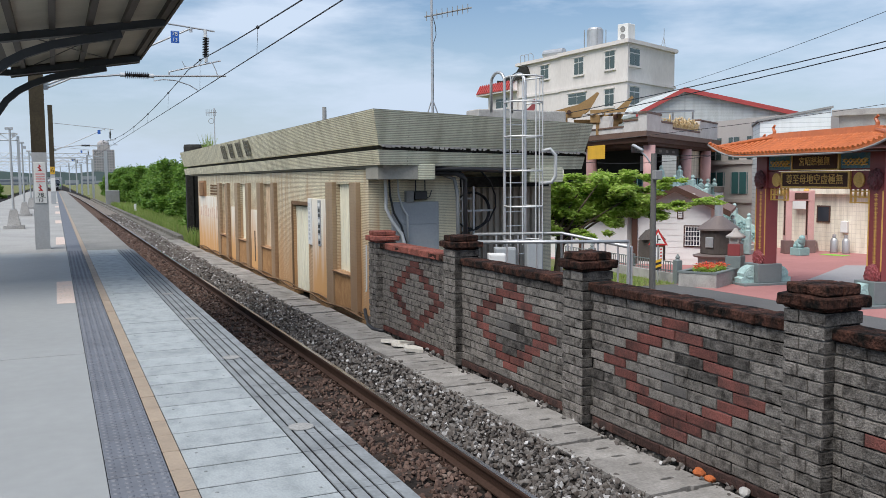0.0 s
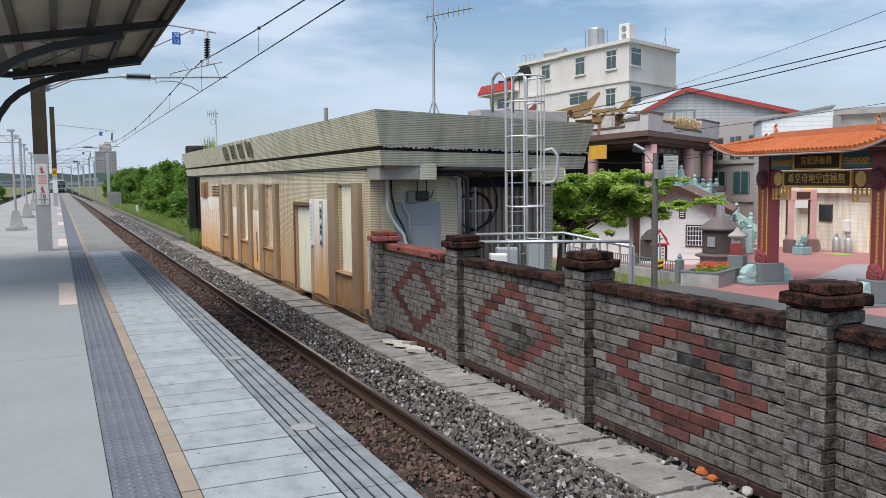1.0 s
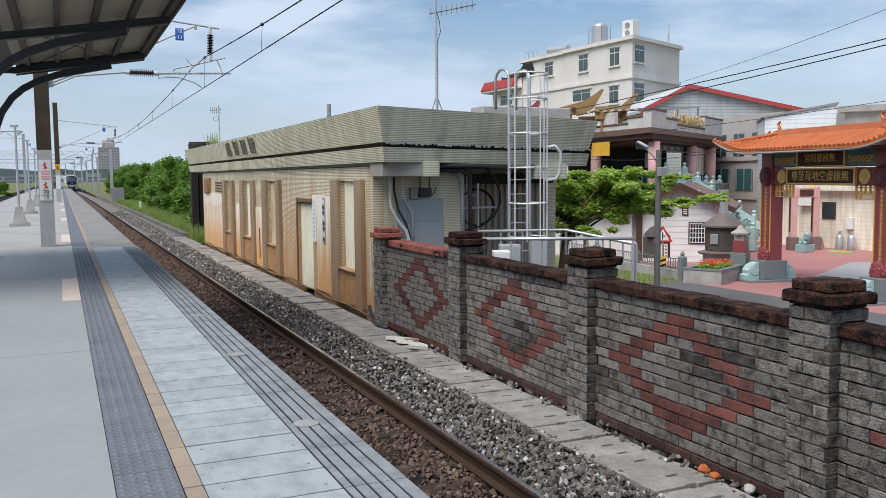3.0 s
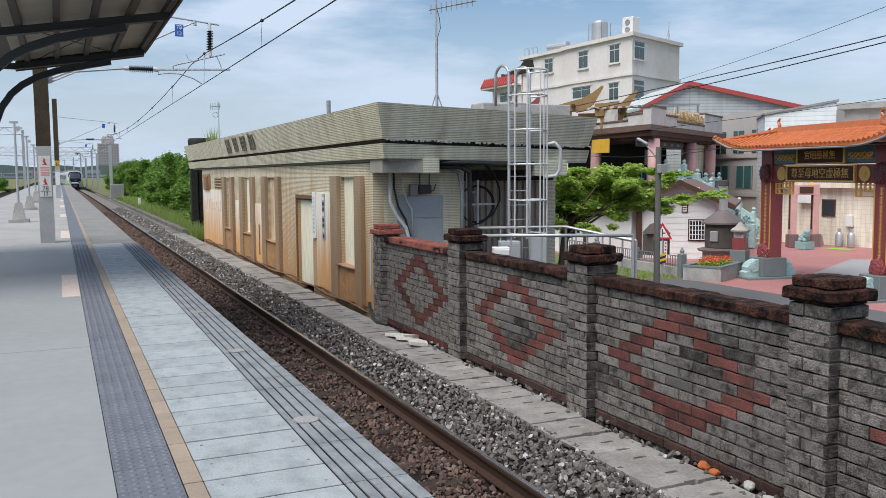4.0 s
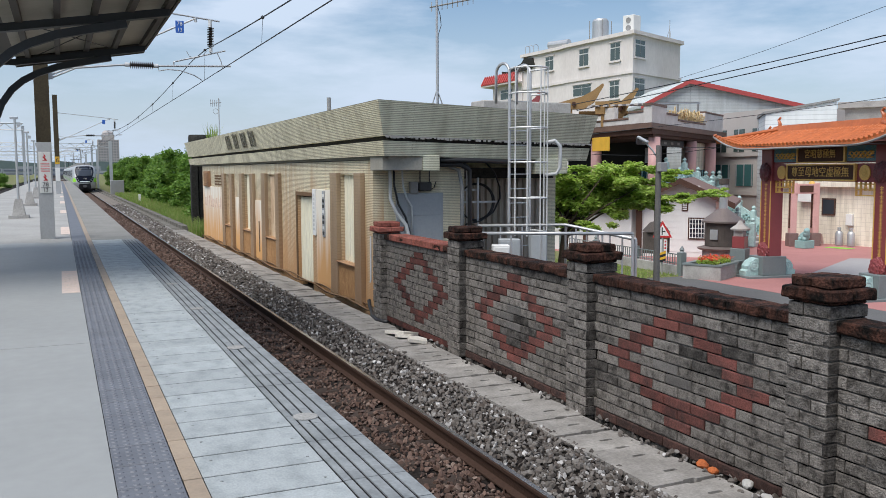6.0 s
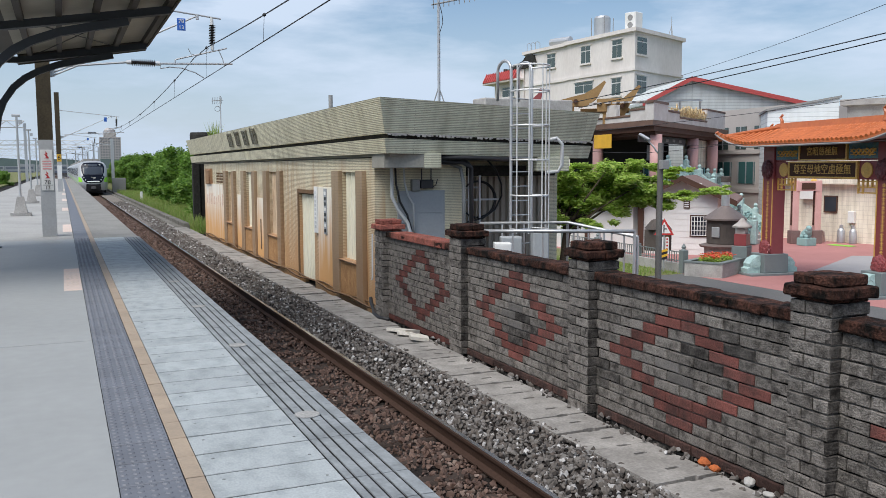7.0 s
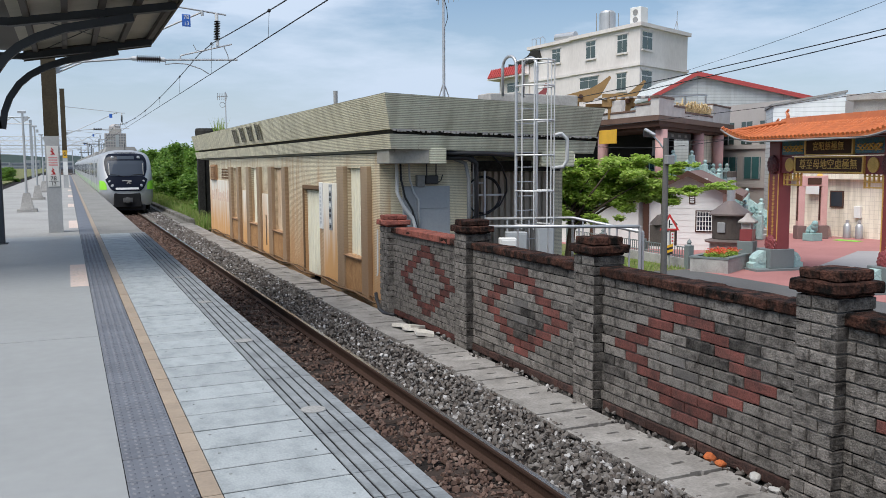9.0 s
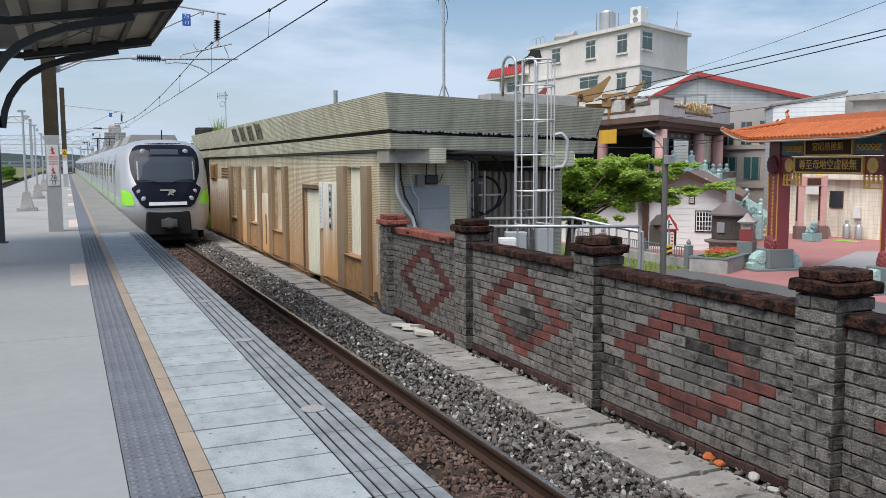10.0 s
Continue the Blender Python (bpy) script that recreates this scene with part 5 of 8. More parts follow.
me_door = side_sheet("door", 0.62, 1.12, 3.02, 0.008, "train_door")
me_dwin = side_sheet("door_window", 0.2, 1.9, 2.8, 0.014, "train_glass")
me_win = side_sheet("window", 0.85, 1.92, 2.78, 0.012, "train_glass")
me_band = side_sheet("green_band", 1.0, 1.12, 1.50, 0.006, "green_soft")
me_step = mesh_of("door_step_lamp", chamfer_box(bmesh.new(), -0.02, -0.09, 1.0, 0.02, 0.09, 1.13, 0.01), "train_white")
for c in range(8):
    y0 = c * (CAR + 0.5)
    bm = bmesh.new()
    car_shell(bm, CAR, c == 0)
    car = part("car_body", bm, "silver", train, "silver car body", smooth=False)
    me = car.data
    me.polygons.foreach_set("use_smooth", [True] * len(me.polygons))
    car.location.y = y0
    ed = car.modifiers.new("edges", "EDGE_SPLIT")
    ed.split_angle = radians(38)
    for s in (-1, 1):
        for ya, yb in ((1.4 if c == 0 else 0.1, 3.95), (5.25, 9.75), (11.05, 15.55), (16.85, CAR - 0.1)):
            gb_ = piece("green_band", me_band, car, (s * 1.425, (ya + yb) / 2, 0), (1, (yb - ya) / 2, 1))
            gb_.rotation_euler.z = 0 if s > 0 else math.pi
        for yd in (4.6, 10.4, 16.2):
            d = piece("door", me_door, car, (s * 1.425, yd, 0), None, 0 if s > 0 else math.pi)
            for q in (-0.3, 0.3):
                piece("door_window", me_dwin, d, (0, q, 0))
            piece("door_step_lamp", me_step, car, (s * 1.425, yd, 0))
        for yw in ((2.6, 7.5, 13.3, 18.4) if c else (7.5, 13.3, 18.4)):
            piece("window", me_win, car, (s * 1.425, yw, 0), None, 0 if s > 0 else math.pi)
        bm = bmesh.new()
        box(bm, s * 1.18 - 0.05, 0.9, 0.12, s * 1.18 + 0.05, CAR - 0.2, 0.44)
        part("underframe", bm, "train_dark", car)
    for ya, yb in ((4.5, 8.5), (11.5, 15.5)):
        bm = prism(bmesh.new(), [(-0.95, ya, 3.40), (0.95, ya, 3.40), (0.78, ya, 3.74), (-0.78, ya, 3.74)], (0, yb - ya, 0))
        part("roof_unit", bm, "train_grey", car, "grey roof equipment")
    if c:
        part("gangway", box(bmesh.new(), -1.1, -0.5, 0.5, 1.1, 0.0, 3.2), "train_dark", car)
    if c in (2, 5):
        bm = bmesh.new()
        tube(bm, [(-0.5, 9.0, 3.6), (-0.5, 10.2, 4.2), (-0.5, 9.2, 4.85)], 0.04, 6)
        tube(bm, [(0.5, 9.0, 3.6), (0.5, 10.2, 4.2), (0.5, 9.2, 4.85)], 0.04, 6)
        tube(bm, [(-0.9, 9.2, 4.85), (0.9, 9.2, 4.85)], 0.04, 6)
        part("pantograph", bm, "train_dark", car)
    if c == 0:
        head = car
# the face
bm = bmesh.new()
prof = [(1.98, 0.94), (2.1, 1.0), (2.4, 1.1), (2.8, 1.12), (3.0, 1.08), (3.2, 0.97), (3.3, 0.82), (3.36, 0.55)]
front_patch(bm, 1.98, 3.36, lambda z: -table(prof, z), lambda z: table(prof, z))
mask = part("windscreen_surround", bm, "train_black", head, "black windscreen surround", smooth=True)
bm = bmesh.new()
prof2 = [(1.22, 0.70), (1.34, 0.86), (1.6, 1.0), (1.86, 1.12), (1.97, 0.95), (1.99, 0.94)]
front_patch(bm, 1.22, 1.99, lambda z: -table(prof2, z), lambda z: table(prof2, z), lift=0.03)
part("lower_mask", bm, "train_black", head, "black lower mask", smooth=True)
bm = bmesh.new()
prof3 = [(2.06, 0.84), (2.4, 0.96), (2.75, 0.99), (2.9, 0.92)]
front_patch(bm, 2.06, 2.9, lambda z: -table(prof3, z), lambda z: table(prof3, z), lift=0.022)
part("windscreen", bm, "windscreen", head, "grey tinted windscreen", smooth=True)
bm = front_patch(bmesh.new(), 2.97, 3.15, lambda z: -0.45, lambda z: 0.45, 3, 8, 0.022)
part("destination_display", bm, "windscreen", head, "dark destination display", smooth=True)
for s in (-1, 1):
    for x, z, r, lab in ((0.68, 3.06, 0.10, "upper lamp"), (0.88, 1.74, 0.085, "headlight"), (0.74, 1.50, 0.10, "headlight")):
        bm = bmesh.new()
        bmesh.ops.create_uvsphere(bm, u_segments=14, v_segments=8, radius=r, matrix=Matrix.Translation((s * x, nose_y(x, z) - 0.0, z)) @ Matrix.Diagonal((1, 0.45, 1, 1)))
        part("headlight", bm, "lamp_lens", head, lab, smooth=True)
    inner = [(1.30, 1.06), (1.42, 1.05), (1.60, 1.07), (1.74, 1.16), (1.80, 1.30)]
    bm = front_patch(bmesh.new(), 1.30, 1.80, (lambda z: -1.415) if s < 0 else (lambda z: table(inner, z)), (lambda z: -table(inner, z)) if s < 0 else (lambda z: 1.415), 8, 14, 0.01)
    part("green_corner", bm, "green", head, "lime green corner panel", smooth=True)
    # grey strip at each windscreen edge paints a light reflection
    bm = front_patch(bmesh.new(), 2.12, 2.75, (lambda z: -0.91) if s < 0 else (lambda z: 0.87), (lambda z: -0.87) if s < 0 else (lambda z: 0.91), 6, 2, 0.027)
    part("pillar_strip", bm, "train_grey", head, "grey strip painted as a reflection on the windscreen", smooth=True)
bm = front_patch(bmesh.new(), 1.30, 1.41, lambda z: -0.60, lambda z: 0.60, 2, 12, 0.042)
part("bumper_strip", bm, "train_white", head, "white bumper strip", smooth=True)
bm = bmesh.new()
prism(bm, [(-0.30, 0, 0), (0.05, 0, 0), (0.02, 0, -0.05), (-0.28, 0, -0.05)], (0, 0.01, 0))
prism(bm, [(0.02, 0, -0.05), (0.09, 0, -0.05), (0.0, 0, -0.20), (-0.07, 0, -0.20)], (0, 0.01, 0))
prism(bm, [(0.0, 0, 0.0), (0.14, 0, 0.0), (0.22, 0, -0.05), (0.14, 0, -0.12), (0.05, 0, -0.12), (0.16, 0, -0.2), (0.08, 0, -0.2), (-0.02, 0, -0.1)], (0, 0.01, 0))
ob = part("emblem", bm, "train_grey", head, "plain grey emblem shape")
ob.location = (0.05, nose_y(0, 1.75) - 0.075, 1.82)
ob.rotation_euler = (radians(-14), 0, 0)
bm = bmesh.new()
for s in (-1, 1):
    tube(bm, [(s * 0.05, nose_y(0.05, 2.0) - 0.05, 2.0), (s * 0.5 - 0.1, nose_y(0.45, 2.08) - 0.05, 2.12), (s * 0.85, nose_y(0.85, 2.14) - 0.05, 2.13)], 0.012, 5)
part("wiper", bm, "train_dark", head)
bm = bmesh.new()
chamfer_box(bm, -0.74, 0.01, 0.30, 0.74, 0.5, 1.10, 0.05)
for v in bm.verts:
    if v.co.z > 0.9:
        v.co.x *= 0.94
part("coupler_recess", bm, "train_dark", head, "black coupler opening")
bm = bmesh.new()
tube(bm, [(0, -0.28, 0.72), (0, 0.2, 0.72)], 0.17, 14)
tube(bm, [(0, -0.34, 0.72), (0, -0.28, 0.72)], 0.11, 14)
box(bm, -0.24, -0.22, 0.60, 0.24, -0.05, 0.84)
part("coupler", bm, "coupler_steel", head, "grey coupler head")
bm = bmesh.new()
chamfer_box(bm, -0.95, 0.16, 0.12, 0.95, 0.6, 0.45, 0.03)
part("snow_plough", bm, "train_dark", head, "black pilot plate")
part("aerial", tube(bmesh.new(), [(0.1, 2.4, 3.45), (0.1, 2.4, 3.85)], 0.02, 5), "train_dark", head)

# ---- on and beside the station building ----
bm = bmesh.new()
chamfer_box(bm, 5.96, BY0 - 0.05, -0.95, 6.96, BY0 - 0.004, 1.06, 0.008)
door2 = part("service_door", bm, "grey_panel", station, "grey steel service door")
for z0, z1 in ((-0.9, 0.60), (0.62, 1.03)):
    bm = bmesh.new()
    chamfer_box(bm, 6.19, BY0 - 0.062, z0, 6.90, BY0 - 0.052, z1, 0.004)
    part("door_panel", bm, "grey_panel", door2)
M["cream_shaded"] = mat("shaded_cream_steel_sheet", (0.36, 0.31, 0.25), 0.6, dark=(0.25, 0.21, 0.165), var=0.7, scale=1.4, grain=0.08, bump=0.03, stretch=(1, 1, 0.3))
# corrugated cream sheet closing the recess, its shade painted in as tan
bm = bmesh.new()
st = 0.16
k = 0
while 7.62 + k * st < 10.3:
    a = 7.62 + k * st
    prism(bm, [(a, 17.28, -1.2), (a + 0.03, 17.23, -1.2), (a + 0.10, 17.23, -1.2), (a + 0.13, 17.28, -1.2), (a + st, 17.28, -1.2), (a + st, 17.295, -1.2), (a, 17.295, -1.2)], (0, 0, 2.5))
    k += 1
part("recess_cladding", bm, "cream_shaded", station, "cream corrugated cladding with its shade painted in as tan")
# beam coloured near-black so the colour carries the shade under the soffit
bm = bmesh.new()
box(bm, 7.5, 16.9, 1.32, 10.3, 17.2, 1.55)
part("lintel_beam", bm, "tar", station, "beam over the recess painted near-black as under-soffit shade")

# cable conduits on the end wall
for pts, r, m_, lab in (
        ([(5.78, 15.5, 1.75), (5.80, 15.5, 1.35), (5.80, 15.5, 0.95), (5.92, 15.48, 0.68), (6.10, 15.45, 0.45), (6.16, 15.42, 0.2), (6.16, 15.4, -0.6)], 0.035, "pvc", "pale conduit pipe bent down the end wall"),
        ([(5.88, 15.54, 1.75), (5.90, 15.54, 1.2), (5.98, 15.54, 0.85), (6.12, 15.52, 0.6), (6.20, 15.5, 0.3), (6.2, 15.5, -0.5)], 0.022, "black", "black cable down the end wall"),
        ([(6.05, 15.54, 1.75), (6.08, 15.54, 1.2), (6.16, 15.54, 0.95), (6.26, 15.54, 0.80), (6.28, 15.54, 0.1)], 0.02, "pvc", "grey cable down the end wall"),
        ([(6.5, 15.5, 1.62), (7.0, 15.5, 1.6), (7.25, 15.48, 1.5), (7.30, 15.45, 1.2), (7.30, 15.42, -0.4)], 0.04, "mast", "grey conduit under the soffit"),
        # this cable bundle also stands in for the shade under the soffit
        ([(6.55, 15.15, 1.70), (7.5, 15.2, 1.69), (8.4, 15.4, 1.66)], 0.045, "black", "black cable bundle under the soffit"),
        ([(6.6, 15.25, 1.62), (7.2, 15.3, 1.61), (7.42, 15.35, 1.50), (7.45, 15.4, 1.1), (7.45, 15.4, -0.6)], 0.045, "black", "thick black conduit beside the recess"),
        ([(6.5, 15.4, 1.68), (7.3, 15.4, 1.67), (7.42, 15.4, 1.55), (7.44, 15.4, 1.25)], 0.035, "black", "black conduit under the soffit"),
        ([(7.7, 16.2, 1.68), (8.2, 16.2, 1.67), (8.42, 16.2, 1.45), (8.6, 16.3, 1.15), (8.66, 16.4, 0.9), (8.55, 16.5, 0.6), (8.25, 16.5, 0.42), (7.9, 16.5, 0.35), (7.6, 16.4, 0.05)], 0.02, "black", "loose black cable hanging in the recess")):
    solid("conduit", tube(bmesh.new(), pts, r, 8), m_, lab, "conduit", group="wall conduits", smooth=True)
reel = thing("cable_coil", "coil of black cable hung on a steel cross frame", "cable coil", pose(8.18, 16.55, 0.82))
bm = bmesh.new()
ring = [(0.42 * math.cos(a * math.pi / 12), 0.0, 0.40 * math.sin(a * math.pi / 12)) for a in range(25)]
tube(bm, ring, 0.018, 6)
tube(bm, [(x * 0.97, 0.04, z * 0.96) for x, y, z in ring], 0.018, 6)
part("coil", bm, "black", reel)
bm = bmesh.new()
box(bm, -0.48, -0.03, -0.02, 0.48, -0.005, 0.02)
box(bm, -0.02, -0.06, -0.52, 0.02, -0.032, 0.52)
box(bm, -0.24, 0.02, -0.8, -0.2, 0.05, 0.7)
box(bm, -0.5, 0.02, 0.24, 0.0, 0.05, 0.28)
part("cross_frame", bm, "galv", reel, "galvanised cross frame")
router = thing("antenna_box", "black equipment box with stub antennas on the end wall", "antenna", pose(6.55, BY0 - 0.08, 1.1))
part("case", chamfer_box(bmesh.new(), -0.13, -0.06, 0.0, 0.13, 0.06, 0.17, 0.015), "black", router)
for x in (-0.1, 0.1):
    part("stub_antenna", tube(bmesh.new(), [(x, 0, 0.17), (x, 0, 0.42)], 0.012, 6), "black", router)
part("stub_antenna", tube(bmesh.new(), [(0.13, 0, 0.03), (0.2, 0, 0.06), (0.24, 0, 0.18)], 0.01, 6), "black", router)
bm = chamfer_box(bmesh.new(), 6.24, BY0 - 0.12, 1.05, 6.40, BY0 - 0.004, 1.28, 0.01)
solid("junction_box", bm, "mast", "small grey junction box on the end wall", "junction box")
# cables along the building foot
for dx, dz, r in ((0.0, 0.0, 0.02), (0.05, 0.03, 0.015)):
    pts = [(BX - 0.12 + dx + 0.02 * math.sin(y * 1.7), y, -1.18 + dz + 0.03 * math.sin(y * 2.3 + dx * 40)) for y in [15.3 + 0.55 * q for q in range(40)]]
    solid("ground_cable", tube(bmesh.new(), pts, r, 6), "brown_frame", "dusty brown cable lying along the building foot", "cable", group="ground cables", smooth=True)
solid("ground_cable", tube(bmesh.new(), [(5.38, 15.6, -1.0), (5.36, 15.5, -1.1), (5.30, 15.2, -1.17), (5.2, 14.9, -1.18), (5.12, 14.4, -1.18), (5.2, 14.1, -1.17)], 0.035, 8), "black", "thick black cable at the building corner", "cable", smooth=True)
solid("hanging_cable", tube(bmesh.new(), [(5.17, 14.86, 0.30), (5.16, 14.84, -0.1), (5.15, 14.82, -0.5), (5.14, 14.83, -0.55)], 0.015, 6), "pvc", "thin pale cable hanging on the pillar", "cable")
# rainwater pipe at the ladder end
solid("downpipe", tube(bmesh.new(), [(9.15, 15.3, 2.06), (9.3, 15.22, 2.10), (9.42, 15.2, 1.98), (9.42, 15.2, 1.55), (9.36, 15.25, 1.42), (9.15, 15.35, 1.40)], 0.038, 10), "pvc", "pale bent rainwater pipe on the fascia", "pipe", smooth=True)

# caged ladder: eye-side position in front of the fascia
ladder = thing("caged_ladder", "galvanised caged ladder up to the flat roof", "ladder", pose(8.15, 14.68, -1.3, 0, 0, 8))
LH = 4.10
for x in (-0.22, 0.28):
    bm = bmesh.new()
    top = [(x, 0, LH - 0.0)]
    arch = [(x, 0, 0.0), (x, 0, 2.0), (x, 0, LH + 0.55)]
    for a in range(1, 9):
        arch.append((x, 0.22 - 0.22 * math.cos(a * math.pi / 8), LH + 0.55 + 0.20 * math.sin(a * math.pi / 8)))
    arch.append((x, 0.44, LH + 0.0))
    tube(bm, arch, 0.03, 10)
    part("stringer", bm, "galv", ladder, "galvanised stringer with hooped top", smooth=True)
for k in range(15):
    part("rung", tube(bmesh.new(), [(-0.22, 0, 0.2 + k * 0.28), (0.28, 0, 0.2 + k * 0.28)], 0.012, 6), "galv", ladder)
for z in (1.62, 2.27, 2.95, 3.6, 4.25, 4.72):
    bm = bmesh.new()
    pts = [(0.03 - 0.25 + 0.0, 0, z)] + [(0.03 + 0.34 * math.sin(a), -0.30 - 0.34 * math.cos(a) + 0.0, z) for a in [(-2.0 + 4.0 * q / 12) for q in range(13)]] + [(0.28, 0, z)]
    tube(bm, pts, 0.018, 6)
    part("cage_hoop", bm, "white_steel", ladder, "pale cage hoop")
for a in (-1.5, -0.75, 0.0, 0.75, 1.5):
    x, y = 0.03 + 0.35 * math.sin(a), -0.30 - 0.35 * math.cos(a)
    part("cage_bar", tube(bmesh.new(), [(x, y, 1.55), (x, y, 4.74)], 0.013, 6), "white_steel", ladder)

# steel railing between wall and building
M["chrome"] = mat("bright_stainless_tube", (0.55, 0.55, 0.55), 0.38, 0.6, grain=0.04, bump=0.0)


def railing(pts, label, step=0.55):
    t = thing("steel_railing", label, "railing", group="stainless railings")
    part("top_rail", tube(bmesh.new(), pts, 0.029, 10), "chrome", t, "polished top rail", smooth=True)
    for a, b in zip(pts, pts[1:]):
        a, b = Vector(a), Vector(b)
        n = max(1, round((b - a).length / step))
        for q in range(n + 1):
            p = a.lerp(b, q / n)
            part("baluster", tube(bmesh.new(), [(p.x, p.y, -1.3), (p.x, p.y, p.z)], 0.026 if q in (0, n) else 0.016, 8), "chrome", t)
    return t


railing([(6.25, 12.51, 0.47), (8.52, 11.49, 0.46)], "stainless steel railing behind the brick wall")
railing([(7.3, 14.7, 0.44), (8.85, 14.05, 0.45), (8.60, 11.52, 0.36)], "stainless steel railing at the passage", 0.45)
# cabinet boxes behind the railing
for x, y, z, w, h in ((7.2, 13.6, -1.3, 0.30, 1.46), (7.75, 14.3, -1.3, 0.4, 1.50), (8.15, 13.9, -1.3, 0.3, 1.62)):
    grey = x > 7.5
    t = thing("meter_cabinet", "grey steel meter cabinet behind the wall" if grey else "white steel meter cabinet behind the wall", "cabinet", pose(x, y, z, 0, 0, -20), group="meter cabinets")
    part("case", chamfer_box(bmesh.new(), -w / 2, -0.14, 0, w / 2, 0.14, h, 0.01), "grey_panel" if grey else "white", t)
    part("door_leaf", chamfer_box(bmesh.new(), -w / 2 + 0.02, -0.155, h - 0.6, w / 2 - 0.02, -0.142, h - 0.03, 0.004), "grey_panel" if grey else "white", t)
    if not grey:
        part("label_plate", box(bmesh.new(), -0.05, -0.16, h - 0.2, 0.0, -0.156, h - 0.14), "blue_paint", t)

# roof aerials
ant = thing("television_aerial", "tall lattice-footed television aerial on the flat roof", "antenna", pose(7.45, 17.0, 2.67))
part("pole", tube(bmesh.new(), [(0, 0, 0), (0, 0, 3.0)], 0.028, 8), "galv", ant)
bm = bmesh.new()
for a in range(3):
    c, s = 0.22 * math.cos(a * 2.1), 0.22 * math.sin(a * 2.1)
    tube(bm, [(c, s, 0), (0.02 * c, 0.02 * s, 0.55)], 0.014, 5)
part("tripod", bm, "galv", ant)
boom = part("boom", tube(bmesh.new(), [(-0.14, 0.06, 2.27), (0.78, -0.35, 2.46)], 0.017, 6), "mast", ant, "grey aerial boom")
for q in range(9):
    x, y = -0.1 + 0.1 * q, 0.04 - 0.045 * q
    part("element", tube(bmesh.new(), [(x, y, 2.18 + 0.02 * q), (x, y, 2.38 + 0.02 * q)], 0.009, 4), "mast", boom)
    part("element", tube(bmesh.new(), [(x + 0.04, y + 0.10, 2.28 + 0.02 * q), (x - 0.04, y - 0.10, 2.28 + 0.02 * q)], 0.009, 4), "mast", boom)
part("feeder", tube(bmesh.new(), [(0.02, 0, 2.3), (0.08, 0, 2.1), (0.1, 0, 1.9), (0.03, 0, 1.7), (0.03, 0, 0.2)], 0.008, 5), "black", ant)
ant2 = thing("television_aerial", "thin television aerial at the far roof end", "antenna", pose(5.71, 34.0, 2.67))
part("pole", tube(bmesh.new(), [(0, 0, 0), (0, 0, 1.62)], 0.022, 6), "galv", ant2)
boom = part("boom", tube(bmesh.new(), [(-0.32, 0, 1.42), (0.1, 0, 1.46)], 0.014, 4), "mast", ant2)
for q in range(6):
    part("element", tube(bmesh.new(), [(-0.3 + q * 0.07, 0, 1.3), (-0.3 + q * 0.07, 0, 1.56)], 0.009, 4), "mast", boom)
part("loop", tube(bmesh.new(), [(-0.12 + 0.1 * math.cos(a * 0.52), 0, 1.12 + 0.1 * math.sin(a * 0.52)) for a in range(13)], 0.009, 4), "mast", ant2)
t = thing("vent_pipe", "short dark vent pipe on the flat roof", "pipe", pose(6.54, 22.0, 2.67))
part("pipe", tube(bmesh.new(), [(0, 0, 0), (0, 0, 0.74)], 0.055, 10), "mast", t)
t = thing("roof_hatch", "low concrete upstand on the flat roof", "upstand", pose(9.3, 16.8, 2.67))
part("upstand", chamfer_box(bmesh.new(), -1.0, -0.3, 0, 1.2, 0.3, 0.32, 0.02), "concrete", t)
# dark posts at the far end of the building
for x, y in ((5.75, 41.5), (6.1, 41.6)):
    t = thing("dark_post", "blackened timber post at the far building end", "post", pose(x, y, -1.3), group="dark posts")
    part("post", chamfer_box(bmesh.new(), -0.16, -0.16, 0, 0.16, 0.16, 3.2, 0.02), "tar", t)
t = thing("roof_tank", "black plastic roof tank at the far roof edge", "tank", pose(5.75, 39.3, 2.67))
part("tank", lathe(bmesh.new(), [(0.5, 0), (0.52, 0.3), (0.48, 0.42)], 16), "tar", t)


# ---- plants ----
def leaf_cloud(name, clumps, per, size, material, parent=None, seed=1, tilt=0.9, shell=0.45):
    """Many small leaves about the given clumps (centre, radii)."""
    rg = np.random.default_rng(seed)
    vs = []
    for (c, r), n in clumps_with(clumps, per):
        d = rg.normal(size=(n, 3))
        d /= np.linalg.norm(d, axis=1)[:, None]
        rad = shell + (1 - shell) * rg.random((n, 1)) ** 0.6
        p = np.array(c) + d * rad * np.array(r) * (1 + 0.18 * rg.normal(size=(n, 1)))
        a = rg.random(n) * 2 * math.pi
        u = np.stack([np.cos(a), np.sin(a), tilt * rg.normal(size=n) * 0.5], 1)
        u /= np.linalg.norm(u, axis=1)[:, None]
        w = np.cross(u, rg.normal(size=(n, 3)) * tilt + np.array((0, 0, 1.0)))
        w /= np.linalg.norm(w, axis=1)[:, None] + 1e-9
        s = size * (0.6 + 0.8 * rg.random((n, 1)))
        vs.append(np.stack([p - u * s, p + w * s * 0.45, p + u * s, p - w * s * 0.45], 1))
    v = np.concatenate(vs)
    n = len(v)
    me = bpy.data.meshes.new(name)
    me.from_pydata(v.reshape(-1, 3).tolist(), [], (np.arange(n * 4).reshape(n, 4)).tolist())
    me.materials.append(M[material])
    ob = new(name, me)
    if parent:
        ob.parent = parent
    return ob


def clumps_with(clumps, per):
    vol = [r[0] * r[1] + r[0] * r[2] + r[1] * r[2] for c, r in clumps]
    mean = sum(vol) / len(vol)
    return [(cl, max(20, int(per * v / mean))) for cl, v in zip(clumps, vol)]


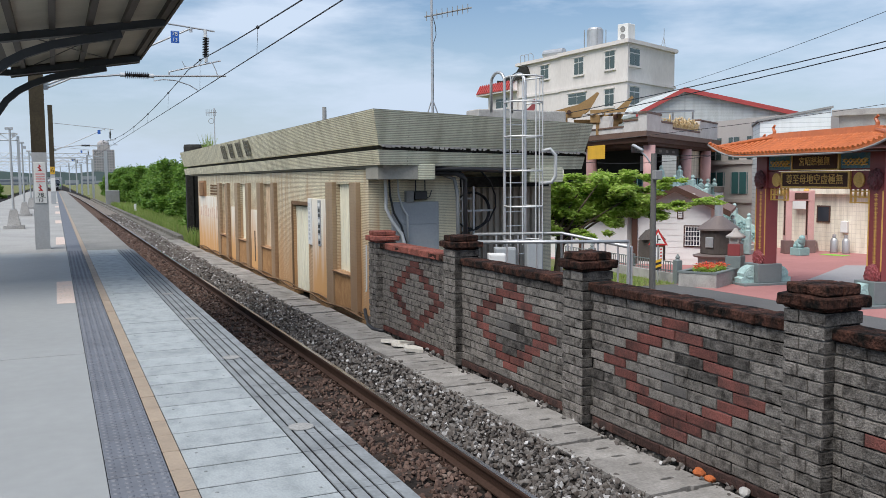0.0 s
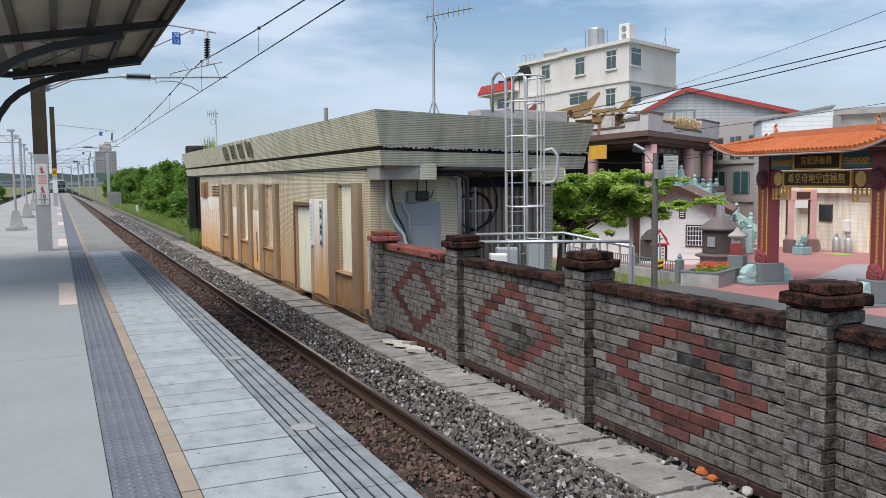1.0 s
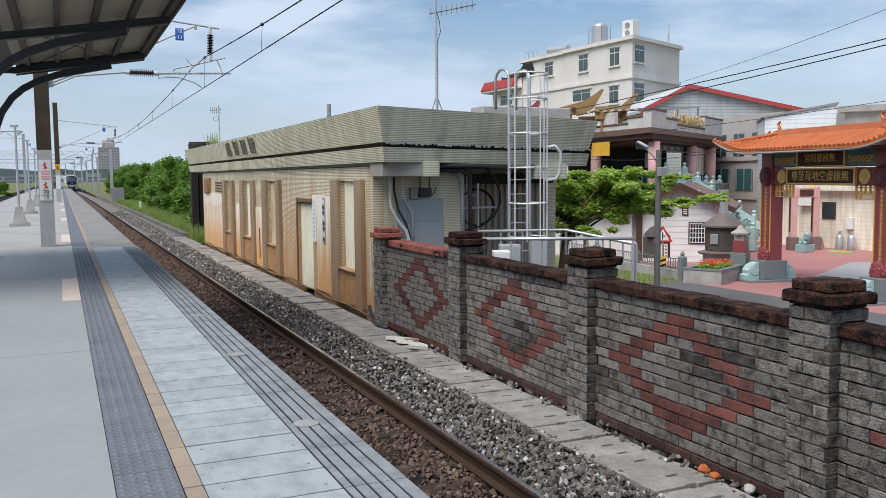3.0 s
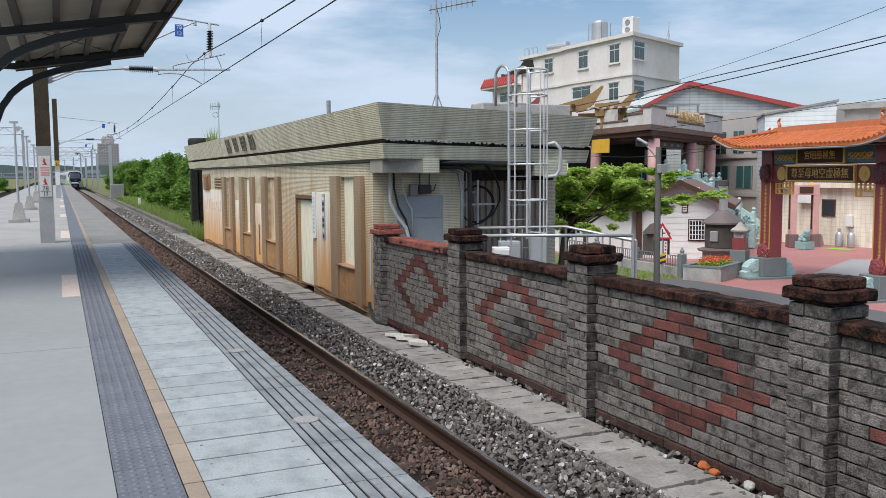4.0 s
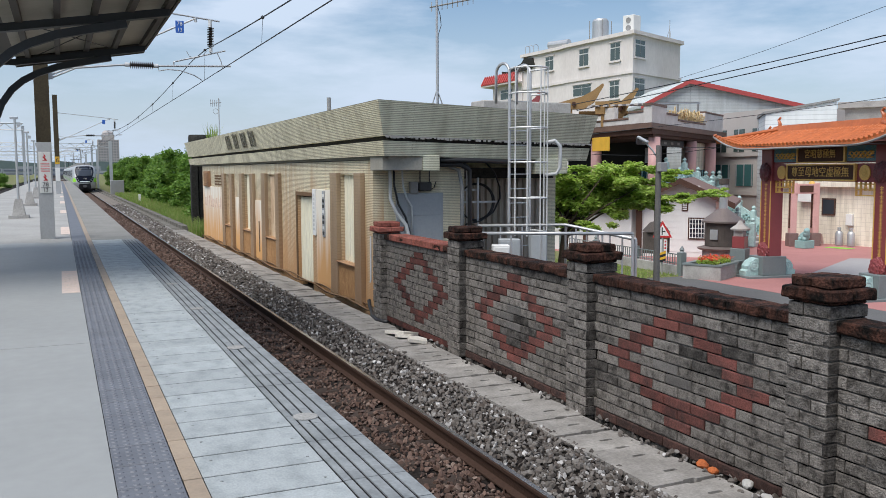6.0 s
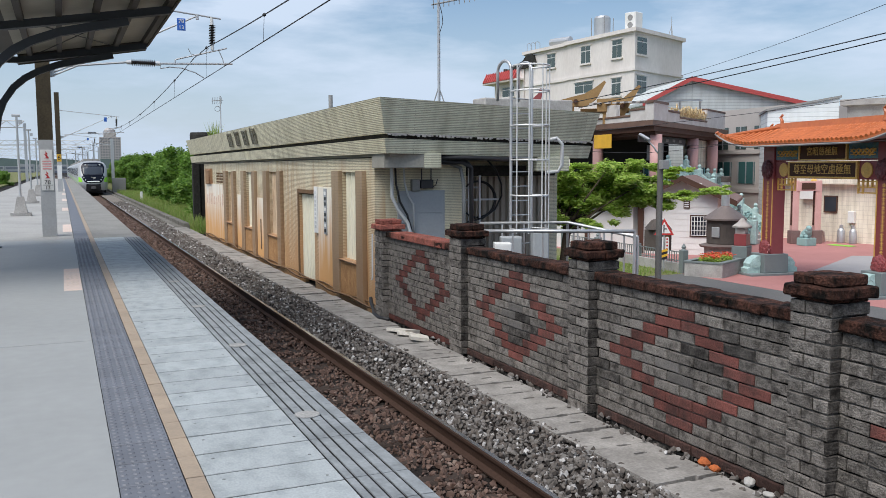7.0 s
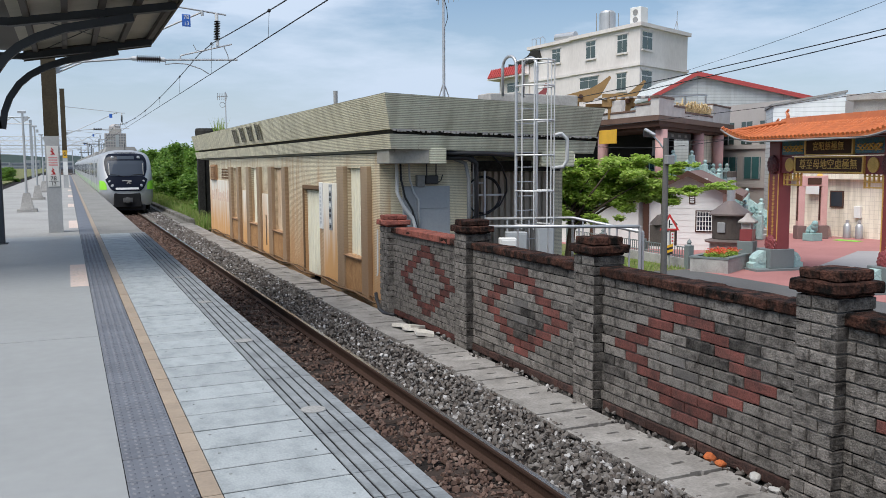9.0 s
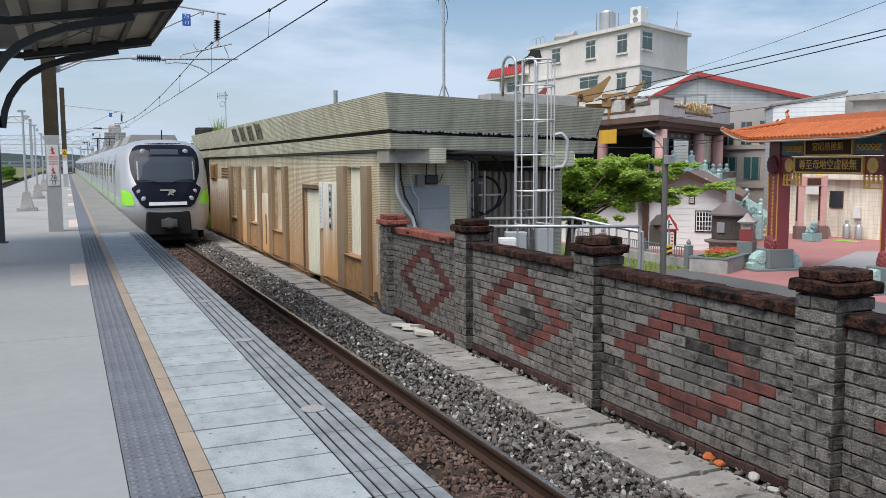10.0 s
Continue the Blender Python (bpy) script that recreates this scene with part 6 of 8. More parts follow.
M["leaf_bright"] = leaf_mat("bright_leaves", [(0.20, 0.34, 0.05), (0.42, 0.56, 0.10), (0.30, 0.46, 0.07), (0.60, 0.70, 0.22), (0.36, 0.52, 0.09)])
M["leaf_dark"] = leaf_mat("hedge_leaves", [(0.07, 0.16, 0.025), (0.16, 0.29, 0.045), (0.11, 0.22, 0.03), (0.24, 0.38, 0.07), (0.08, 0.18, 0.025)])
M["bark"] = mat("grey_brown_bark", (0.10, 0.075, 0.055), 0.9, dark=(0.05, 0.04, 0.03), scale=5.0, fine=30, grain=0.3, bump=0.5)

tree = thing("shade_tree", "spreading green shade tree with layered bright foliage", "tree", pose(13.0, 20.75, -2.3))
TR = Vector((0.913, -0.407, 0))
bm = bmesh.new()
tube(bm, [(0, 0, 0), (-0.03, 0.02, 1.2), (0.05, 0, 2.0), (0.0, 0.05, 2.5)], 0.14, 10, 0.09)
part("trunk", bm, "bark", tree, "grey-brown trunk", smooth=True)
rg = random.Random(5)
tiers = []
for s, z, rx, rz in ((-0.35, 2.75, 0.7, 0.35), (-0.3, 3.15, 0.7, 0.35), (0.0, 2.6, 0.8, 0.35), (0.7, 2.75, 0.9, 0.4), (1.4, 3.0, 0.9, 0.35), (0.6, 3.1, 0.9, 0.4), (1.9, 3.4, 0.8, 0.3), (2.3, 2.85, 0.7, 0.25), (0.2, 3.0, 0.9, 0.4), (0.55, 3.45, 0.9, 0.38), (1.2, 3.2, 0.9, 0.42), (1.0, 3.75, 0.8, 0.32), (1.7, 3.65, 0.7, 0.28), (2.0, 3.15, 0.8, 0.3), (2.6, 3.55, 0.6, 0.16), (1.5, 2.75, 0.75, 0.3), (3.0, 3.1, 0.5, 0.12), (3.5, 3.2, 0.45, 0.10), (2.5, 2.9, 0.6, 0.2), (0.1, 2.35, 0.55, 0.3), (-0.6, 2.3, 0.45, 0.3), (2.1, 3.95, 0.45, 0.16), (2.9, 3.75, 0.4, 0.12), (0.9, 2.3, 0.5, 0.2), (0.3, 3.8, 0.5, 0.2), (-0.9, 3.3, 0.4, 0.25), (4.1, 3.22, 0.4, 0.07), (4.5, 3.3, 0.3, 0.06), (-0.2, 3.75, 0.5, 0.2), (3.2, 3.85, 0.4, 0.08)):
    c = TR * s + Vector((0.407, 0.913, 0)) * rg.uniform(-0.7, 0.7)
    tiers.append(((c.x, c.y, z - 0.1), (rx, rx, rz)))
for c, r in tiers[:14]:
    base = Vector((0, 0.03, 2.05 + rg.uniform(-0.3, 0.3)))
    cc = Vector(c)
    mid = base.lerp(cc, 0.5) + Vector((0, 0, 0.1))
    part("limb", tube(bmesh.new(), [base, mid, cc], 0.05, 6, 0.012), "bark", tree, smooth=True)
fine = []
for c, r in tiers:
    for q in range(9):
        a, d = rg.uniform(0, 6.28), rg.uniform(0.3, 1.0)
        fine.append(((c[0] + r[0] * d * math.cos(a), c[1] + r[1] * d * math.sin(a), c[2] + rg.uniform(-0.6, 0.8) * r[2]), (r[0] * 0.32, r[0] * 0.32, r[2] * 0.42)))
leaf_cloud("crown", fine, 300, 0.06, "leaf_bright", tree, 11, 0.6, 0.1)

# trees along the line behind the building
protos = []
for v in range(3):
    t = thing("roadside_tree", "dense dark green tree in the row beside the railway", "tree", pose(8 + v, 400 + 20 * v, -1.25), group="trees beside the railway")
    rg = random.Random(40 + v)
    part("trunk", tube(bmesh.new(), [(0, 0, 0), (0.1, 0, 1.2), (0.0, 0.1, 2.6)], 0.16, 8, 0.07), "bark", t)
    cl = []
    for q in range(26):
        a, z = rg.uniform(0, 6.28), rg.uniform(0.5, 3.6)
        d = rg.uniform(0.3, 1.9) * (1.0 if z < 2.6 else 0.75)
        cl.append(((d * math.cos(a), d * math.sin(a), z), (rg.uniform(0.4, 0.8), rg.uniform(0.4, 0.8), rg.uniform(0.35, 0.7))))
    for q in range(5):
        c = cl[q][0]
        part("limb", tube(bmesh.new(), [(0, 0, 1.2), (c[0] * 0.5, c[1] * 0.5, (1.3 + c[2]) / 2), c], 0.05, 5, 0.015), "bark", t)
    leaf_cloud("crown", cl, 520, 0.12, "leaf_dark", t, 50 + v, 0.9, 0.35)
    protos.append(t)
rg = random.Random(9)
spots = []
y = 46.0
while y < 175:
    for x in (8.1, 10.8):
        spots.append((x + rg.uniform(-0.5, 0.5) + 0.012 * (y - 46), y + rg.uniform(-1, 1), rg.uniform(0.85, 1.12)))
    y += 3.3 if y < 90 else 4.6
for k, (x, y, s) in enumerate(spots):
    if k < 3:
        protos[k].matrix_basis = pose(x, y, -1.25, 0, 0, rg.uniform(0, 360)) @ Matrix.Diagonal((s, s, s * (0.93 if y < 56 else 1.14), 1))
    else:
        copy_thing(protos[k % 3], pose(x, y, -1.25, 0, 0, rg.uniform(0, 360)) @ Matrix.Diagonal((s, s, s * (0.93 if y < 56 else 1.14), 1)))
for k in range(14):
    copy_thing(protos[k % 3], pose(rg.uniform(-26, -14), 70 + k * 14 + rg.uniform(-4, 4), -2.6, 0, 0, rg.uniform(0, 360)))


for k in range(12):
    y = 170 + k * 14
    copy_thing(protos[k % 3], pose(-0.054 * y - rg.uniform(0.0, 2.5), y, -1.6, 0, 0, rg.uniform(0, 360)) @ Matrix.Diagonal((0.9, 0.9, rg.uniform(0.45, 0.8), 1)))


def grass_tufts(name, spots_, count, h, seed, label):
    rg = np.random.default_rng(seed)
    v, f = [], []
    for x0, x1, y0, y1, z in spots_:
        for q in range(count):
            x, y = rg.uniform(x0, x1), rg.uniform(y0, y1)
            a, hh = rg.uniform(0, 6.28), h * rg.uniform(0.4, 1.2)
            dx, dy = math.cos(a), math.sin(a)
            b = len(v)
            w = 0.012 + 0.0004 * max(0, y - 20)
            lean = rg.uniform(0, 0.6) * hh
            v += [(x - dy * w, y + dx * w, z), (x + dy * w, y - dx * w, z), (x + dx * lean, y + dy * lean, z + hh)]
            f.append((b, b + 1, b + 2))
    me = bpy.data.meshes.new(name)
    me.from_pydata(v, [], f)
    me.materials.append(M["leaf_grass"])
    return tagged(new(name, me), label, "grass", kind="stuff")


M["leaf_grass"] = leaf_mat("grass_blades", [(0.17, 0.29, 0.05), (0.28, 0.40, 0.09), (0.36, 0.37, 0.14), (0.21, 0.34, 0.06)])
grass_tufts("verge_grass", [(5.4, 7.6, 41.8, 60, -1.22), (5.4, 8.0, 60, 100, -1.22)], 9000, 0.5, 3, "long green grass on the verge by the line")
grass_tufts("dry_weeds", [(5.3, 6.3, 38.2, 41.3, -1.35)], 900, 0.7, 4, "dry straw-coloured weeds at the far building end")
grass_tufts("roof_weeds", [(5.7, 6.1, 36.6, 37.2, 2.66)], 90, 0.75, 6, "weeds growing on the roof edge")
grass_tufts("yard_grass", [(13.5, 20.1, 24.3, 31, -2.29)], 9000, 0.12, 5, "short grass behind the boundary wall")

# ---- temple court ----
bm = bmesh.new()
box(bm, 12.62, -30, -2.5, 20.0, 24.2, -2.285)
solid("road", bm, "asphalt", "grey asphalt street along the railway wall", kind="structure")
bm = bmesh.new()
box(bm, 20.004, -20, -2.5, 60, 24.2, -2.28)
box(bm, 21.2, 24.204, -2.5, 60, 46, -2.28)
solid("pavement_court", bm, "red_paving", "dusty red painted temple court", kind="structure")
bm = bmesh.new()
prism(bm, [(22.6, 21.6, -2.279), (30.5, 26.0, -2.279), (33.0, 24.2, -2.279), (23.2, 20.2, -2.279)], (0, 0, 0.006))
solid("pavement_band", bm, "grey_paving", "grey band across the red court", kind="structure")

M["maroon"] = mat("maroon_glazed_facing", (0.25, 0.058, 0.06), 0.4, dark=(0.20, 0.036, 0.04), scale=2.0, grain=0.08, bump=0.02)
M["maroon_dark"] = mat("dark_maroon_carving", (0.15, 0.035, 0.04), 0.5, dark=(0.06, 0.018, 0.02), var=1.0, scale=14.0, fine=40, grain=0.4, bump=0.6)
M["gold"] = mat("gold_paint", (0.72, 0.46, 0.12), 0.4, 0.1, dark=(0.52, 0.30, 0.07), scale=8.0, grain=0.15, bump=0.05)
M["orange_tile"] = mat("glazed_orange_tile", (0.50, 0.145, 0.045), 0.35, dark=(0.34, 0.09, 0.03), var=0.8, scale=5.0, fine=20, grain=0.15, bump=0.05, rand=0.1)
M["blue_relief"] = mat("blue_painted_relief", (0.05, 0.19, 0.33), 0.6, dark=(0.16, 0.20, 0.10), var=0.9, scale=9.0, fine=30, grain=0.4, bump=0.6)
M["grey_granite"] = mat("grey_green_granite", (0.17, 0.20, 0.20), 0.55, dark=(0.12, 0.145, 0.145), scale=3.0, fine=60, grain=0.15, bump=0.05)
M["aqua"] = mat("pale_aqua_stone", (0.40, 0.55, 0.53), 0.6, dark=(0.24, 0.36, 0.35), var=0.8, scale=6.0, fine=30, grain=0.2, bump=0.2)
M["aqua_dark"] = mat("deep_aqua_stone", (0.25, 0.40, 0.39), 0.6, grain=0.2)
M["green_mat"] = mat("bright_green_matting", (0.25, 0.55, 0.08), 0.9, grain=0.1)
M["dark_pink"] = mat("brown_pink_granite", (0.20, 0.13, 0.12), 0.6, scale=3.0, grain=0.12)
M["pink"] = mat("pink_column_paint", (0.62, 0.37, 0.34), 0.6, dark=(0.46, 0.25, 0.23), scale=1.5, grain=0.06, bump=0.03)
M["dark_brown"] = mat("dark_brown_paint", (0.085, 0.045, 0.032), 0.7, dark=(0.055, 0.03, 0.024), scale=2.0, grain=0.1)
M["ochre_wood"] = mat("ochre_painted_timber", (0.30, 0.19, 0.085), 0.7, dark=(0.2, 0.125, 0.06), scale=2.0, grain=0.12)
M["beige_stone"] = mat("beige_stone_facing", (0.44, 0.41, 0.385), 0.7, dark=(0.37, 0.335, 0.31), scale=1.0, grain=0.06)

M["window_glass"] = glass_mat("grey_green_glass", (0.05, 0.075, 0.07), 0.08)
GATE = facing(22.68, 23.1, 10, -2.3)
gate = thing("temple_gateway", "maroon temple gateway with orange glazed tile roof", "gateway", GATE)
for yc in (-0.21, -5.72):
    bm = bmesh.new()
    chamfer_box(bm, -0.02, yc - 0.30, 0.72, 0.46, yc + 0.30, 4.5, 0.01)
    post = part("post", bm, "maroon", gate, "maroon square post with gilt couplet")
    bm = bmesh.new()
    for dy in (-0.29, 0.25):
        box(bm, -0.035, yc + dy, 1.05, -0.02, yc + dy + 0.04, 3.38)
    part("gilt_border", bm, "gold", post)
    for k in range(16):
        bm = bmesh.new()
        z = 3.25 - k * 0.13
        box(bm, -0.03, yc - 0.07, z, -0.02, yc + 0.07, z + 0.025)
        box(bm, -0.03, yc - 0.015, z - 0.045, -0.02, yc + 0.015, z + 0.06)
        box(bm, -0.03, yc - 0.055, z - 0.05, -0.02, yc + 0.055, z - 0.03)
        part("gilt_stroke", bm, "gold", post)
    bm = bmesh.new()
    bmesh.ops.create_icosphere(bm, subdivisions=4, radius=1.0)
    for v in bm.verts:
        d = 1 + 0.22 * noise.noise(v.co * 3.6 + Vector((yc, 2, 1))) + 0.14 * noise.noise(v.co * 8 + Vector((yc, 5, 3)))
        v.co = Vector((-0.07 + v.co.x * 0.13 * d, yc + v.co.y * 0.29 * d, 0.92 + v.co.z * 0.30 * d))
    part("carved_foot", bm, "maroon", post, "carved maroon rosette")
    bm = bmesh.new()
    bmesh.ops.create_icosphere(bm, subdivisions=4, radius=1.0)
    for v in bm.verts:
        d = 1 + 0.22 * noise.noise(v.co * 3.6 + Vector((yc, 2, 1))) + 0.14 * noise.noise(v.co * 8 + Vector((yc, 5, 3)))
        v.co = Vector((-0.07 + v.co.x * 0.13 * d, yc + v.co.y * 0.27 * d, 3.70 + v.co.z * 0.30 * d))
    part("carved_bracket", bm, "maroon_dark", post, "dark maroon carved bracket")
    bm = bmesh.new()
    chamfer_box(bm, -0.35, yc - 0.42, 0.10, 0.60, yc + 0.42, 0.76, 0.015)
    chamfer_box(bm, -0.95, yc - 0.55, 0.0, 1.2, yc + 0.55, 0.10, 0.015)
    plinth = part("plinth", bm, "grey_granite", gate, "grey granite plinth")
    for sx, x0 in ((-1, -0.36), (1, 0.61)):
        bm = bmesh.new()
        prism(bm, [(x0, yc - 0.2, 0.10), (x0 + sx * 0.50, yc - 0.2, 0.10), (x0 + sx * 0.52, yc - 0.2, 0.25), (x0 + sx * 0.40, yc - 0.2, 0.30), (x0 + sx * 0.42, yc - 0.2, 0.42), (x0 + sx * 0.30, yc - 0.2, 0.58), (x0 + sx * 0.12, yc - 0.2, 0.68), (x0, yc - 0.2, 0.70)], (0, 0.4, 0))
        for q in range(2):
            lathe_m = Matrix.Translation((x0 + sx * 0.17, yc - 0.2 if q else yc + 0.2, 0.42)) @ Euler((radians(90), 0, 0)).to_matrix().to_4x4()
            b2 = lathe(bmesh.new(), [(0.17, -0.025), (0.17, 0.025), (0.12, 0.03), (0.10, 0.015), (0.05, 0.03)], 16)
            add(bm, b2, lathe_m)
        part("drum_stone", bm, "aqua", plinth, "pale aqua drum stone")
# beams and boards


def gz(z):
    """Height of the beams above the court."""
    return z + 0.43 if z < 2.98 else 3.41 + (z - 2.98) * 0.875 if z < 3.63 else 3.99 + (z - 3.64) * 0.593


def lift(bm):
    for v in bm.verts:
        v.co.z = gz(v.co.z)
    return bm


bm = chamfer_box(bmesh.new(), 0.05, -5.42, 2.98, 0.40, -0.51, 3.62, 0.01)
beam = part("lower_beam", lift(bm), "maroon", gate, "maroon beam with gilt name board")
bm = chamfer_box(bmesh.new(), 0.08, -5.42, 3.64, 0.38, -0.51, 4.5, 0.01)
part("upper_beam", lift(bm), "maroon", gate)
bm = bmesh.new()
chamfer_box(bm, -0.01, -4.53, 3.06, 0.05, -1.37, 3.56, 0.008)
board = part("name_board", lift(bm), "dark_brown", beam, "maroon name board with gilt characters")
bm = bmesh.new()
for y0, y1, z0, z1 in ((-4.60, -1.30, 3.0, 3.06), (-4.60, -1.30, 3.56, 3.62), (-4.60, -4.53, 3.06, 3.56), (-1.37, -1.30, 3.06, 3.56)):
    box(bm, -0.03, y0, z0, 0.05, y1, z1)
part("gilt_frame", lift(bm), "gold", board)
lettering("inscription", "尊至母地空虛極無", 0.345, Matrix.Translation((-0.02, -2.95, gz(3.30))) @ Euler((radians(90), 0, radians(-90))).to_matrix().to_4x4(), "gold", board, 0.006)
bm = bmesh.new()
chamfer_box(bm, 0.0, -4.05, 3.72, 0.07, -1.87, 4.50, 0.008)
b3_ = part("upper_board", lift(bm), "dark_brown", gate, "dark upper board with gilt characters")
bm = bmesh.new()
for y0, y1, z0, z1 in ((-4.12, -1.80, 3.66, 3.72), (-4.12, -1.80, 4.50, 4.56), (-4.12, -4.05, 3.72, 4.50), (-1.87, -1.80, 3.72, 4.50)):
    box(bm, -0.02, y0, z0, 0.07, y1, z1)
part("gilt_frame", lift(bm), "gold", b3_)
lettering("inscription", "宮昭慈極無", 0.30, Matrix.Translation((-0.012, -2.95, gz(4.11))) @ Euler((radians(90), 0, radians(-90))).to_matrix().to_4x4(), "gold", b3_, 0.005)
for y0, y1 in ((-1.78, -0.55), (-5.38, -4.14)):
    bm = bmesh.new()
    box(bm, 0.03, y0, 3.72, 0.08, y1, 4.5)
    pn = part("dragon_panel", lift(bm), "blue_relief", gate, "blue relief panel with a gilt dragon")
    for q in range(3):
        pts = [(0.02, y0 + 0.1 + (y1 - y0 - 0.2) * s / 9, 4.05 + 0.17 * math.sin(s * 1.3 + q * 2)) for s in range(10)]
        part("gilt_relief", lift(tube(bmesh.new(), pts, 0.045, 6, 0.02)), "gold", pn)
    m_ = Matrix.Translation((0.05, (-1.0 if y0 > -3 else -4.95), gz(3.30))) @ Euler((0, radians(90), 0)).to_matrix().to_4x4()
    part("round_medallion", add(bmesh.new(), lathe(bmesh.new(), [(0.23, -0.04), (0.23, 0.0), (0.19, -0.02), (0.12, 0.0), (0.10, -0.05)], 20), m_), "gold", beam, "round gilt medallion")
for y0, y1 in ((-1.45, -0.52), (-5.41, -4.45)):
    bm = bmesh.new()
    for q in range(6):
        yy = y0 + (y1 - y0) * q / 5
        box(bm, 0.14, yy - 0.02, 2.55 if q in (0, 1, 4, 5) else 2.72, 0.20, yy + 0.02, 2.98)
    for z in (2.58, 2.75, 2.92):
        box(bm, 0.13, y0, z - 0.02, 0.21, y1, z + 0.02)
    part("gilt_lattice", lift(bm), "gold", gate, "gilt corner lattice")

# tiled roof of the gateway: concave slopes, lifted ends
RY0, RY1, EY0, EY1, RX = -0.55, -5.4, 1.65, -7.6, 0.22


def roof_point(y, s, side):
    """A point of the slope: s = 0 at the ridge or hip, 1 at the eave."""
    over = max(0.0, (y - RY0) / (EY0 - RY0), (RY1 - y) / (RY1 - EY1))
    ridge_z = 5.07 - 0.28 * over
    lift = 0.50 * max(0, over) ** 2.0
    top_x, top_z = RX + side * 1.15 * over * 0.92, ridge_z
    low_x, low_z = RX + side * 1.22, 4.58 + lift
    f = s
    return (top_x + (low_x - top_x) * f, y, top_z + (low_z - top_z) * (1.35 * f - 0.35 * f * f) if top_z > low_z else top_z + (low_z - top_z) * f)


for side in (-1, 1):
    bm = bmesh.new()
    cols = [EY1 + (EY0 - EY1) * k / 46 for k in range(47)]
    grid = [[bm.verts.new(roof_point(y, s / 5, side)) for s in range(6)] for y in cols]
    gridb = [[bm.verts.new(Vector(roof_point(y, s / 5, side)) - Vector((0, 0, 0.07))) for s in range(6)] for y in cols]
    for i in range(46):
        for j in range(5):
            bm.faces.new((grid[i][j], grid[i + 1][j], grid[i + 1][j + 1], grid[i][j + 1]))
            bm.faces.new((gridb[i][j], gridb[i][j + 1], gridb[i + 1][j + 1], gridb[i + 1][j]))
        bm.faces.new((grid[i][5], grid[i + 1][5], gridb[i + 1][5], gridb[i][5]))
    part("roof_slope", bm, "orange_tile", gate, "orange tiled slope")
    for k in range(46):
        y = EY1 + (EY0 - EY1) * (k + 0.5) / 46
        pts = [Vector(roof_point(y, s / 6, side)) + Vector((0, 0, 0.02)) for s in range(7)]
        bm = bmesh.new()
        for a, b in zip(pts, pts[1:]):
            tube(bm, [a, b.lerp(a, -0.04)], 0.062, 7, 0.070)
        part("cover_tile", bm, "orange_tile", gate)
bm = bmesh.new()
ys_ = [RY1 - 0.3 + (RY0 - RY1 + 0.6) * k / 20 for k in range(21)]
rings = [[bm.verts.new((RX + dx, y, roof_point(y, 0, 1)[2] + dz)) for dx, dz in ((-0.09, 0.0), (0.09, 0.0), (0.06, 0.22), (-0.06, 0.22))] for y in ys_]
for a, b in zip(rings, rings[1:]):
    for k in range(4):
        bm.faces.new((a[k], a[(k + 1) % 4], b[(k + 1) % 4], b[k]))
bm.faces.new(rings[0])
bm.faces.new(rings[-1][::-1])
part("ridge", bm, "orange_tile", gate, "orange glazed ridge")
for side in (-1, 1):
    for e0, e1 in ((RY0, EY0), (RY1, EY1)):
        bm = bmesh.new()
        pts = []
        for k in range(9):
            y = e0 + (e1 - e0) * k / 8
            p = roof_point(y, 0.0, side)
            pts.append((p[0], p[1], p[2] + 0.09))
        pts.append((pts[-1][0] + side * 0.05, pts[-1][1] + (0.12 if e1 > e0 else -0.12), pts[-1][2] + 0.10))
        tube(bm, pts, 0.085, 8, 0.06)
        part("hip_ridge", bm, "orange_tile", gate, "upswept hip ridge")
        bm = bmesh.new()
        y = e0 + (e1 - e0) * (0.0 if side < 0 else 0.8)
        p = roof_point(y, 0.0, side)
        tube(bm, [(p[0], p[1], p[2] + 0.05), (p[0], p[1], p[2] + 0.30), (p[0], p[1] + 0.08, p[2] + 0.42), (p[0], p[1] - 0.02, p[2] + 0.5)], 0.07, 7, 0.04)
        part("ridge_finial", bm, "orange_tile", gate, "curled orange finial")
bm = bmesh.new()
for side in (-1, 1):
    pts = [Vector(roof_point(EY1 + (EY0 - EY1) * k / 30, 1.0, side)) - Vector((0, 0, 0.10)) for k in range(31)]
    tube(bm, pts, 0.035, 6)
part("eave_gutter", bm, "mast", gate, "grey eave gutter")
bm = bmesh.new()
chamfer_box(bm, -0.55, -6.6, 4.50, 1.0, 0.75, 4.58, 0.02)
part("eave_board", bm, "dark_brown", gate)

# ---- house with clapboard walls ----
M["clapboard"] = mat("pale_clapboard", (0.70, 0.70, 0.68), 0.7, dark=(0.58, 0.57, 0.53), scale=0.8, grain=0.05, bump=0.03)
M["brown_roof"] = mat("brown_metal_roof", (0.20, 0.135, 0.12), 0.7, dark=(0.14, 0.095, 0.085), scale=1.0, grain=0.1)
house = thing("clapboard_house", "low house with pale clapboard walls and brown roof", "house", facing(23.23, 30.88, 135, -2.3))
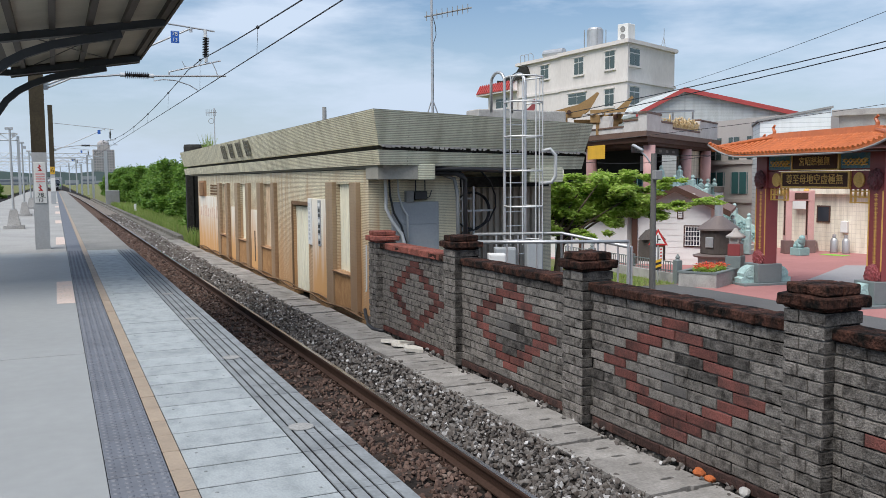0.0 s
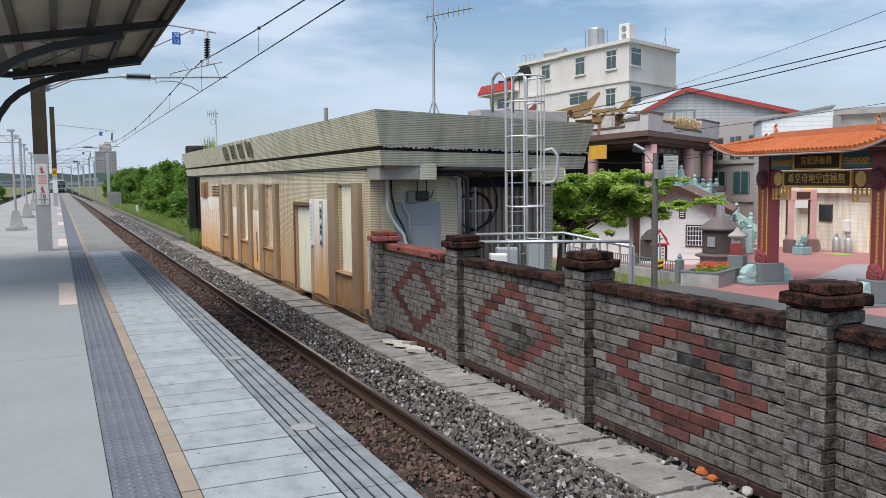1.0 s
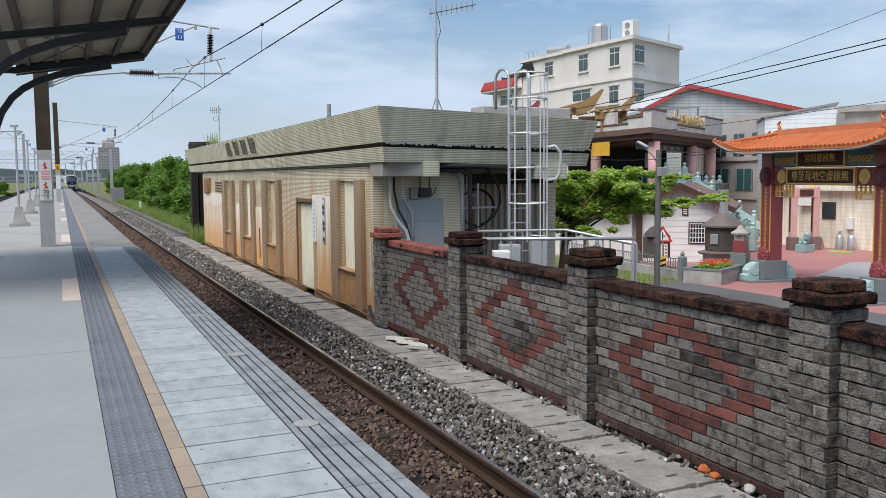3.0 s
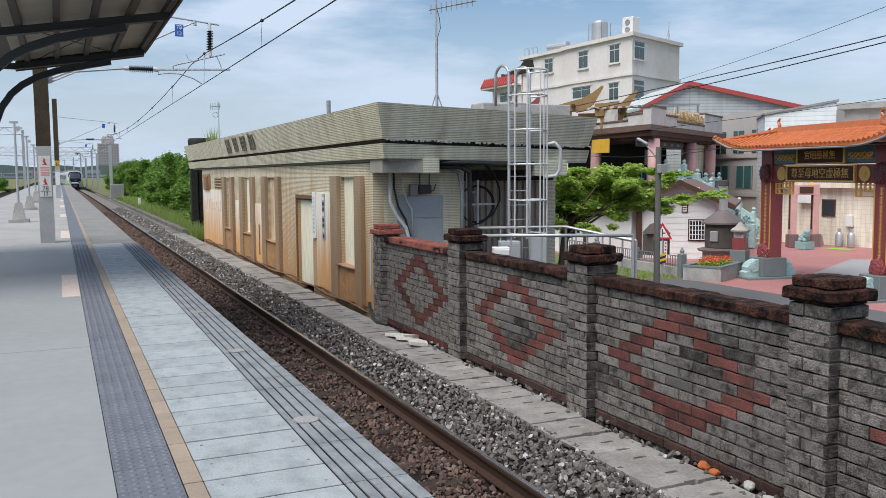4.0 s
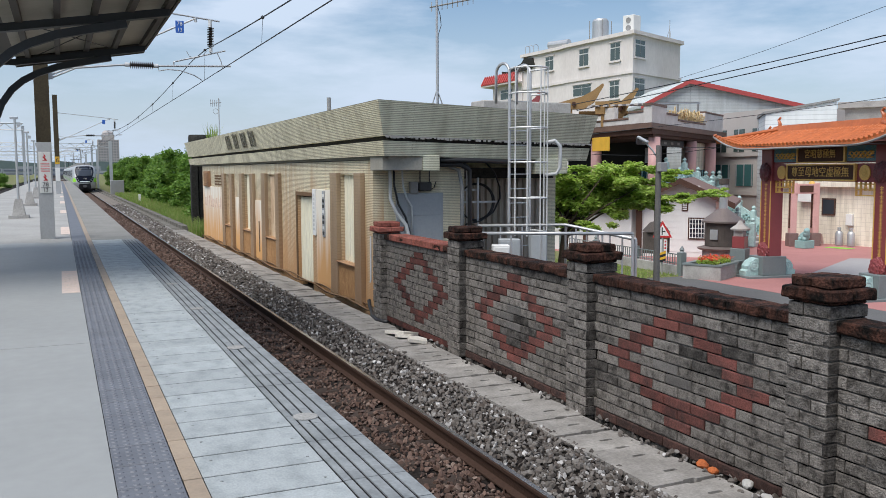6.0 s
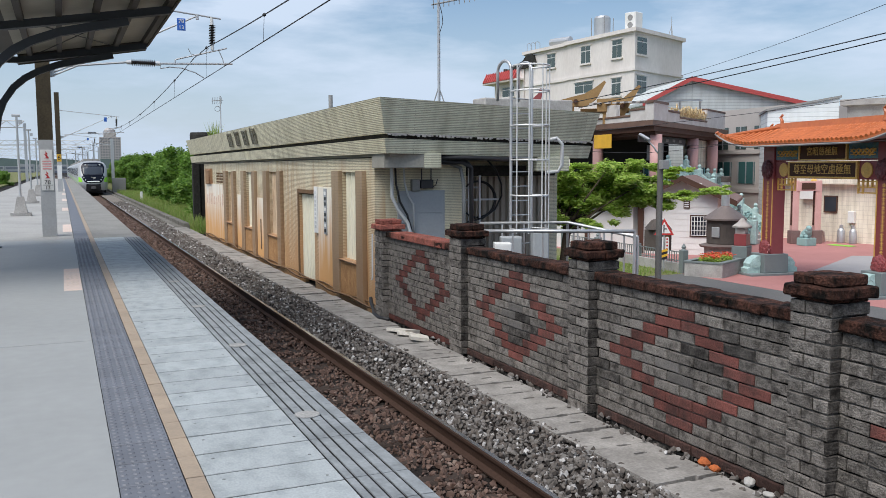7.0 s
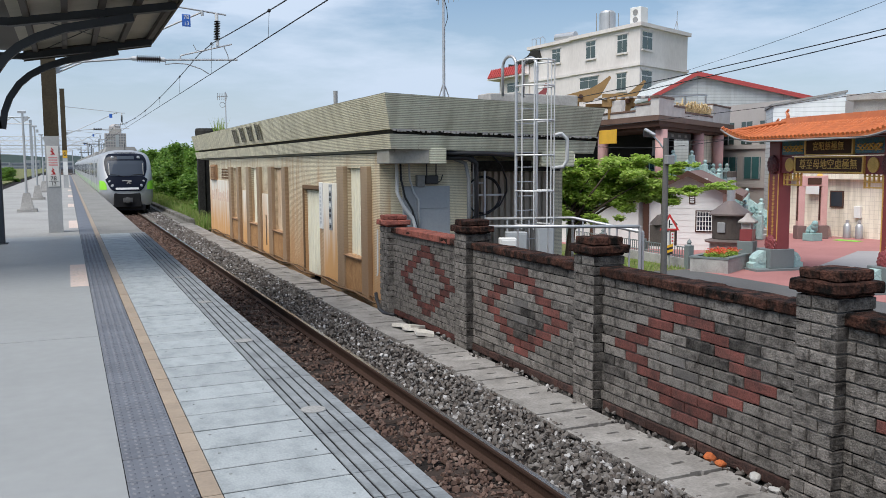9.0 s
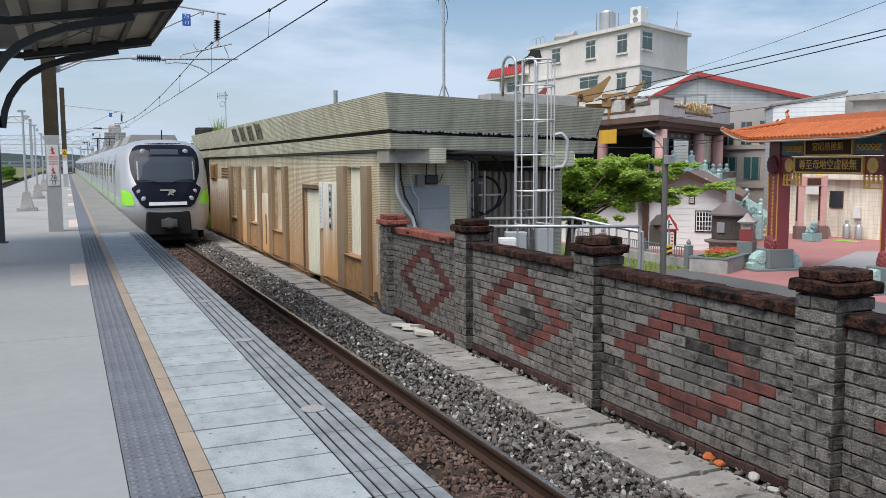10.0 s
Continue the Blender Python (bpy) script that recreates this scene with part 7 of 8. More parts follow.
# local y runs along the gable wall, local -x is the inside
prof = [(0.0, 0.0), (0.0, 2.4), (1.75, 3.22), (3.2, 2.54), (3.2, 0.0)]
bm = bmesh.new()
prism(bm, [(0.0, y, z) for y, z in prof], (-0.2, 0, 0))
wallg = part("gable_wall", bm, "clapboard", house, "pale clapboard gable wall")
for k in range(12):
    z = 0.25 + k * 0.26
    ya = 0.0 if z < 2.4 else (z - 2.4) / 0.82 * 1.75
    yb = 3.2 if z < 2.54 else 3.2 - (z - 2.54) / 0.68 * 1.45
    if yb - ya > 0.5:
        bm = bmesh.new()
        prism(bm, [(0.002, ya, z), (0.013, ya, z), (0.003, ya, z + 0.257)], (0, yb - ya, 0))
        part("board", bm, "clapboard", wallg)
bm = box(bmesh.new(), 0.01, 2.08, 0.80, 0.05, 2.82, 1.74)
w_ = part("window", bm, "dark_brown", house, "white barred window")
part("pane", box(bmesh.new(), 0.05, 2.13, 0.85, 0.056, 2.77, 1.69), "train_glass", w_)
for q in range(6):
    y = 2.14 + q * 0.12
    part("window_bar", box(bmesh.new(), 0.06, y, 0.85, 0.09, y + 0.025, 1.69), "white", w_)
for q in range(5):
    part("cross_bar", box(bmesh.new(), 0.062, 2.13, 0.86 + q * 0.2, 0.088, 2.77, 0.885 + q * 0.2), "white", w_)
bm = box(bmesh.new(), 0.01, 1.80, 2.02, 0.05, 2.06, 2.66)
w_ = part("louvre", bm, "dark_brown", house, "small white louvre")
for q in range(6):
    part("slat", box(bmesh.new(), 0.05, 1.84, 2.07 + q * 0.09, 0.075, 2.02, 2.12 + q * 0.09), "white", w_)
for a, b in (((-0.5, 2.22), (1.75, 3.28)), ((1.75, 3.28), (4.0, 2.22))):
    bm = bmesh.new()
    prism(bm, [(0.5, a[0], a[1]), (0.5, b[0], b[1]), (0.5, b[0], b[1] + 0.14), (0.5, a[0], a[1] + 0.14)], (-7.0, 0, 0))
    part("roof_slope", bm, "brown_roof", house, "brown metal roof slope")
    bm = bmesh.new()
    prism(bm, [(0.52, a[0], a[1] - 0.08), (0.52, b[0], b[1] - 0.08), (0.52, b[0], b[1] + 0.16), (0.52, a[0], a[1] + 0.16)], (0.05, 0, 0))
    part("barge_board", bm, "dark_brown", house)
bm = bmesh.new()
box(bm, -7.0, -0.02, 0.0, -0.2, 0.18, 2.55)
box(bm, -7.0, 3.0, 0.0, -0.2, 3.2, 2.5)
part("side_wall", bm, "clapboard", house, "pale side wall")
for x in (0.05, ):
    part("corner_post", box(bmesh.new(), 0.0, -0.12, 0, 0.14, 0.12, 2.5), "dark_brown", house, "dark corner post")
# long pale side building to the left of the house
annex = thing("side_annex", "long low annex with cream walls behind the tree", "building", facing(23.0, 31.0, -18, -2.3))
part("annex_wall", box(bmesh.new(), 0, 0.1, 0, 4, 12, 2.2), "clapboard", annex)
bm = bmesh.new()
prism(bm, [(-0.6, 0.1, 2.2), (4, 0.1, 2.9), (4, 0.1, 3.02), (-0.6, 0.1, 2.32)], (0, 12, 0))
part("annex_roof", bm, "brown_roof", annex)
for y in (2.5, 5.5, 8.5):
    part("annex_post", box(bmesh.new(), -0.12, y, 0, 0.0, y + 0.2, 2.2), "dark_brown", annex)

# ---- paper furnace, lantern pillar, flower bed, fence ----
M["furnace"] = mat("sooty_dark_metal", (0.10, 0.085, 0.075), 0.7, dark=(0.05, 0.042, 0.04), scale=2.0, grain=0.2, bump=0.1)
M["furnace_top"] = mat("brown_grey_metal", (0.21, 0.17, 0.155), 0.5, 0.3, dark=(0.13, 0.10, 0.09), scale=1.5, grain=0.1)
fur = thing("paper_furnace", "round dark metal joss paper furnace with chimney", "furnace", pose(23.58, 26.04, -1.69) @ Matrix.Scale(0.8, 4))
part("plinth", lathe(bmesh.new(), [(0.95, -0.76), (0.95, 0.12)], 20), "concrete", fur)
part("drum", lathe(bmesh.new(), [(0.82, 0.25), (0.84, 0.3), (0.84, 1.45)], 28), "furnace", fur, "sooty drum", smooth=False)
part("cone_hood", lathe(bmesh.new(), [(1.02, 1.42), (1.02, 1.5), (0.55, 1.85), (0.2, 2.1)], 28), "furnace_top", fur, "conical hood")
part("chimney", tube(bmesh.new(), [(0, 0, 2.0), (0, 0, 3.3)], 0.2, 14), "galv", fur, "steel chimney pipe")
part("chimney_cap", lathe(bmesh.new(), [(0.21, 3.25), (0.24, 3.27), (0.24, 3.52), (0.17, 3.54)], 14), "furnace", fur)
part("ledge", lathe(bmesh.new(), [(1.15, 0.1), (1.2, 0.18), (0.9, 0.26)], 28), "furnace_top", fur)
for a in (200, 275):
    bm = bmesh.new()
    chamfer_box(bm, -0.2, -0.05, 0.0, 0.2, 0.03, 0.5, 0.02)
    ob = part("stoke_door", bm, "galv", fur, "grey stoke door")
    ob.matrix_basis = pose(0.86 * math.cos(radians(a)), 0.86 * math.sin(radians(a)), 0.6, 0, 0, a + 90)
lan = thing("lantern_pillar", "small red and grey lantern pillar with tiled cap", "lantern", pose(22.5, 23.95, -2.3, 0, 0, 30))
part("base", chamfer_box(bmesh.new(), -0.28, -0.28, 0, 0.28, 0.28, 0.95, 0.015), "grey_granite", lan)
part("red_panel", chamfer_box(bmesh.new(), -0.22, -0.22, 0.95, 0.22, 0.22, 1.38, 0.01), "maroon", lan)
part("lamp_box", chamfer_box(bmesh.new(), -0.16, -0.16, 1.38, 0.16, 0.16, 1.62, 0.01), "beige_stone", lan)
part("cap", lathe(bmesh.new(), [(0.34, 1.60), (0.36, 1.66), (0.16, 1.80), (0.05, 1.95)], 6), "beige_stone", lan)
bed = thing("flower_bed", "raised granite flower bed with red flowers", "flower bed", facing(19.75, 23.75, 62, -2.3) @ Matrix.Diagonal((0.8, 0.5, 0.74, 1)))
bm = bmesh.new()
for x0, y0, x1, y1 in ((0.0, 0.0, 0.18, 4.2), (1.5, 0.0, 1.68, 4.2), (0.18, 0.0, 1.5, 0.18), (0.18, 4.02, 1.5, 4.2)):
    chamfer_box(bm, x0, y0, 0, x1, y1, 0.66, 0.015)
part("kerb", bm, "concrete", bed)
bm = bmesh.new()
for x0, y0, x1, y1 in ((-0.04, -0.04, 0.22, 4.24), (1.46, -0.04, 1.72, 4.24), (0.22, -0.04, 1.46, 0.22), (0.22, 3.98, 1.46, 4.24)):
    box(bm, x0, y0, 0.66, x1, y1, 0.74)
part("coping", bm, "grey_granite", bed, "grey granite coping")
part("soil", box(bmesh.new(), 0.18, 0.18, 0, 1.5, 4.02, 0.62), "bed", bed)
M["flower_red"] = island_mat("red_petals", [(0.55, 0.03, 0.02), (0.7, 0.10, 0.03), (0.45, 0.02, 0.02), (0.6, 0.2, 0.06)], 0.6, 0.2)
cl = [((0.84 + random.uniform(-0.5, 0.5), 0.5 + 0.22 * k, 0.82), (0.25, 0.25, 0.16)) for k in range(15)]
leaf_cloud("foliage", cl, 160, 0.05, "leaf_bright", bed, 21, 0.9, 0.1)
leaf_cloud("blossom", [((c[0], c[1], c[2] + 0.13), (0.25, 0.25, 0.10)) for c, r in cl], 70, 0.045, "flower_red", bed, 22, 0.9, 0.1)
fence = thing("court_fence", "low rendered wall with ornamental grey railing", "fence", facing(20.2, 24.35, 4, -2.3))
part("low_wall", chamfer_box(bmesh.new(), -0.1, 0.0, 0, 0.1, 9.0, 0.36, 0.01), "concrete", fence, "stained rendered low wall")
bm = bmesh.new()
for z in (0.42, 0.74):
    box(bm, -0.02, 0.0, z, 0.02, 9.0, z + 0.03)
part("fence_rail", bm, "grey_granite", fence)
for k in range(60):
    part("picket", box(bmesh.new(), -0.012, 0.1 + k * 0.15, 0.36, 0.012, 0.125 + k * 0.15, 0.74), "grey_granite", fence)
for y in (0.0, 3.0, 6.0, 9.0):
    bm = bmesh.new()
    chamfer_box(bm, -0.12, y - 0.12, 0, 0.12, y + 0.12, 0.85, 0.01)
    lathe(bm, [(0.10, 0.85), (0.06, 0.9), (0.09, 0.95), (0.05, 1.02), (0.01, 1.08)], 10, (0, y, 0))
    part("fence_post", bm, "grey_granite", fence, "grey post with turned finial")

# ---- street furniture ----
M["pole_grey"] = mat("weathered_grey_pole", (0.15, 0.145, 0.14), 0.8, dark=(0.09, 0.085, 0.08), scale=2.0, grain=0.15)
pole = thing("street_lamp", "grey concrete street pole with lamp arm and control box", "street lamp", pose(13.88, 17.70, -2.29))
part("pole", tube(bmesh.new(), [(0, 0, 0), (0, 0, 4.4)], 0.085, 12, 0.07), "pole_grey", pole)
part("control_box", chamfer_box(bmesh.new(), -0.11, -0.22, 3.74, 0.11, -0.075, 3.97, 0.012), "mast", pole)
bm = tube(bmesh.new(), [(0, 0, 4.05), (-0.14, 0.1, 4.30), (-0.28, 0.2, 4.48)], 0.022, 8)
part("arm", bm, "galv", pole)
bm = chamfer_box(bmesh.new(), -0.12, -0.22, -0.05, 0.12, 0.22, 0.05, 0.03)
ob = part("lamp_head", bm, "galv", pole, "tilted grey floodlight")
ob.matrix_basis = pose(-0.32, 0.24, 4.55, 30, 0, 40) @ Matrix.Scale(0.7, 4)
sign = thing("road_warning_sign", "triangular road warning sign with red border", "road sign", pose(19.72, 24.85, -2.3, 0, 0, -40))
part("post", tube(bmesh.new(), [(0, 0, 0), (0, 0, 1.9)], 0.03, 8), "galv", sign)


def tri(r, y, th):
    return prism(bmesh.new(), [(r * math.sin(a), y, 1.57 + r * math.cos(a)) for a in (0, 2.0944, 4.1888)], (0, th, 0))


part("red_triangle", tri(0.40, -0.05, 0.015), "red_paint", sign)
part("white_triangle", tri(0.27, -0.054, 0.004), "white", sign)
bm = bmesh.new()
box(bm, -0.03, -0.058, 1.46, 0.01, -0.054, 1.74)
box(bm, 0.01, -0.058, 1.57, 0.10, -0.054, 1.61)
part("junction_symbol", bm, "black", sign)
bm = bmesh.new()
for x0, x1 in ((-0.16, -0.02), (0.05, 0.17)):
    box(bm, x0, -0.05, 0.75, x1, -0.035, 1.30)
pl = part("text_plate", bm, "white", sign, "white supplementary plates")
for x0 in (-0.13, 0.08):
    for q in range(4):
        part("unreadable_mark", box(bmesh.new(), x0, -0.055, 1.2 - q * 0.12, x0 + 0.06, -0.05, 1.26 - q * 0.12), "blue_paint" if x0 < 0 else "red_paint", pl)
for q in range(4):
    bm = bmesh.new()
    prism(bm, [(-0.1, -0.06, 0.45 + q * 0.09), (0.13, -0.06, 0.53 + q * 0.09), (0.13, -0.06, 0.62 + q * 0.09), (-0.1, -0.06, 0.54 + q * 0.09)], (0, 0.02, 0))
    part("hazard_stripe", bm, "yellow_paint" if q % 2 else "black", sign)

# incense house beside the house wall
t = thing("small_furnace", "small black metal furnace beside the house", "furnace", pose(21.6, 27.6, -2.3, 0, 0, 20))
part("case", chamfer_box(bmesh.new(), -0.45, -0.35, 0.5, 0.45, 0.35, 1.35, 0.02), "furnace", t)
part("roof", lathe(bmesh.new(), [(0.65, 1.35), (0.3, 1.7), (0.12, 1.75), (0.12, 2.3)], 4), "furnace", t)
part("opening", box(bmesh.new(), -0.15, -0.37, 0.7, 0.25, -0.352, 1.1), "ochre_wood", t)

# ---- wall at the back of the court ----
bw = thing("court_back_building", "beige tiled building closing the temple court", "building", facing(35.55, 31.13, 170, -2.3) @ Matrix.Scale(1.06, 4))
M["court_tile"] = tile_mat("beige_court_tile", "Y", (0.80, 0.74, 0.61), (0.77, 0.71, 0.585), (0.66, 0.60, 0.50), 0.22, 0.22, 0.03, offset=0.0)
part("wall", box(bmesh.new(), -6.0, -3.0, 0, 0.0, 14, 2.75), "court_tile", bw)
part("upper_wall", box(bmesh.new(), -6.0, -3.2, 2.75, 0.35, 14, 4.1), "court_tile", bw, "overhanging upper tiled wall")
bm = box(bmesh.new(), 0.002, -0.80, 1.4, 0.06, -0.12, 2.2)
w_ = part("window", bm, "dark_brown", bw, "small dark window")
part("pane", box(bmesh.new(), 0.06, -0.74, 1.46, 0.066, -0.18, 2.14), "train_glass", w_)
part("water_heater", chamfer_box(bmesh.new(), 0.0, 0.5, 0.95, 0.2, 0.82, 1.5, 0.02), "white", bw, "white wall heater")
part("ac_unit", chamfer_box(bmesh.new(), 0.0, -1.9, 2.0, 0.35, -1.2, 2.5, 0.02), "white", bw, "white air conditioner")
for k in range(2):
    t = thing("gas_cylinder", "grey gas cylinder standing at the back wall", "gas cylinder", pose(35.2 + 0.06 * k, 30.7 - k * 0.65, -2.28), group="gas cylinders")
    part("bottle", lathe(bmesh.new(), [(0.17, 0), (0.18, 0.05), (0.18, 0.6), (0.12, 0.72), (0.05, 0.76)], 14), "galv", t, smooth=True)
    part("collar", lathe(bmesh.new(), [(0.09, 0.76), (0.09, 0.9)], 10), "galv", t)
t = thing("leaning_board", "pinkish board leaning on the back wall", "board", pose(35.0, 31.9, -2.28, 0, -15, 0))
part("board", box(bmesh.new(), 0, -0.45, 0, 0.04, 0.45, 0.55), "orange", t)
t = thing("green_mat", "bright green mat lying on the court", "mat", pose(34.0, 29.6, -2.275, 0, 0, 10))
part("sheet", chamfer_box(bmesh.new(), -0.3, -0.6, 0, 0.3, 0.6, 0.012, 0.004), "green_mat", t)

# inner gate columns, stairs and stone balustrade
for x, y, h in ((32.85, 31.45, 3.1), (33.95, 31.1, 3.1)):
    t = thing("inner_gate_column", "pink square column with carved couplet strip", "column", pose(x, y, -2.28, 0, 0, -20), group="inner gate columns")
    part("base", chamfer_box(bmesh.new(), -0.23, -0.23, 0, 0.23, 0.23, 0.65, 0.02), "dark_pink", t)
    part("shaft", chamfer_box(bmesh.new(), -0.15, -0.15, 0.65, 0.15, 0.15, h, 0.015), "pink", t)
    part("couplet_strip", box(bmesh.new(), -0.175, -0.06, 0.9, -0.15, 0.06, h - 0.3), "dark_brown", t)
    bm = bmesh.new()
    bmesh.ops.create_uvsphere(bm, u_segments=10, v_segments=6, radius=0.16, matrix=Matrix.Translation((-0.2, 0, h - 0.05)))
    part("gilt_knob", bm, "gold", t)
t = thing("inner_gate_lintel", "pink lintel with dark name panel between columns", "lintel", pose(33.40, 31.27, 0.0, 0, 0, -17))
part("beam", chamfer_box(bmesh.new(), -0.58, -0.17, 0.3, 0.58, 0.17, 0.78, 0.01), "pink", t)
part("panel", box(bmesh.new(), -0.35, -0.2, 0.38, 0.35, -0.172, 0.7), "dark_brown", t)
t = thing("stone_lion", "weathered green-grey stone guardian lion on a block", "statue", pose(32.58, 30.4, -2.28) @ Matrix.Scale(0.75, 4))
bm = bmesh.new()
chamfer_box(bm, -0.45, -0.4, 0, 0.45, 0.4, 0.5, 0.03)
for p, r in (((0, 0, 0.75), 0.32), ((-0.1, -0.22, 0.95), 0.24), ((0.1, 0.25, 0.7), 0.26), ((-0.15, -0.3, 1.12), 0.2), ((-0.25, -0.2, 0.6), 0.14), ((-0.25, 0.15, 0.6), 0.14)):
    bmesh.ops.create_icosphere(bm, subdivisions=2, radius=r, matrix=Matrix.Translation(p))
part("figure", bm, "aqua_dark", t)
stairs = thing("temple_stair", "steep stair with pale aqua carved balustrades", "stair", facing(31.7, 32.3, -28, -2.28))
bm = bmesh.new()
for k in range(16):
    box(bm, -1.1, 0.28 * k, 0, 1.1, 4.7, 0.19 * (k + 1))
part("steps", bm, "beige_stone", stairs)
for x in (-1.2, 1.2):
    bm = bmesh.new()
    prism(bm, [(x - 0.1, 0, 0.1), (x - 0.1, 4.6, 3.15), (x - 0.1, 4.6, 4.0), (x - 0.1, 0, 0.95)], (0.2, 0, 0))
    bal = part("balustrade", bm, "aqua", stairs, "pale aqua carved balustrade")
    for k in range(7):
        y = 0.05 + k * 0.75
        z = 0.1 + y * 0.66
        bm = bmesh.new()
        chamfer_box(bm, x - 0.15, y - 0.13, z - 0.1, x + 0.15, y + 0.13, z + 1.05, 0.02)
        lathe(bm, [(0.12, 1.05), (0.07, 1.1), (0.12, 1.2), (0.05, 1.3)], 8, (x, y, z))
        part("newel", bm, "aqua", bal)
        if k < 6:
            bm = bmesh.new()
            for q in range(14):
                a = q * 0.9
                bmesh.ops.create_icosphere(bm, subdivisions=1, radius=0.07, matrix=Matrix.Translation((x - 0.12, y + 0.37 + 0.02 * q * math.cos(a), z + 0.68 + 0.02 * q * math.sin(a))))
            part("carved_scroll", bm, "aqua_dark", bal)

# ---- temple hall with terrace ----
# two fronts meet in a blunt corner: one runs along heading 4, the other along heading 56
M["dragon_gold"] = mat("pale_gilt_figures", (0.66, 0.50, 0.26), 0.5, dark=(0.36, 0.25, 0.11), scale=6.0, grain=0.2, bump=0.2)
M["parapet_stone"] = mat("pale_parapet_stone", (0.60, 0.575, 0.55), 0.75, dark=(0.46, 0.43, 0.40), var=0.8, scale=1.5, fine=12, grain=0.08, bump=0.05)
M["brown_beam"] = mat("brown_stone_band", (0.16, 0.095, 0.068), 0.6, dark=(0.10, 0.06, 0.045), var=0.7, scale=1.5, grain=0.1, bump=0.03)
M["teal_glass"] = glass_mat("teal_window_glass", (0.05, 0.13, 0.13), 0.08)
hall = thing("temple_hall", "temple hall with brown eaves, columns and roof terrace", "temple", pose(25.8, 33.5, -2.3))
FW, FE = pose(0, 0, 0, 0, 0, -4), pose(0, 0, 0, 0, 0, 34)


def on_west(x0, s0, z0, x1, s1, z1):
    """A box on the front of heading 4: x inwards, s along the front."""
    return add(bmesh.new(), chamfer_box(bmesh.new(), x0, s0, z0, x1, s1, z1, 0.012), FW)


def on_east(s0, n0, z0, s1, n1, z1):
    """A box on the front of heading 56: s along the front, n inwards."""
    return add(bmesh.new(), chamfer_box(bmesh.new(), s0, n0, z0, s1, n1, z1, 0.012), FE)


def plan(d, z0, z1):
    """The hall's outline drawn in by d, as a slab."""
    w, e = FW @ Vector((d, 16, 0)), FE @ Vector((14.2, d, 0))
    c = Vector((d * 0.9, d * 0.45 + d * 0.4, 0))
    return prism(bmesh.new(), [(c.x, c.y, z0), (e.x, e.y, z0), (e.x + 4, e.y + 6, z0), (e.x, 17, z0), (w.x, w.y, z0)], (0, 0, z1 - z0))


part("brown_fascia", plan(0.0, 5.78, 6.04), "brown_beam", hall, "brown stone band round the eaves")
part("eave_step", plan(0.18, 5.52, 5.777), "dark_brown", hall, "dark brown stepped eave")
part("eave_soffit", plan(0.45, 5.38, 5.517), "dark_brown", hall, "dark brown soffit")
# solid near-black block in place of the shaded hall behind the columns
part("hall_shade_block", plan(4.2, 2.52, 5.376), "dark", hall, "near-black block painted as the shade inside the hall")
part("terrace_slab", plan(0.3, 2.32, 2.5), "beige_stone", hall)
part("lower_storey", plan(1.0, 0, 2.31), "beige_stone", hall, "beige lower storey")
# terrace parapet: stepped pale blocks with brown coping
steps = [("w", 0.78, 2.1, 0.52), ("w", 2.12, 5.6, 0.24), ("w", 5.62, 16.0, 0.24), ("e", 2.42, 4.4, 0.50), ("e", 4.42, 9.6, 0.26), ("e", 9.62, 13.6, 0.95)]
for f, a, b, h in steps:
    if f == "w":
        par, top = on_west(0.06, a, 6.05, 0.36, b, 6.05 + h), on_west(0.02, a, 6.052 + h, 0.40, b, 6.15 + h)
    else:
        par, top = on_east(a, 0.06, 6.05, b, 0.36, 6.05 + h), on_east(a, 0.02, 6.052 + h, b, 0.40, 6.15 + h)
    p = part("parapet", par, "parapet_stone", hall, "pale stone parapet")
    part("coping", top, "brown_beam", p, "brown stone coping")
a_, b_ = FW @ Vector((0.0, 0.76, 0)), FE @ Vector((2.4, 0.0, 0))
a2, b2_ = FW @ Vector((0.5, 0.76, 0)), FE @ Vector((2.4, 0.5, 0))
for nm, z0, z1, m_, in_ in (("corner_block", 6.05, 6.86, "parapet_stone", 0.05), ("corner_coping", 6.862, 6.98, "brown_beam", 0.0)):
    part(nm, prism(bmesh.new(), [(in_, in_ * 0.8, z0), (b_.x, b_.y + in_, z0), (b2_.x, b2_.y, z0), (a2.x, a2.y, z0), (a_.x + in_, a_.y, z0)], (0, 0, z1 - z0)), m_, hall, "stepped corner block of the parapet")
# pale relief blocks on the low parapet
for s0, h in ((3.5, 0.62), (1.0, 0.30), (8.0, 0.5)):
    bm = on_west(0.08, s0, 6.30, 0.34, s0 + 1.0, 6.36 + h)
    part("relief_block", crumble(bm, 2, 0.03, s0), "parapet_stone", hall, "pale carved relief block")
for fx, s0 in ((FW, 0.85), (FW, 6.4), (FW, 12.0)):
    p = fx @ Vector((0.75, s0, 0))
    part("column", tube(bmesh.new(), [(p.x, p.y, 2.5), (p.x, p.y, 5.39)], 0.29, 18), "pink", hall, "round pink column", smooth=True)
for s0 in (8.6, 12.8):
    p = FE @ Vector((s0, 0.55, 0))
    part("column", tube(bmesh.new(), [(p.x, p.y, 2.5), (p.x, p.y, 5.39)], 0.32, 18), "pink", hall, "round pink column", smooth=True)
val = part("valance_sign", on_east(0.2, 0.75, 5.02, 7.9, 0.82, 5.36), "black", hall, "black hanging valance sign")
for q in range(6):
    part("faded_mark", on_east(0.9 + q * 1.15, 0.735, 5.12, 1.35 + q * 1.15, 0.748, 5.26), "mast", val)
part("yellow_banner", on_west(-0.03, 3.75, 4.78, 0.02, 5.5, 5.5), "yellow_paint", hall, "plain yellow banner")
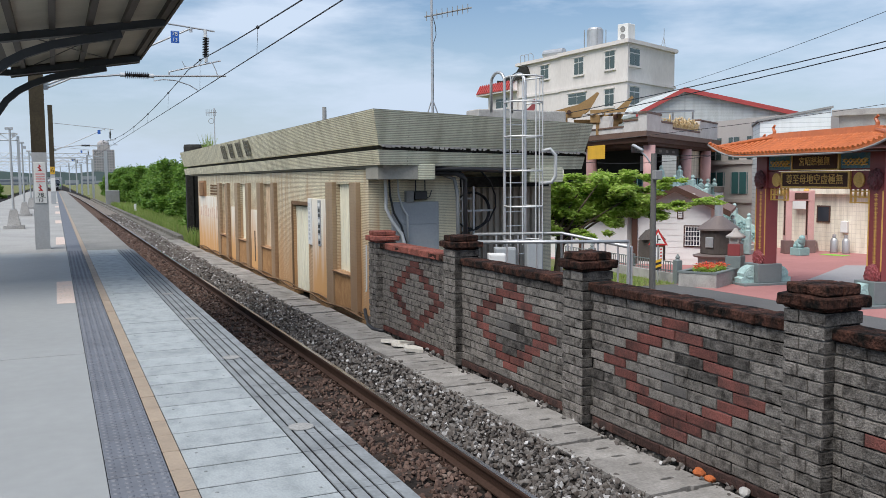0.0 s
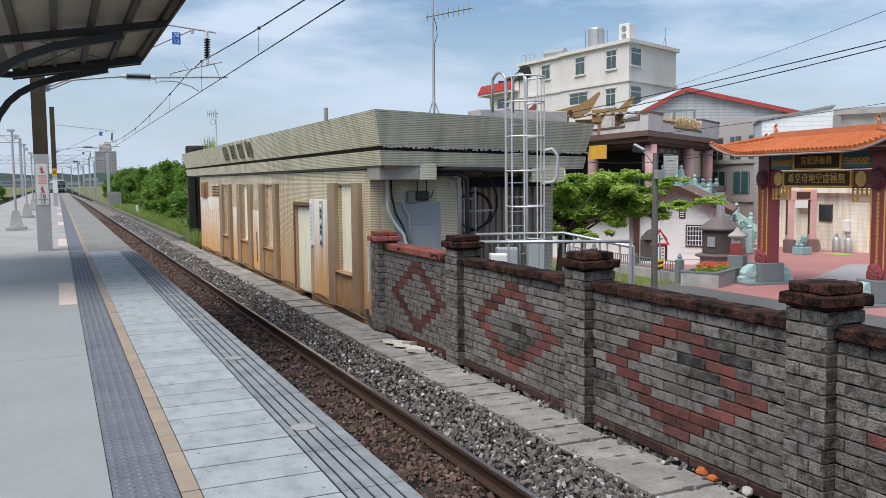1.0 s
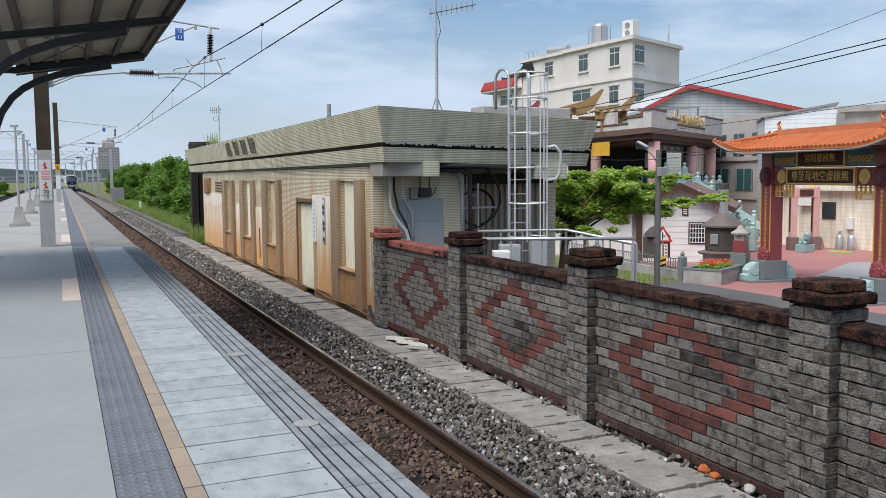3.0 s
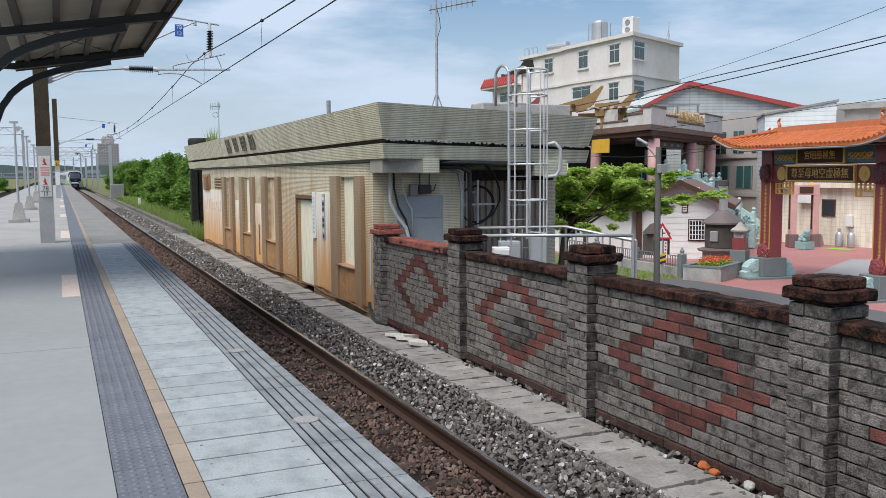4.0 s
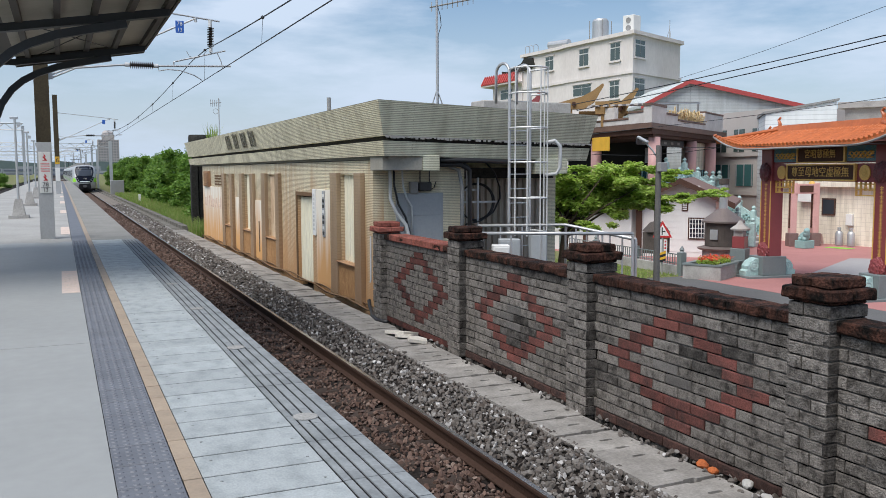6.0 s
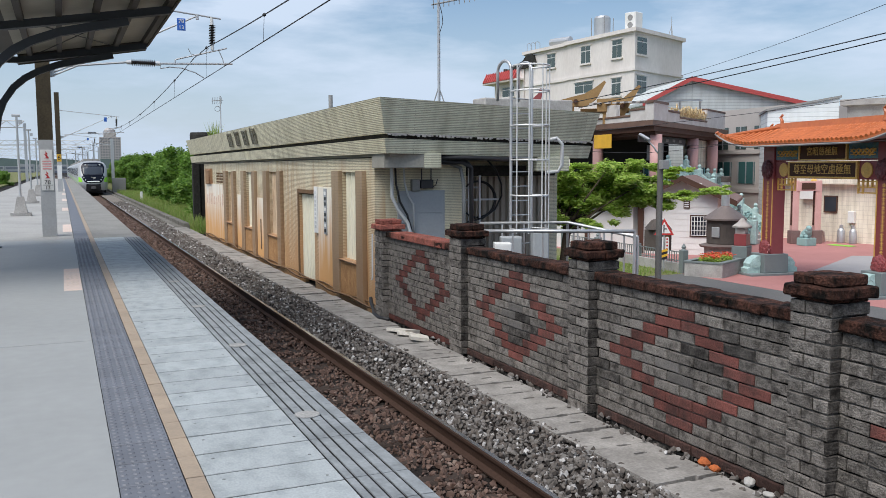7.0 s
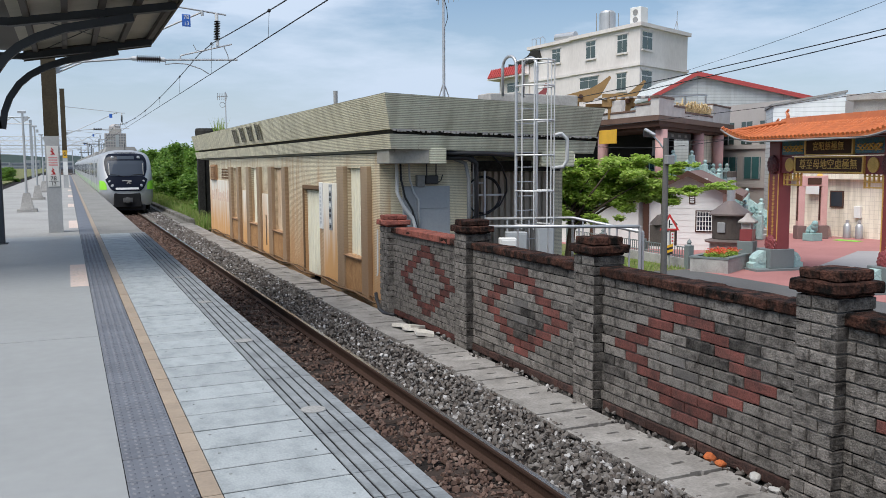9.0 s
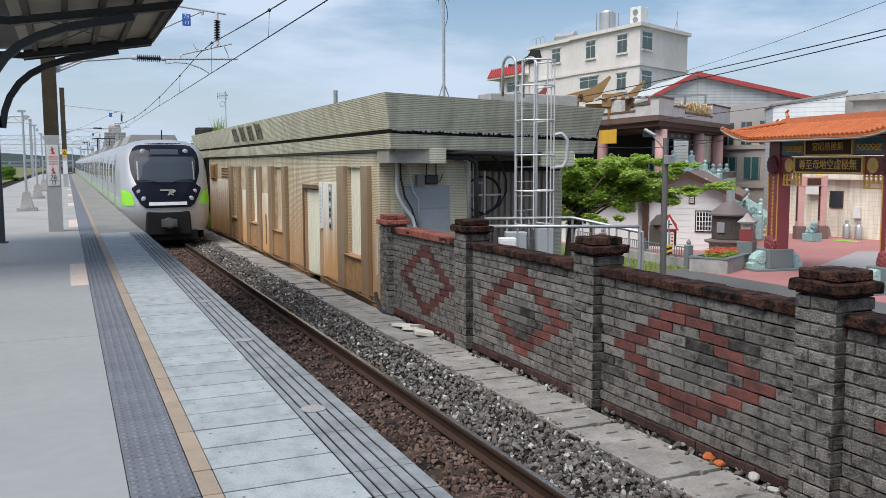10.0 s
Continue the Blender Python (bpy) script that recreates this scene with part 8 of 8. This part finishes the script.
part("pale_panel", on_east(4.3, 1.6, 4.15, 7.6, 1.75, 4.95), "mast", hall, "grey hanging panel in the hall")
part("bay_wall", on_east(9.0, 0.9, 2.5, 14.0, 1.2, 5.37), "court_tile", hall, "beige tiled bay wall")
part("door_wall", on_east(3.6, 2.0, 2.5, 8.4, 2.2, 4.0), "dark_brown", hall, "dim brown wall at the back of the hall")
for s0, s1, n in ((9.4, 13.2, 0.86), (4.4, 7.8, 1.96)):
    w_ = part("bay_window", on_east(s0, n, 2.75, s1, n + 0.04, 3.75), "teal_glass", hall, "teal framed window")
    for q in range(5):
        x = s0 + (s1 - s0 - 0.08) * q / 4
        part("window_frame", on_east(x, n - 0.04, 2.75, x + 0.08, n, 3.75), "aqua", w_)
bal = part("terrace_balustrade", on_east(2.2, -0.12, 2.62, 13.0, 0.12, 2.78), "aqua", hall, "pale aqua balustrade")
part("balustrade_rail", on_east(2.2, -0.08, 3.2, 13.0, 0.08, 3.32), "aqua", bal)
for k in range(8):
    bm = bmesh.new()
    chamfer_box(bm, 2.2 + k * 1.5, -0.15, 2.5, 2.46 + k * 1.5, 0.15, 3.42, 0.02)
    lathe(bm, [(0.12, 3.42), (0.07, 3.48), (0.13, 3.6), (0.04, 3.72)], 8, (2.33 + k * 1.5, 0, 0))
    part("newel", add(bmesh.new(), bm, FE), "aqua", bal)
# upswept timber horns of the roof boat
FH = pose(-0.6, 5.0, 0, 0, 0, -33)
horns = (([(-1.75, 7.0), (0.1, 7.02), (0.62, 7.38), (1.12, 8.26), (1.03, 8.34), (0.55, 7.98), (0.0, 7.68), (-0.9, 7.46), (-1.75, 7.24)], 0.5), ([(0.66, 6.7), (1.62, 6.7), (1.66, 6.34), (2.02, 6.36), (2.42, 7.2), (2.88, 7.96), (2.78, 8.05), (2.4, 7.72), (2.0, 7.38), (0.66, 7.36)], 0.0))
for ol, depth in horns:
    bm = prism(bmesh.new(), [(a, depth, z) for a, z in ol], (0, 0.45, 0))
    hb = part("timber_horn", add(bmesh.new(), bm, FH), "ochre_wood", hall, "upswept ochre timber roof horn")
    for x in (ol[0][0] + 0.3, ol[0][0] + 1.0):
        part("horn_post", add(bmesh.new(), box(bmesh.new(), x, depth + 0.1, 6.05, x + 0.22, depth + 0.35, ol[0][1] + 0.02), FH), "ochre_wood", hb)
    part("stud", add(bmesh.new(), lathe(bmesh.new(), [(0.12, 0), (0.12, 0.12)], 10, (0, 0, 0)), FH @ Matrix.Translation((ol[0][0] + 1.3, depth - 0.01, ol[0][1] + 0.28)) @ Euler((radians(90), 0, 0)).to_matrix().to_4x4()), "dark_brown", hb)
for x0, x1, z0, z1, d in ((-3.6, -0.4, 7.22, 7.42, 1.4), (-3.4, -1.9, 6.9, 7.1, 1.0), (-0.2, 2.4, 6.75, 6.95, 1.3)):
    part("timber_deck", add(bmesh.new(), chamfer_box(bmesh.new(), x0, d, z0, x1, d + 1.2, z1, 0.02), FH), "ochre_wood", hall, "ochre timber deck between the horns")
    part("deck_post", add(bmesh.new(), box(bmesh.new(), x0 + 0.4, d + 0.4, 6.05, x0 + 0.65, d + 0.65, z0), FH), "ochre_wood", hall)
bm = prism(bmesh.new(), [(-2.9, 1.2, 7.42), (-2.35, 1.2, 7.42), (-2.15, 1.2, 8.05), (-2.35, 1.2, 8.1), (-2.5, 1.2, 7.75)], (0, 0.3, 0))
part("red_crest", add(bmesh.new(), bm, FH), "maroon", hall, "small dark red crest")
rg = random.Random(77)
bm = bmesh.new()
for q in range(75):
    x = rg.uniform(4.5, 9.5)
    lean = rg.uniform(-0.7, 0.7)
    tube(bm, [(x, 0.2, 6.38), (x + lean * 0.4, 0.18, 6.38 + rg.uniform(0.15, 0.4)), (x + lean, 0.1, 6.5 + rg.uniform(0.0, 0.55)), (x + lean * 1.5, 0.05, 6.45 + rg.uniform(0, 0.35))], 0.05, 4, 0.012)
for q in range(16):
    x = rg.uniform(2.5, 4.4)
    tube(bm, [(x, 0.2, 6.6), (x + rg.uniform(-0.2, 0.2), 0.15, 6.8), (x + rg.uniform(-0.4, 0.4), 0.1, 6.75)], 0.04, 4, 0.01)
part("gilt_relief", add(bmesh.new(), bm, FE), "dragon_gold", hall, "pale gilt dragon figures along the parapet")
bm = prism(bmesh.new(), [(2.5, 0.6, 7.06), (10.6, 0.6, 7.62), (10.6, 0.6, 7.68), (2.5, 0.6, 7.12)], (0, 0.04, 0))
awning = part("terrace_awning", add(bmesh.new(), bm, FE), "galv", hall, "pale slatted terrace awning")
for k in range(9):
    n = 0.7 + k * 0.42
    bm = prism(bmesh.new(), [(2.5, n, 7.07), (10.6, n, 7.63), (10.6, n, 7.72), (2.5, n, 7.16)], (0, 0.22, 0))
    part("awning_slat", add(bmesh.new(), bm, FE), "beige_stone", awning)
for x, z in ((2.7, 7.08), (6.4, 7.34), (10.3, 7.6)):
    part("awning_post", on_east(x, 0.62, 6.3, x + 0.1, 0.72, z), "galv", awning)
M["pale_metal"] = tile_mat("pale_corrugated_cladding", "X", (0.55, 0.58, 0.57), (0.52, 0.55, 0.54), (0.40, 0.43, 0.43), 6.0, 0.22, 0.06, offset=0.0, streak=0.2)
M["white_metal"] = tile_mat("white_corrugated_cladding", "X", (0.74, 0.78, 0.79), (0.72, 0.76, 0.77), (0.56, 0.60, 0.62), 6.0, 0.25, 0.05, offset=0.0, streak=0.1)
M["red_roof"] = mat("red_metal_trim", (0.44, 0.07, 0.065), 0.6, dark=(0.32, 0.055, 0.05), scale=1.0, grain=0.08)

# ---- buildings behind ----
wb = thing("white_apartment_house", "white rendered four-storey house with roof tank", "house", pose(45.45, 61.7, -2.3))
M["render_white"] = mat("stained_white_render", (0.70, 0.66, 0.63), 0.85, dark=(0.55, 0.50, 0.47), var=0.7, scale=0.35, fine=6, grain=0.06, bump=0.05, stretch=(1, 1, 0.4))
part("wall", box(bmesh.new(), 0, 0, 0, 8.85, 9.9, 15.4), "render_white", wb, "stained white rendered walls")
part("rear_wing", box(bmesh.new(), 0.3, 9.9, 0, 8.85, 17.4, 15.4), "render_white", wb)
part("roof_edge", box(bmesh.new(), -0.3, -0.3, 15.402, 9.15, 10.1, 15.72), "render_white", wb, "projecting roof edge")
part("roof_edge", box(bmesh.new(), 0.0, 10.12, 15.402, 9.15, 17.7, 15.70), "render_white", wb, "projecting roof edge")
for z in (12.1, 8.8):
    part("string_course", box(bmesh.new(), -0.14, -0.14, z, 9.0, 10.0, z + 0.24), "render_white", wb)
    part("string_course", box(bmesh.new(), 0.16, 10.02, z, 9.0, 17.5, z + 0.24), "render_white", wb)


def flat_window(parent, y0, y1, z0, z1, x=0.0, on_x=True):
    """A framed window with a cross light above two panes, on the front at x or on the side front."""
    def slab(d0, d1, a, b, za, zb):
        return box(bmesh.new(), x + d0, a, za, x + d1, b, zb) if on_x else box(bmesh.new(), a, d0, za, b, d1, zb)
    w = part("window", slab(-0.03, -0.004, y0, y1, z0, z1), "white", parent, "white framed window with green-grey glass")
    for q in range(2):
        a = y0 + 0.07 + q * (y1 - y0 - 0.07) / 2
        b = a + (y1 - y0 - 0.07) / 2 - 0.07
        for za, zb in ((z0 + 0.07, z0 + (z1 - z0) * 0.68), (z0 + (z1 - z0) * 0.74, z1 - 0.07)):
            part("pane", slab(-0.06, -0.032, a, b, za, zb), "window_glass", w)
    part("sill", slab(-0.16, -0.002, y0 - 0.1, y1 + 0.1, z0 - 0.12, z0 - 0.002), "render_white", w)
    part("head", slab(-0.12, -0.002, y0 - 0.1, y1 + 0.1, z1 + 0.002, z1 + 0.08), "render_white", w)


for y0, y1 in ((1.66, 3.06), (6.14, 7.6)):
    flat_window(wb, y0, y1, 13.38, 15.0)
flat_window(wb, 1.74, 3.08, 10.1, 11.68)
flat_window(wb, 5.7, 8.5, 10.65, 11.75)
for z0, z1 in ((13.5, 15.05), (10.1, 11.75)):
    flat_window(wb, 0.3, 2.1, z0, z1, on_x=False)
flat_window(wb, 11.97, 13.4, 13.6, 15.0, x=0.3)
part("balcony_block", box(bmesh.new(), 0.1, 17.42, 0, 6, 23.2, 12.85), "render_white", wb)
flat_window(wb, 19.2, 21.6, 11.3, 12.4, x=0.1)
part("balcony_slab", box(bmesh.new(), -0.75, 17.42, 12.86, 6, 24.8, 13.02), "render_white", wb, "white balcony slab")
rt = part("red_tile_awning", prism(bmesh.new(), [(-0.8, 18.3, 13.03), (-0.1, 18.3, 14.0), (0.1, 18.3, 14.0), (0.1, 18.3, 13.03)], (0, 6.4, 0)), "red_roof", wb, "red tiled awning")
for k in range(15):
    part("awning_tile", tube(bmesh.new(), [(-0.85, 18.4 + k * 0.44, 13.06), (-0.12, 18.4 + k * 0.44, 14.06)], 0.09, 6), "red_roof", rt)
pts = [(0.0, 15.2, 14.4), (0.0, 15.6, 15.2), (0.0, 16.8, 15.3), (0.0, 17.5, 14.8), (0.0, 18.6, 14.55), (0.0, 20.2, 14.2), (0.0, 21.2, 14.35), (0.0, 21.2, 13.95), (0.0, 18.4, 14.0), (0.0, 16.0, 14.1)]
part("black_tarpaulin", prism(bmesh.new(), [(x - 0.05, y, z) for x, y, z in pts], (1.5, 0, 0)), "tar", wb, "torn black tarpaulin")
part("side_wall", box(bmesh.new(), 0.12, 17.44, 13.03, 6, 18.3, 14.4), "render_white", wb)
rails = bmesh.new()
for y in (15.3, 16.1, 16.8):
    tube(rails, [(0.1, y, 15.7), (0.1, y, 16.4), (0.5, y, 16.55), (0.9, y, 16.4), (0.9, y, 15.7)], 0.04, 5)
part("roof_rail", rails, "galv", wb, "bent steel roof rails")
# the plot is skewed: the two street fronts meet at less than a right angle
SKEW = Matrix(((math.sin(radians(65.5)), math.sin(radians(-4)), 0, 0), (math.cos(radians(65.5)), math.cos(radians(-4)), 0, 0), (0, 0, 1, 0), (0, 0, 0, 1)))
for ob in wb.children_recursive:
    ob.data.transform(SKEW)
PLOT = Vector((45.45, 61.7, 0))


def on_roof(x, y):
    p = PLOT + SKEW @ Vector((x, y, 0))
    return pose(p.x, p.y, 13.42, 0, 0, 20)


tank = thing("water_tank", "stainless steel water tank on the roof", "water tank", on_roof(1.2, 5.5))
part("tank_body", lathe(bmesh.new(), [(0.72, 0.0), (0.75, 0.05), (0.75, 1.7), (0.6, 1.9), (0.2, 1.95)], 20), "galv", tank)
bm = bmesh.new()
for a in range(4):
    x, y = 1.0 * math.cos(a * 1.57 + 0.8), 1.0 * math.sin(a * 1.57 + 0.8)
    tube(bm, [(x, y, 0), (x, y, 1.75)], 0.04, 5)
part("tank_frame", bm, "mast", tank)
t = thing("roof_condenser", "white roof condenser with two fans", "air conditioner")
t.matrix_basis = on_roof(0.9, 1.2)
part("case", chamfer_box(bmesh.new(), -0.2, -0.55, -0.02, 0.9, 0.55, 1.55, 0.03), "white", t)
for z in (0.45, 1.1):
    part("fan", add(bmesh.new(), lathe(bmesh.new(), [(0.26, 0.0), (0.24, 0.05), (0.05, 0.03)], 14), Matrix.Translation((-0.2, 0, z)) @ Euler((0, radians(-90), 0)).to_matrix().to_4x4()), "mast", t)
t = thing("horizontal_tank", "horizontal white solar tank on the roof", "water tank")
t.matrix_basis = on_roof(1.2, 10.6) @ Matrix.Translation((0, 0, 0.38))
part("tank_body", tube(bmesh.new(), [(0, -0.2, 0), (0, 2.2, 0)], 0.4, 14), "galv", t)
t = thing("roof_mast", "thin roof mast on a tripod", "antenna")
t.matrix_basis = on_roof(7.4, 0.5)
bm = tube(bmesh.new(), [(0, 0, 0), (0, 0, 1.9)], 0.03, 5)
for a in range(3):
    tube(bm, [(0.3 * math.cos(a * 2.1), 0.3 * math.sin(a * 2.1), 0), (0, 0, 1.1)], 0.025, 4)
part("mast", bm, "mast", t)

# gabled shed with red trim
gs = thing("red_trimmed_shed", "grey clad gabled building with red roof trim", "building", facing(39.34, 51.07, 110, -2.3))
prof = [(-0.7, 0), (-0.7, 8.35), (2.66, 10.0), (7.4, 9.05), (12.2, 8.1), (12.2, 0)]
bm = bmesh.new()
prism(bm, [(0, y, z) for y, z in prof], (-9, 0, 0))
part("wall", bm, "pale_metal", gs, "pale clad gable wall")
for a, b in (((-0.9, 8.2), (2.66, 10.02)), ((2.66, 10.02), (12.4, 8.02))):
    bm = bmesh.new()
    prism(bm, [(0.3, a[0], a[1]), (0.3, b[0], b[1]), (0.3, b[0], b[1] + 0.22), (0.3, a[0], a[1] + 0.22)], (-9.6, 0, 0))
    part("roof_slope", bm, "pale_metal", gs, "pale metal roof sheet")
    bm = prism(bmesh.new(), [(0.302, a[0], a[1] - 0.06), (0.302, b[0], b[1] - 0.06), (0.302, b[0], b[1] + 0.26), (0.302, a[0], a[1] + 0.26)], (0.1, 0, 0))
    part("barge_board", bm, "red_roof", gs, "red painted roof edge")
ws = thing("white_clad_shed", "white corrugated shed with slanting roof", "shed", facing(36.45, 37.09, 129, -2.3))
bm = bmesh.new()
prism(bm, [(0, 0, 0), (0, 0, 6.9), (0, 3.7, 7.55), (0, 3.7, 0)], (-6, 0, 0))
part("wall", bm, "white_metal", ws, "white corrugated cladding")
bm = bmesh.new()
prism(bm, [(0.1, -0.1, 6.9), (0.1, 3.8, 7.57), (0.1, 3.8, 7.69), (0.1, -0.1, 7.02)], (-6.3, 0, 0))
part("roof_edge", bm, "mast", ws)
gb = thing("grey_rear_building", "grey rendered building behind the court", "building", facing(39.31, 43.12, 186, -2.3))
part("wall", box(bmesh.new(), -6, -2, 0, 0, 5, 7.4), "beige_stone", gb, "grey-beige rendered wall")
for z in (2.2, 4.6):
    part("floor_band", box(bmesh.new(), 0.002, -2, z, 0.12, 5, z + 0.25), "beige_stone", gb)
for y in (-1.4, 0.9, 3.2):
    w_ = part("window", box(bmesh.new(), 0.002, y, 2.75, 0.05, y + 1.6, 4.1), "teal_glass", gb, "wide teal window")
    for q in range(3):
        part("window_frame", box(bmesh.new(), 0.05, y + q * 0.76, 2.75, 0.08, y + 0.08 + q * 0.76, 4.1), "galv", w_)
for y in (-1.2, 0.6, 2.4, 3.7):
    w_ = part("window", box(bmesh.new(), 0.002, y, 4.9, 0.05, y + 1.0, 6.3), "window_glass", gb, "dark window")
    part("window_frame", box(bmesh.new(), 0.05, y + 0.46, 4.9, 0.08, y + 0.54, 6.3), "galv", w_)
rb = thing("concrete_rear_building", "plain concrete building at the end of the court", "building", facing(40, 27, 150, -2.3))
part("wall", box(bmesh.new(), -6, -6, 0, 0, 14, 6.9), "concrete", rb)
part("roof_edge", box(bmesh.new(), -6.3, -6.3, 6.9, 0.3, 14.3, 7.2), "concrete", rb)

# overhead power lines
lines = thing("power_lines", "black overhead service lines across the street", "power line")
for a, b, r in (((14.35, 22.87, 3.46), (14.77, 11.96, 4.18), 0.012), ((14.64, 22.69, 3.32), (14.77, 11.95, 4.06), 0.012), ((15.1, 24.1, 2.57), (24.8, 19.9, 3.97), 0.009), ((11.3, 18.6, 1.98), (13.8, 17.72, 2.02), 0.007), ((13.9, 17.7, 2.04), (24, 15.5, 2.5), 0.007), ((18.98, 23.24, 4.52), (15.54, 12.6, 4.95), 0.006)):
    a, b = Vector(a), Vector(b)
    d = b - a
    a, b = a - d * 0.0, b + d * 0.6
    pts = [a.lerp(b, q / 12) - Vector((0, 0, 0.25 * math.sin(math.pi * q / 12))) * (0.4 if r > 0.01 else 0.6) for q in range(13)]
    part("wire", tube(bmesh.new(), pts, r, 5), "black", lines)

# ---- far distance ----
M["far_tower"] = mat("hazy_pinkish_render", (0.43, 0.40, 0.39), 0.9, dark=(0.37, 0.345, 0.335), scale=0.05, fine=0.5, grain=0.05, bump=0.0)
M["far_tower_window"] = mat("hazy_tower_window", (0.20, 0.205, 0.23), 0.7, grain=0.02, bump=0.0)
M["far_wall"] = mat("hazy_far_render", (0.30, 0.32, 0.34), 0.9, dark=(0.22, 0.24, 0.26), scale=0.05, fine=0.5, grain=0.05, bump=0.0)
M["far_dark"] = mat("hazy_far_window", (0.14, 0.16, 0.20), 0.7, grain=0.02, bump=0.0)
M["far_wood"] = mat("hazy_far_woods", (0.13, 0.17, 0.17), 0.95, dark=(0.09, 0.125, 0.125), scale=0.1, grain=0.2, bump=0.0)
tower = thing("apartment_tower", "distant hazy apartment tower with stepped top", "apartment building", pose(64.6, 1300, -3))
part("wall", box(bmesh.new(), -14, 0, 0, 14, 20, 49), "far_tower", tower)
part("top_storey", box(bmesh.new(), -8, 0, 49, 8, 18, 56), "far_tower", tower)
part("crown", lathe(bmesh.new(), [(7.5, 56), (7.5, 59), (4, 62)], 8, (0, 9, 0)), "far_tower", tower)
for i in range(8):
    for j in range(12):
        part("window", box(bmesh.new(), -13 + i * 3.4, -0.4, 4 + j * 3.8, -11 + i * 3.4, -0.05, 6 + j * 3.8), "far_tower_window", tower)
rg = random.Random(12)
for k in range(26):
    x = -230 + k * 13 + rg.uniform(-5, 5)
    y = rg.uniform(620, 900)
    w, h = rg.uniform(8, 18), rg.uniform(4, 10)
    t = thing("far_house", "distant hazy town building", "building", pose(x, y, -3), group="distant town")
    part("wall", box(bmesh.new(), -w / 2, 0, 0, w / 2, 10, h), "far_wall", t)
    for q in range(int(h / 3.5)):
        part("window_band", box(bmesh.new(), -w / 2 + 1, -0.3, 1.4 + q * 3.4, w / 2 - 1, -0.02, 3.0 + q * 3.4), "far_dark", t)
bm = bmesh.new()
prof = [(-900, 0)] + [(-900 + k * 20, 15 + 7 * noise.noise(Vector((k * 0.23, 0, 3))) + 3 * noise.noise(Vector((k * 0.9, 4, 3)))) for k in range(91)] + [(900, 0)]
prism(bm, [(x, 1000, z - 3) for x, z in prof], (0, 30, 0))
solid("backdrop_woods", bm, "far_wood", "hazy line of distant woods", kind="structure")


# ---- what moves ----
def motions():
    rows = []
    for k in range(21):
        t = k * 0.5
        tau = 10 - t
        y = 29.5 + 20.5 * tau + 0.59 * tau * tau
        rows.append((t, pose(TRACK + bend(y), y, -1.15, 0, 0, math.degrees(math.atan(max(0, y - 100) / 7000)))))
    walk(train, rows)


motions()
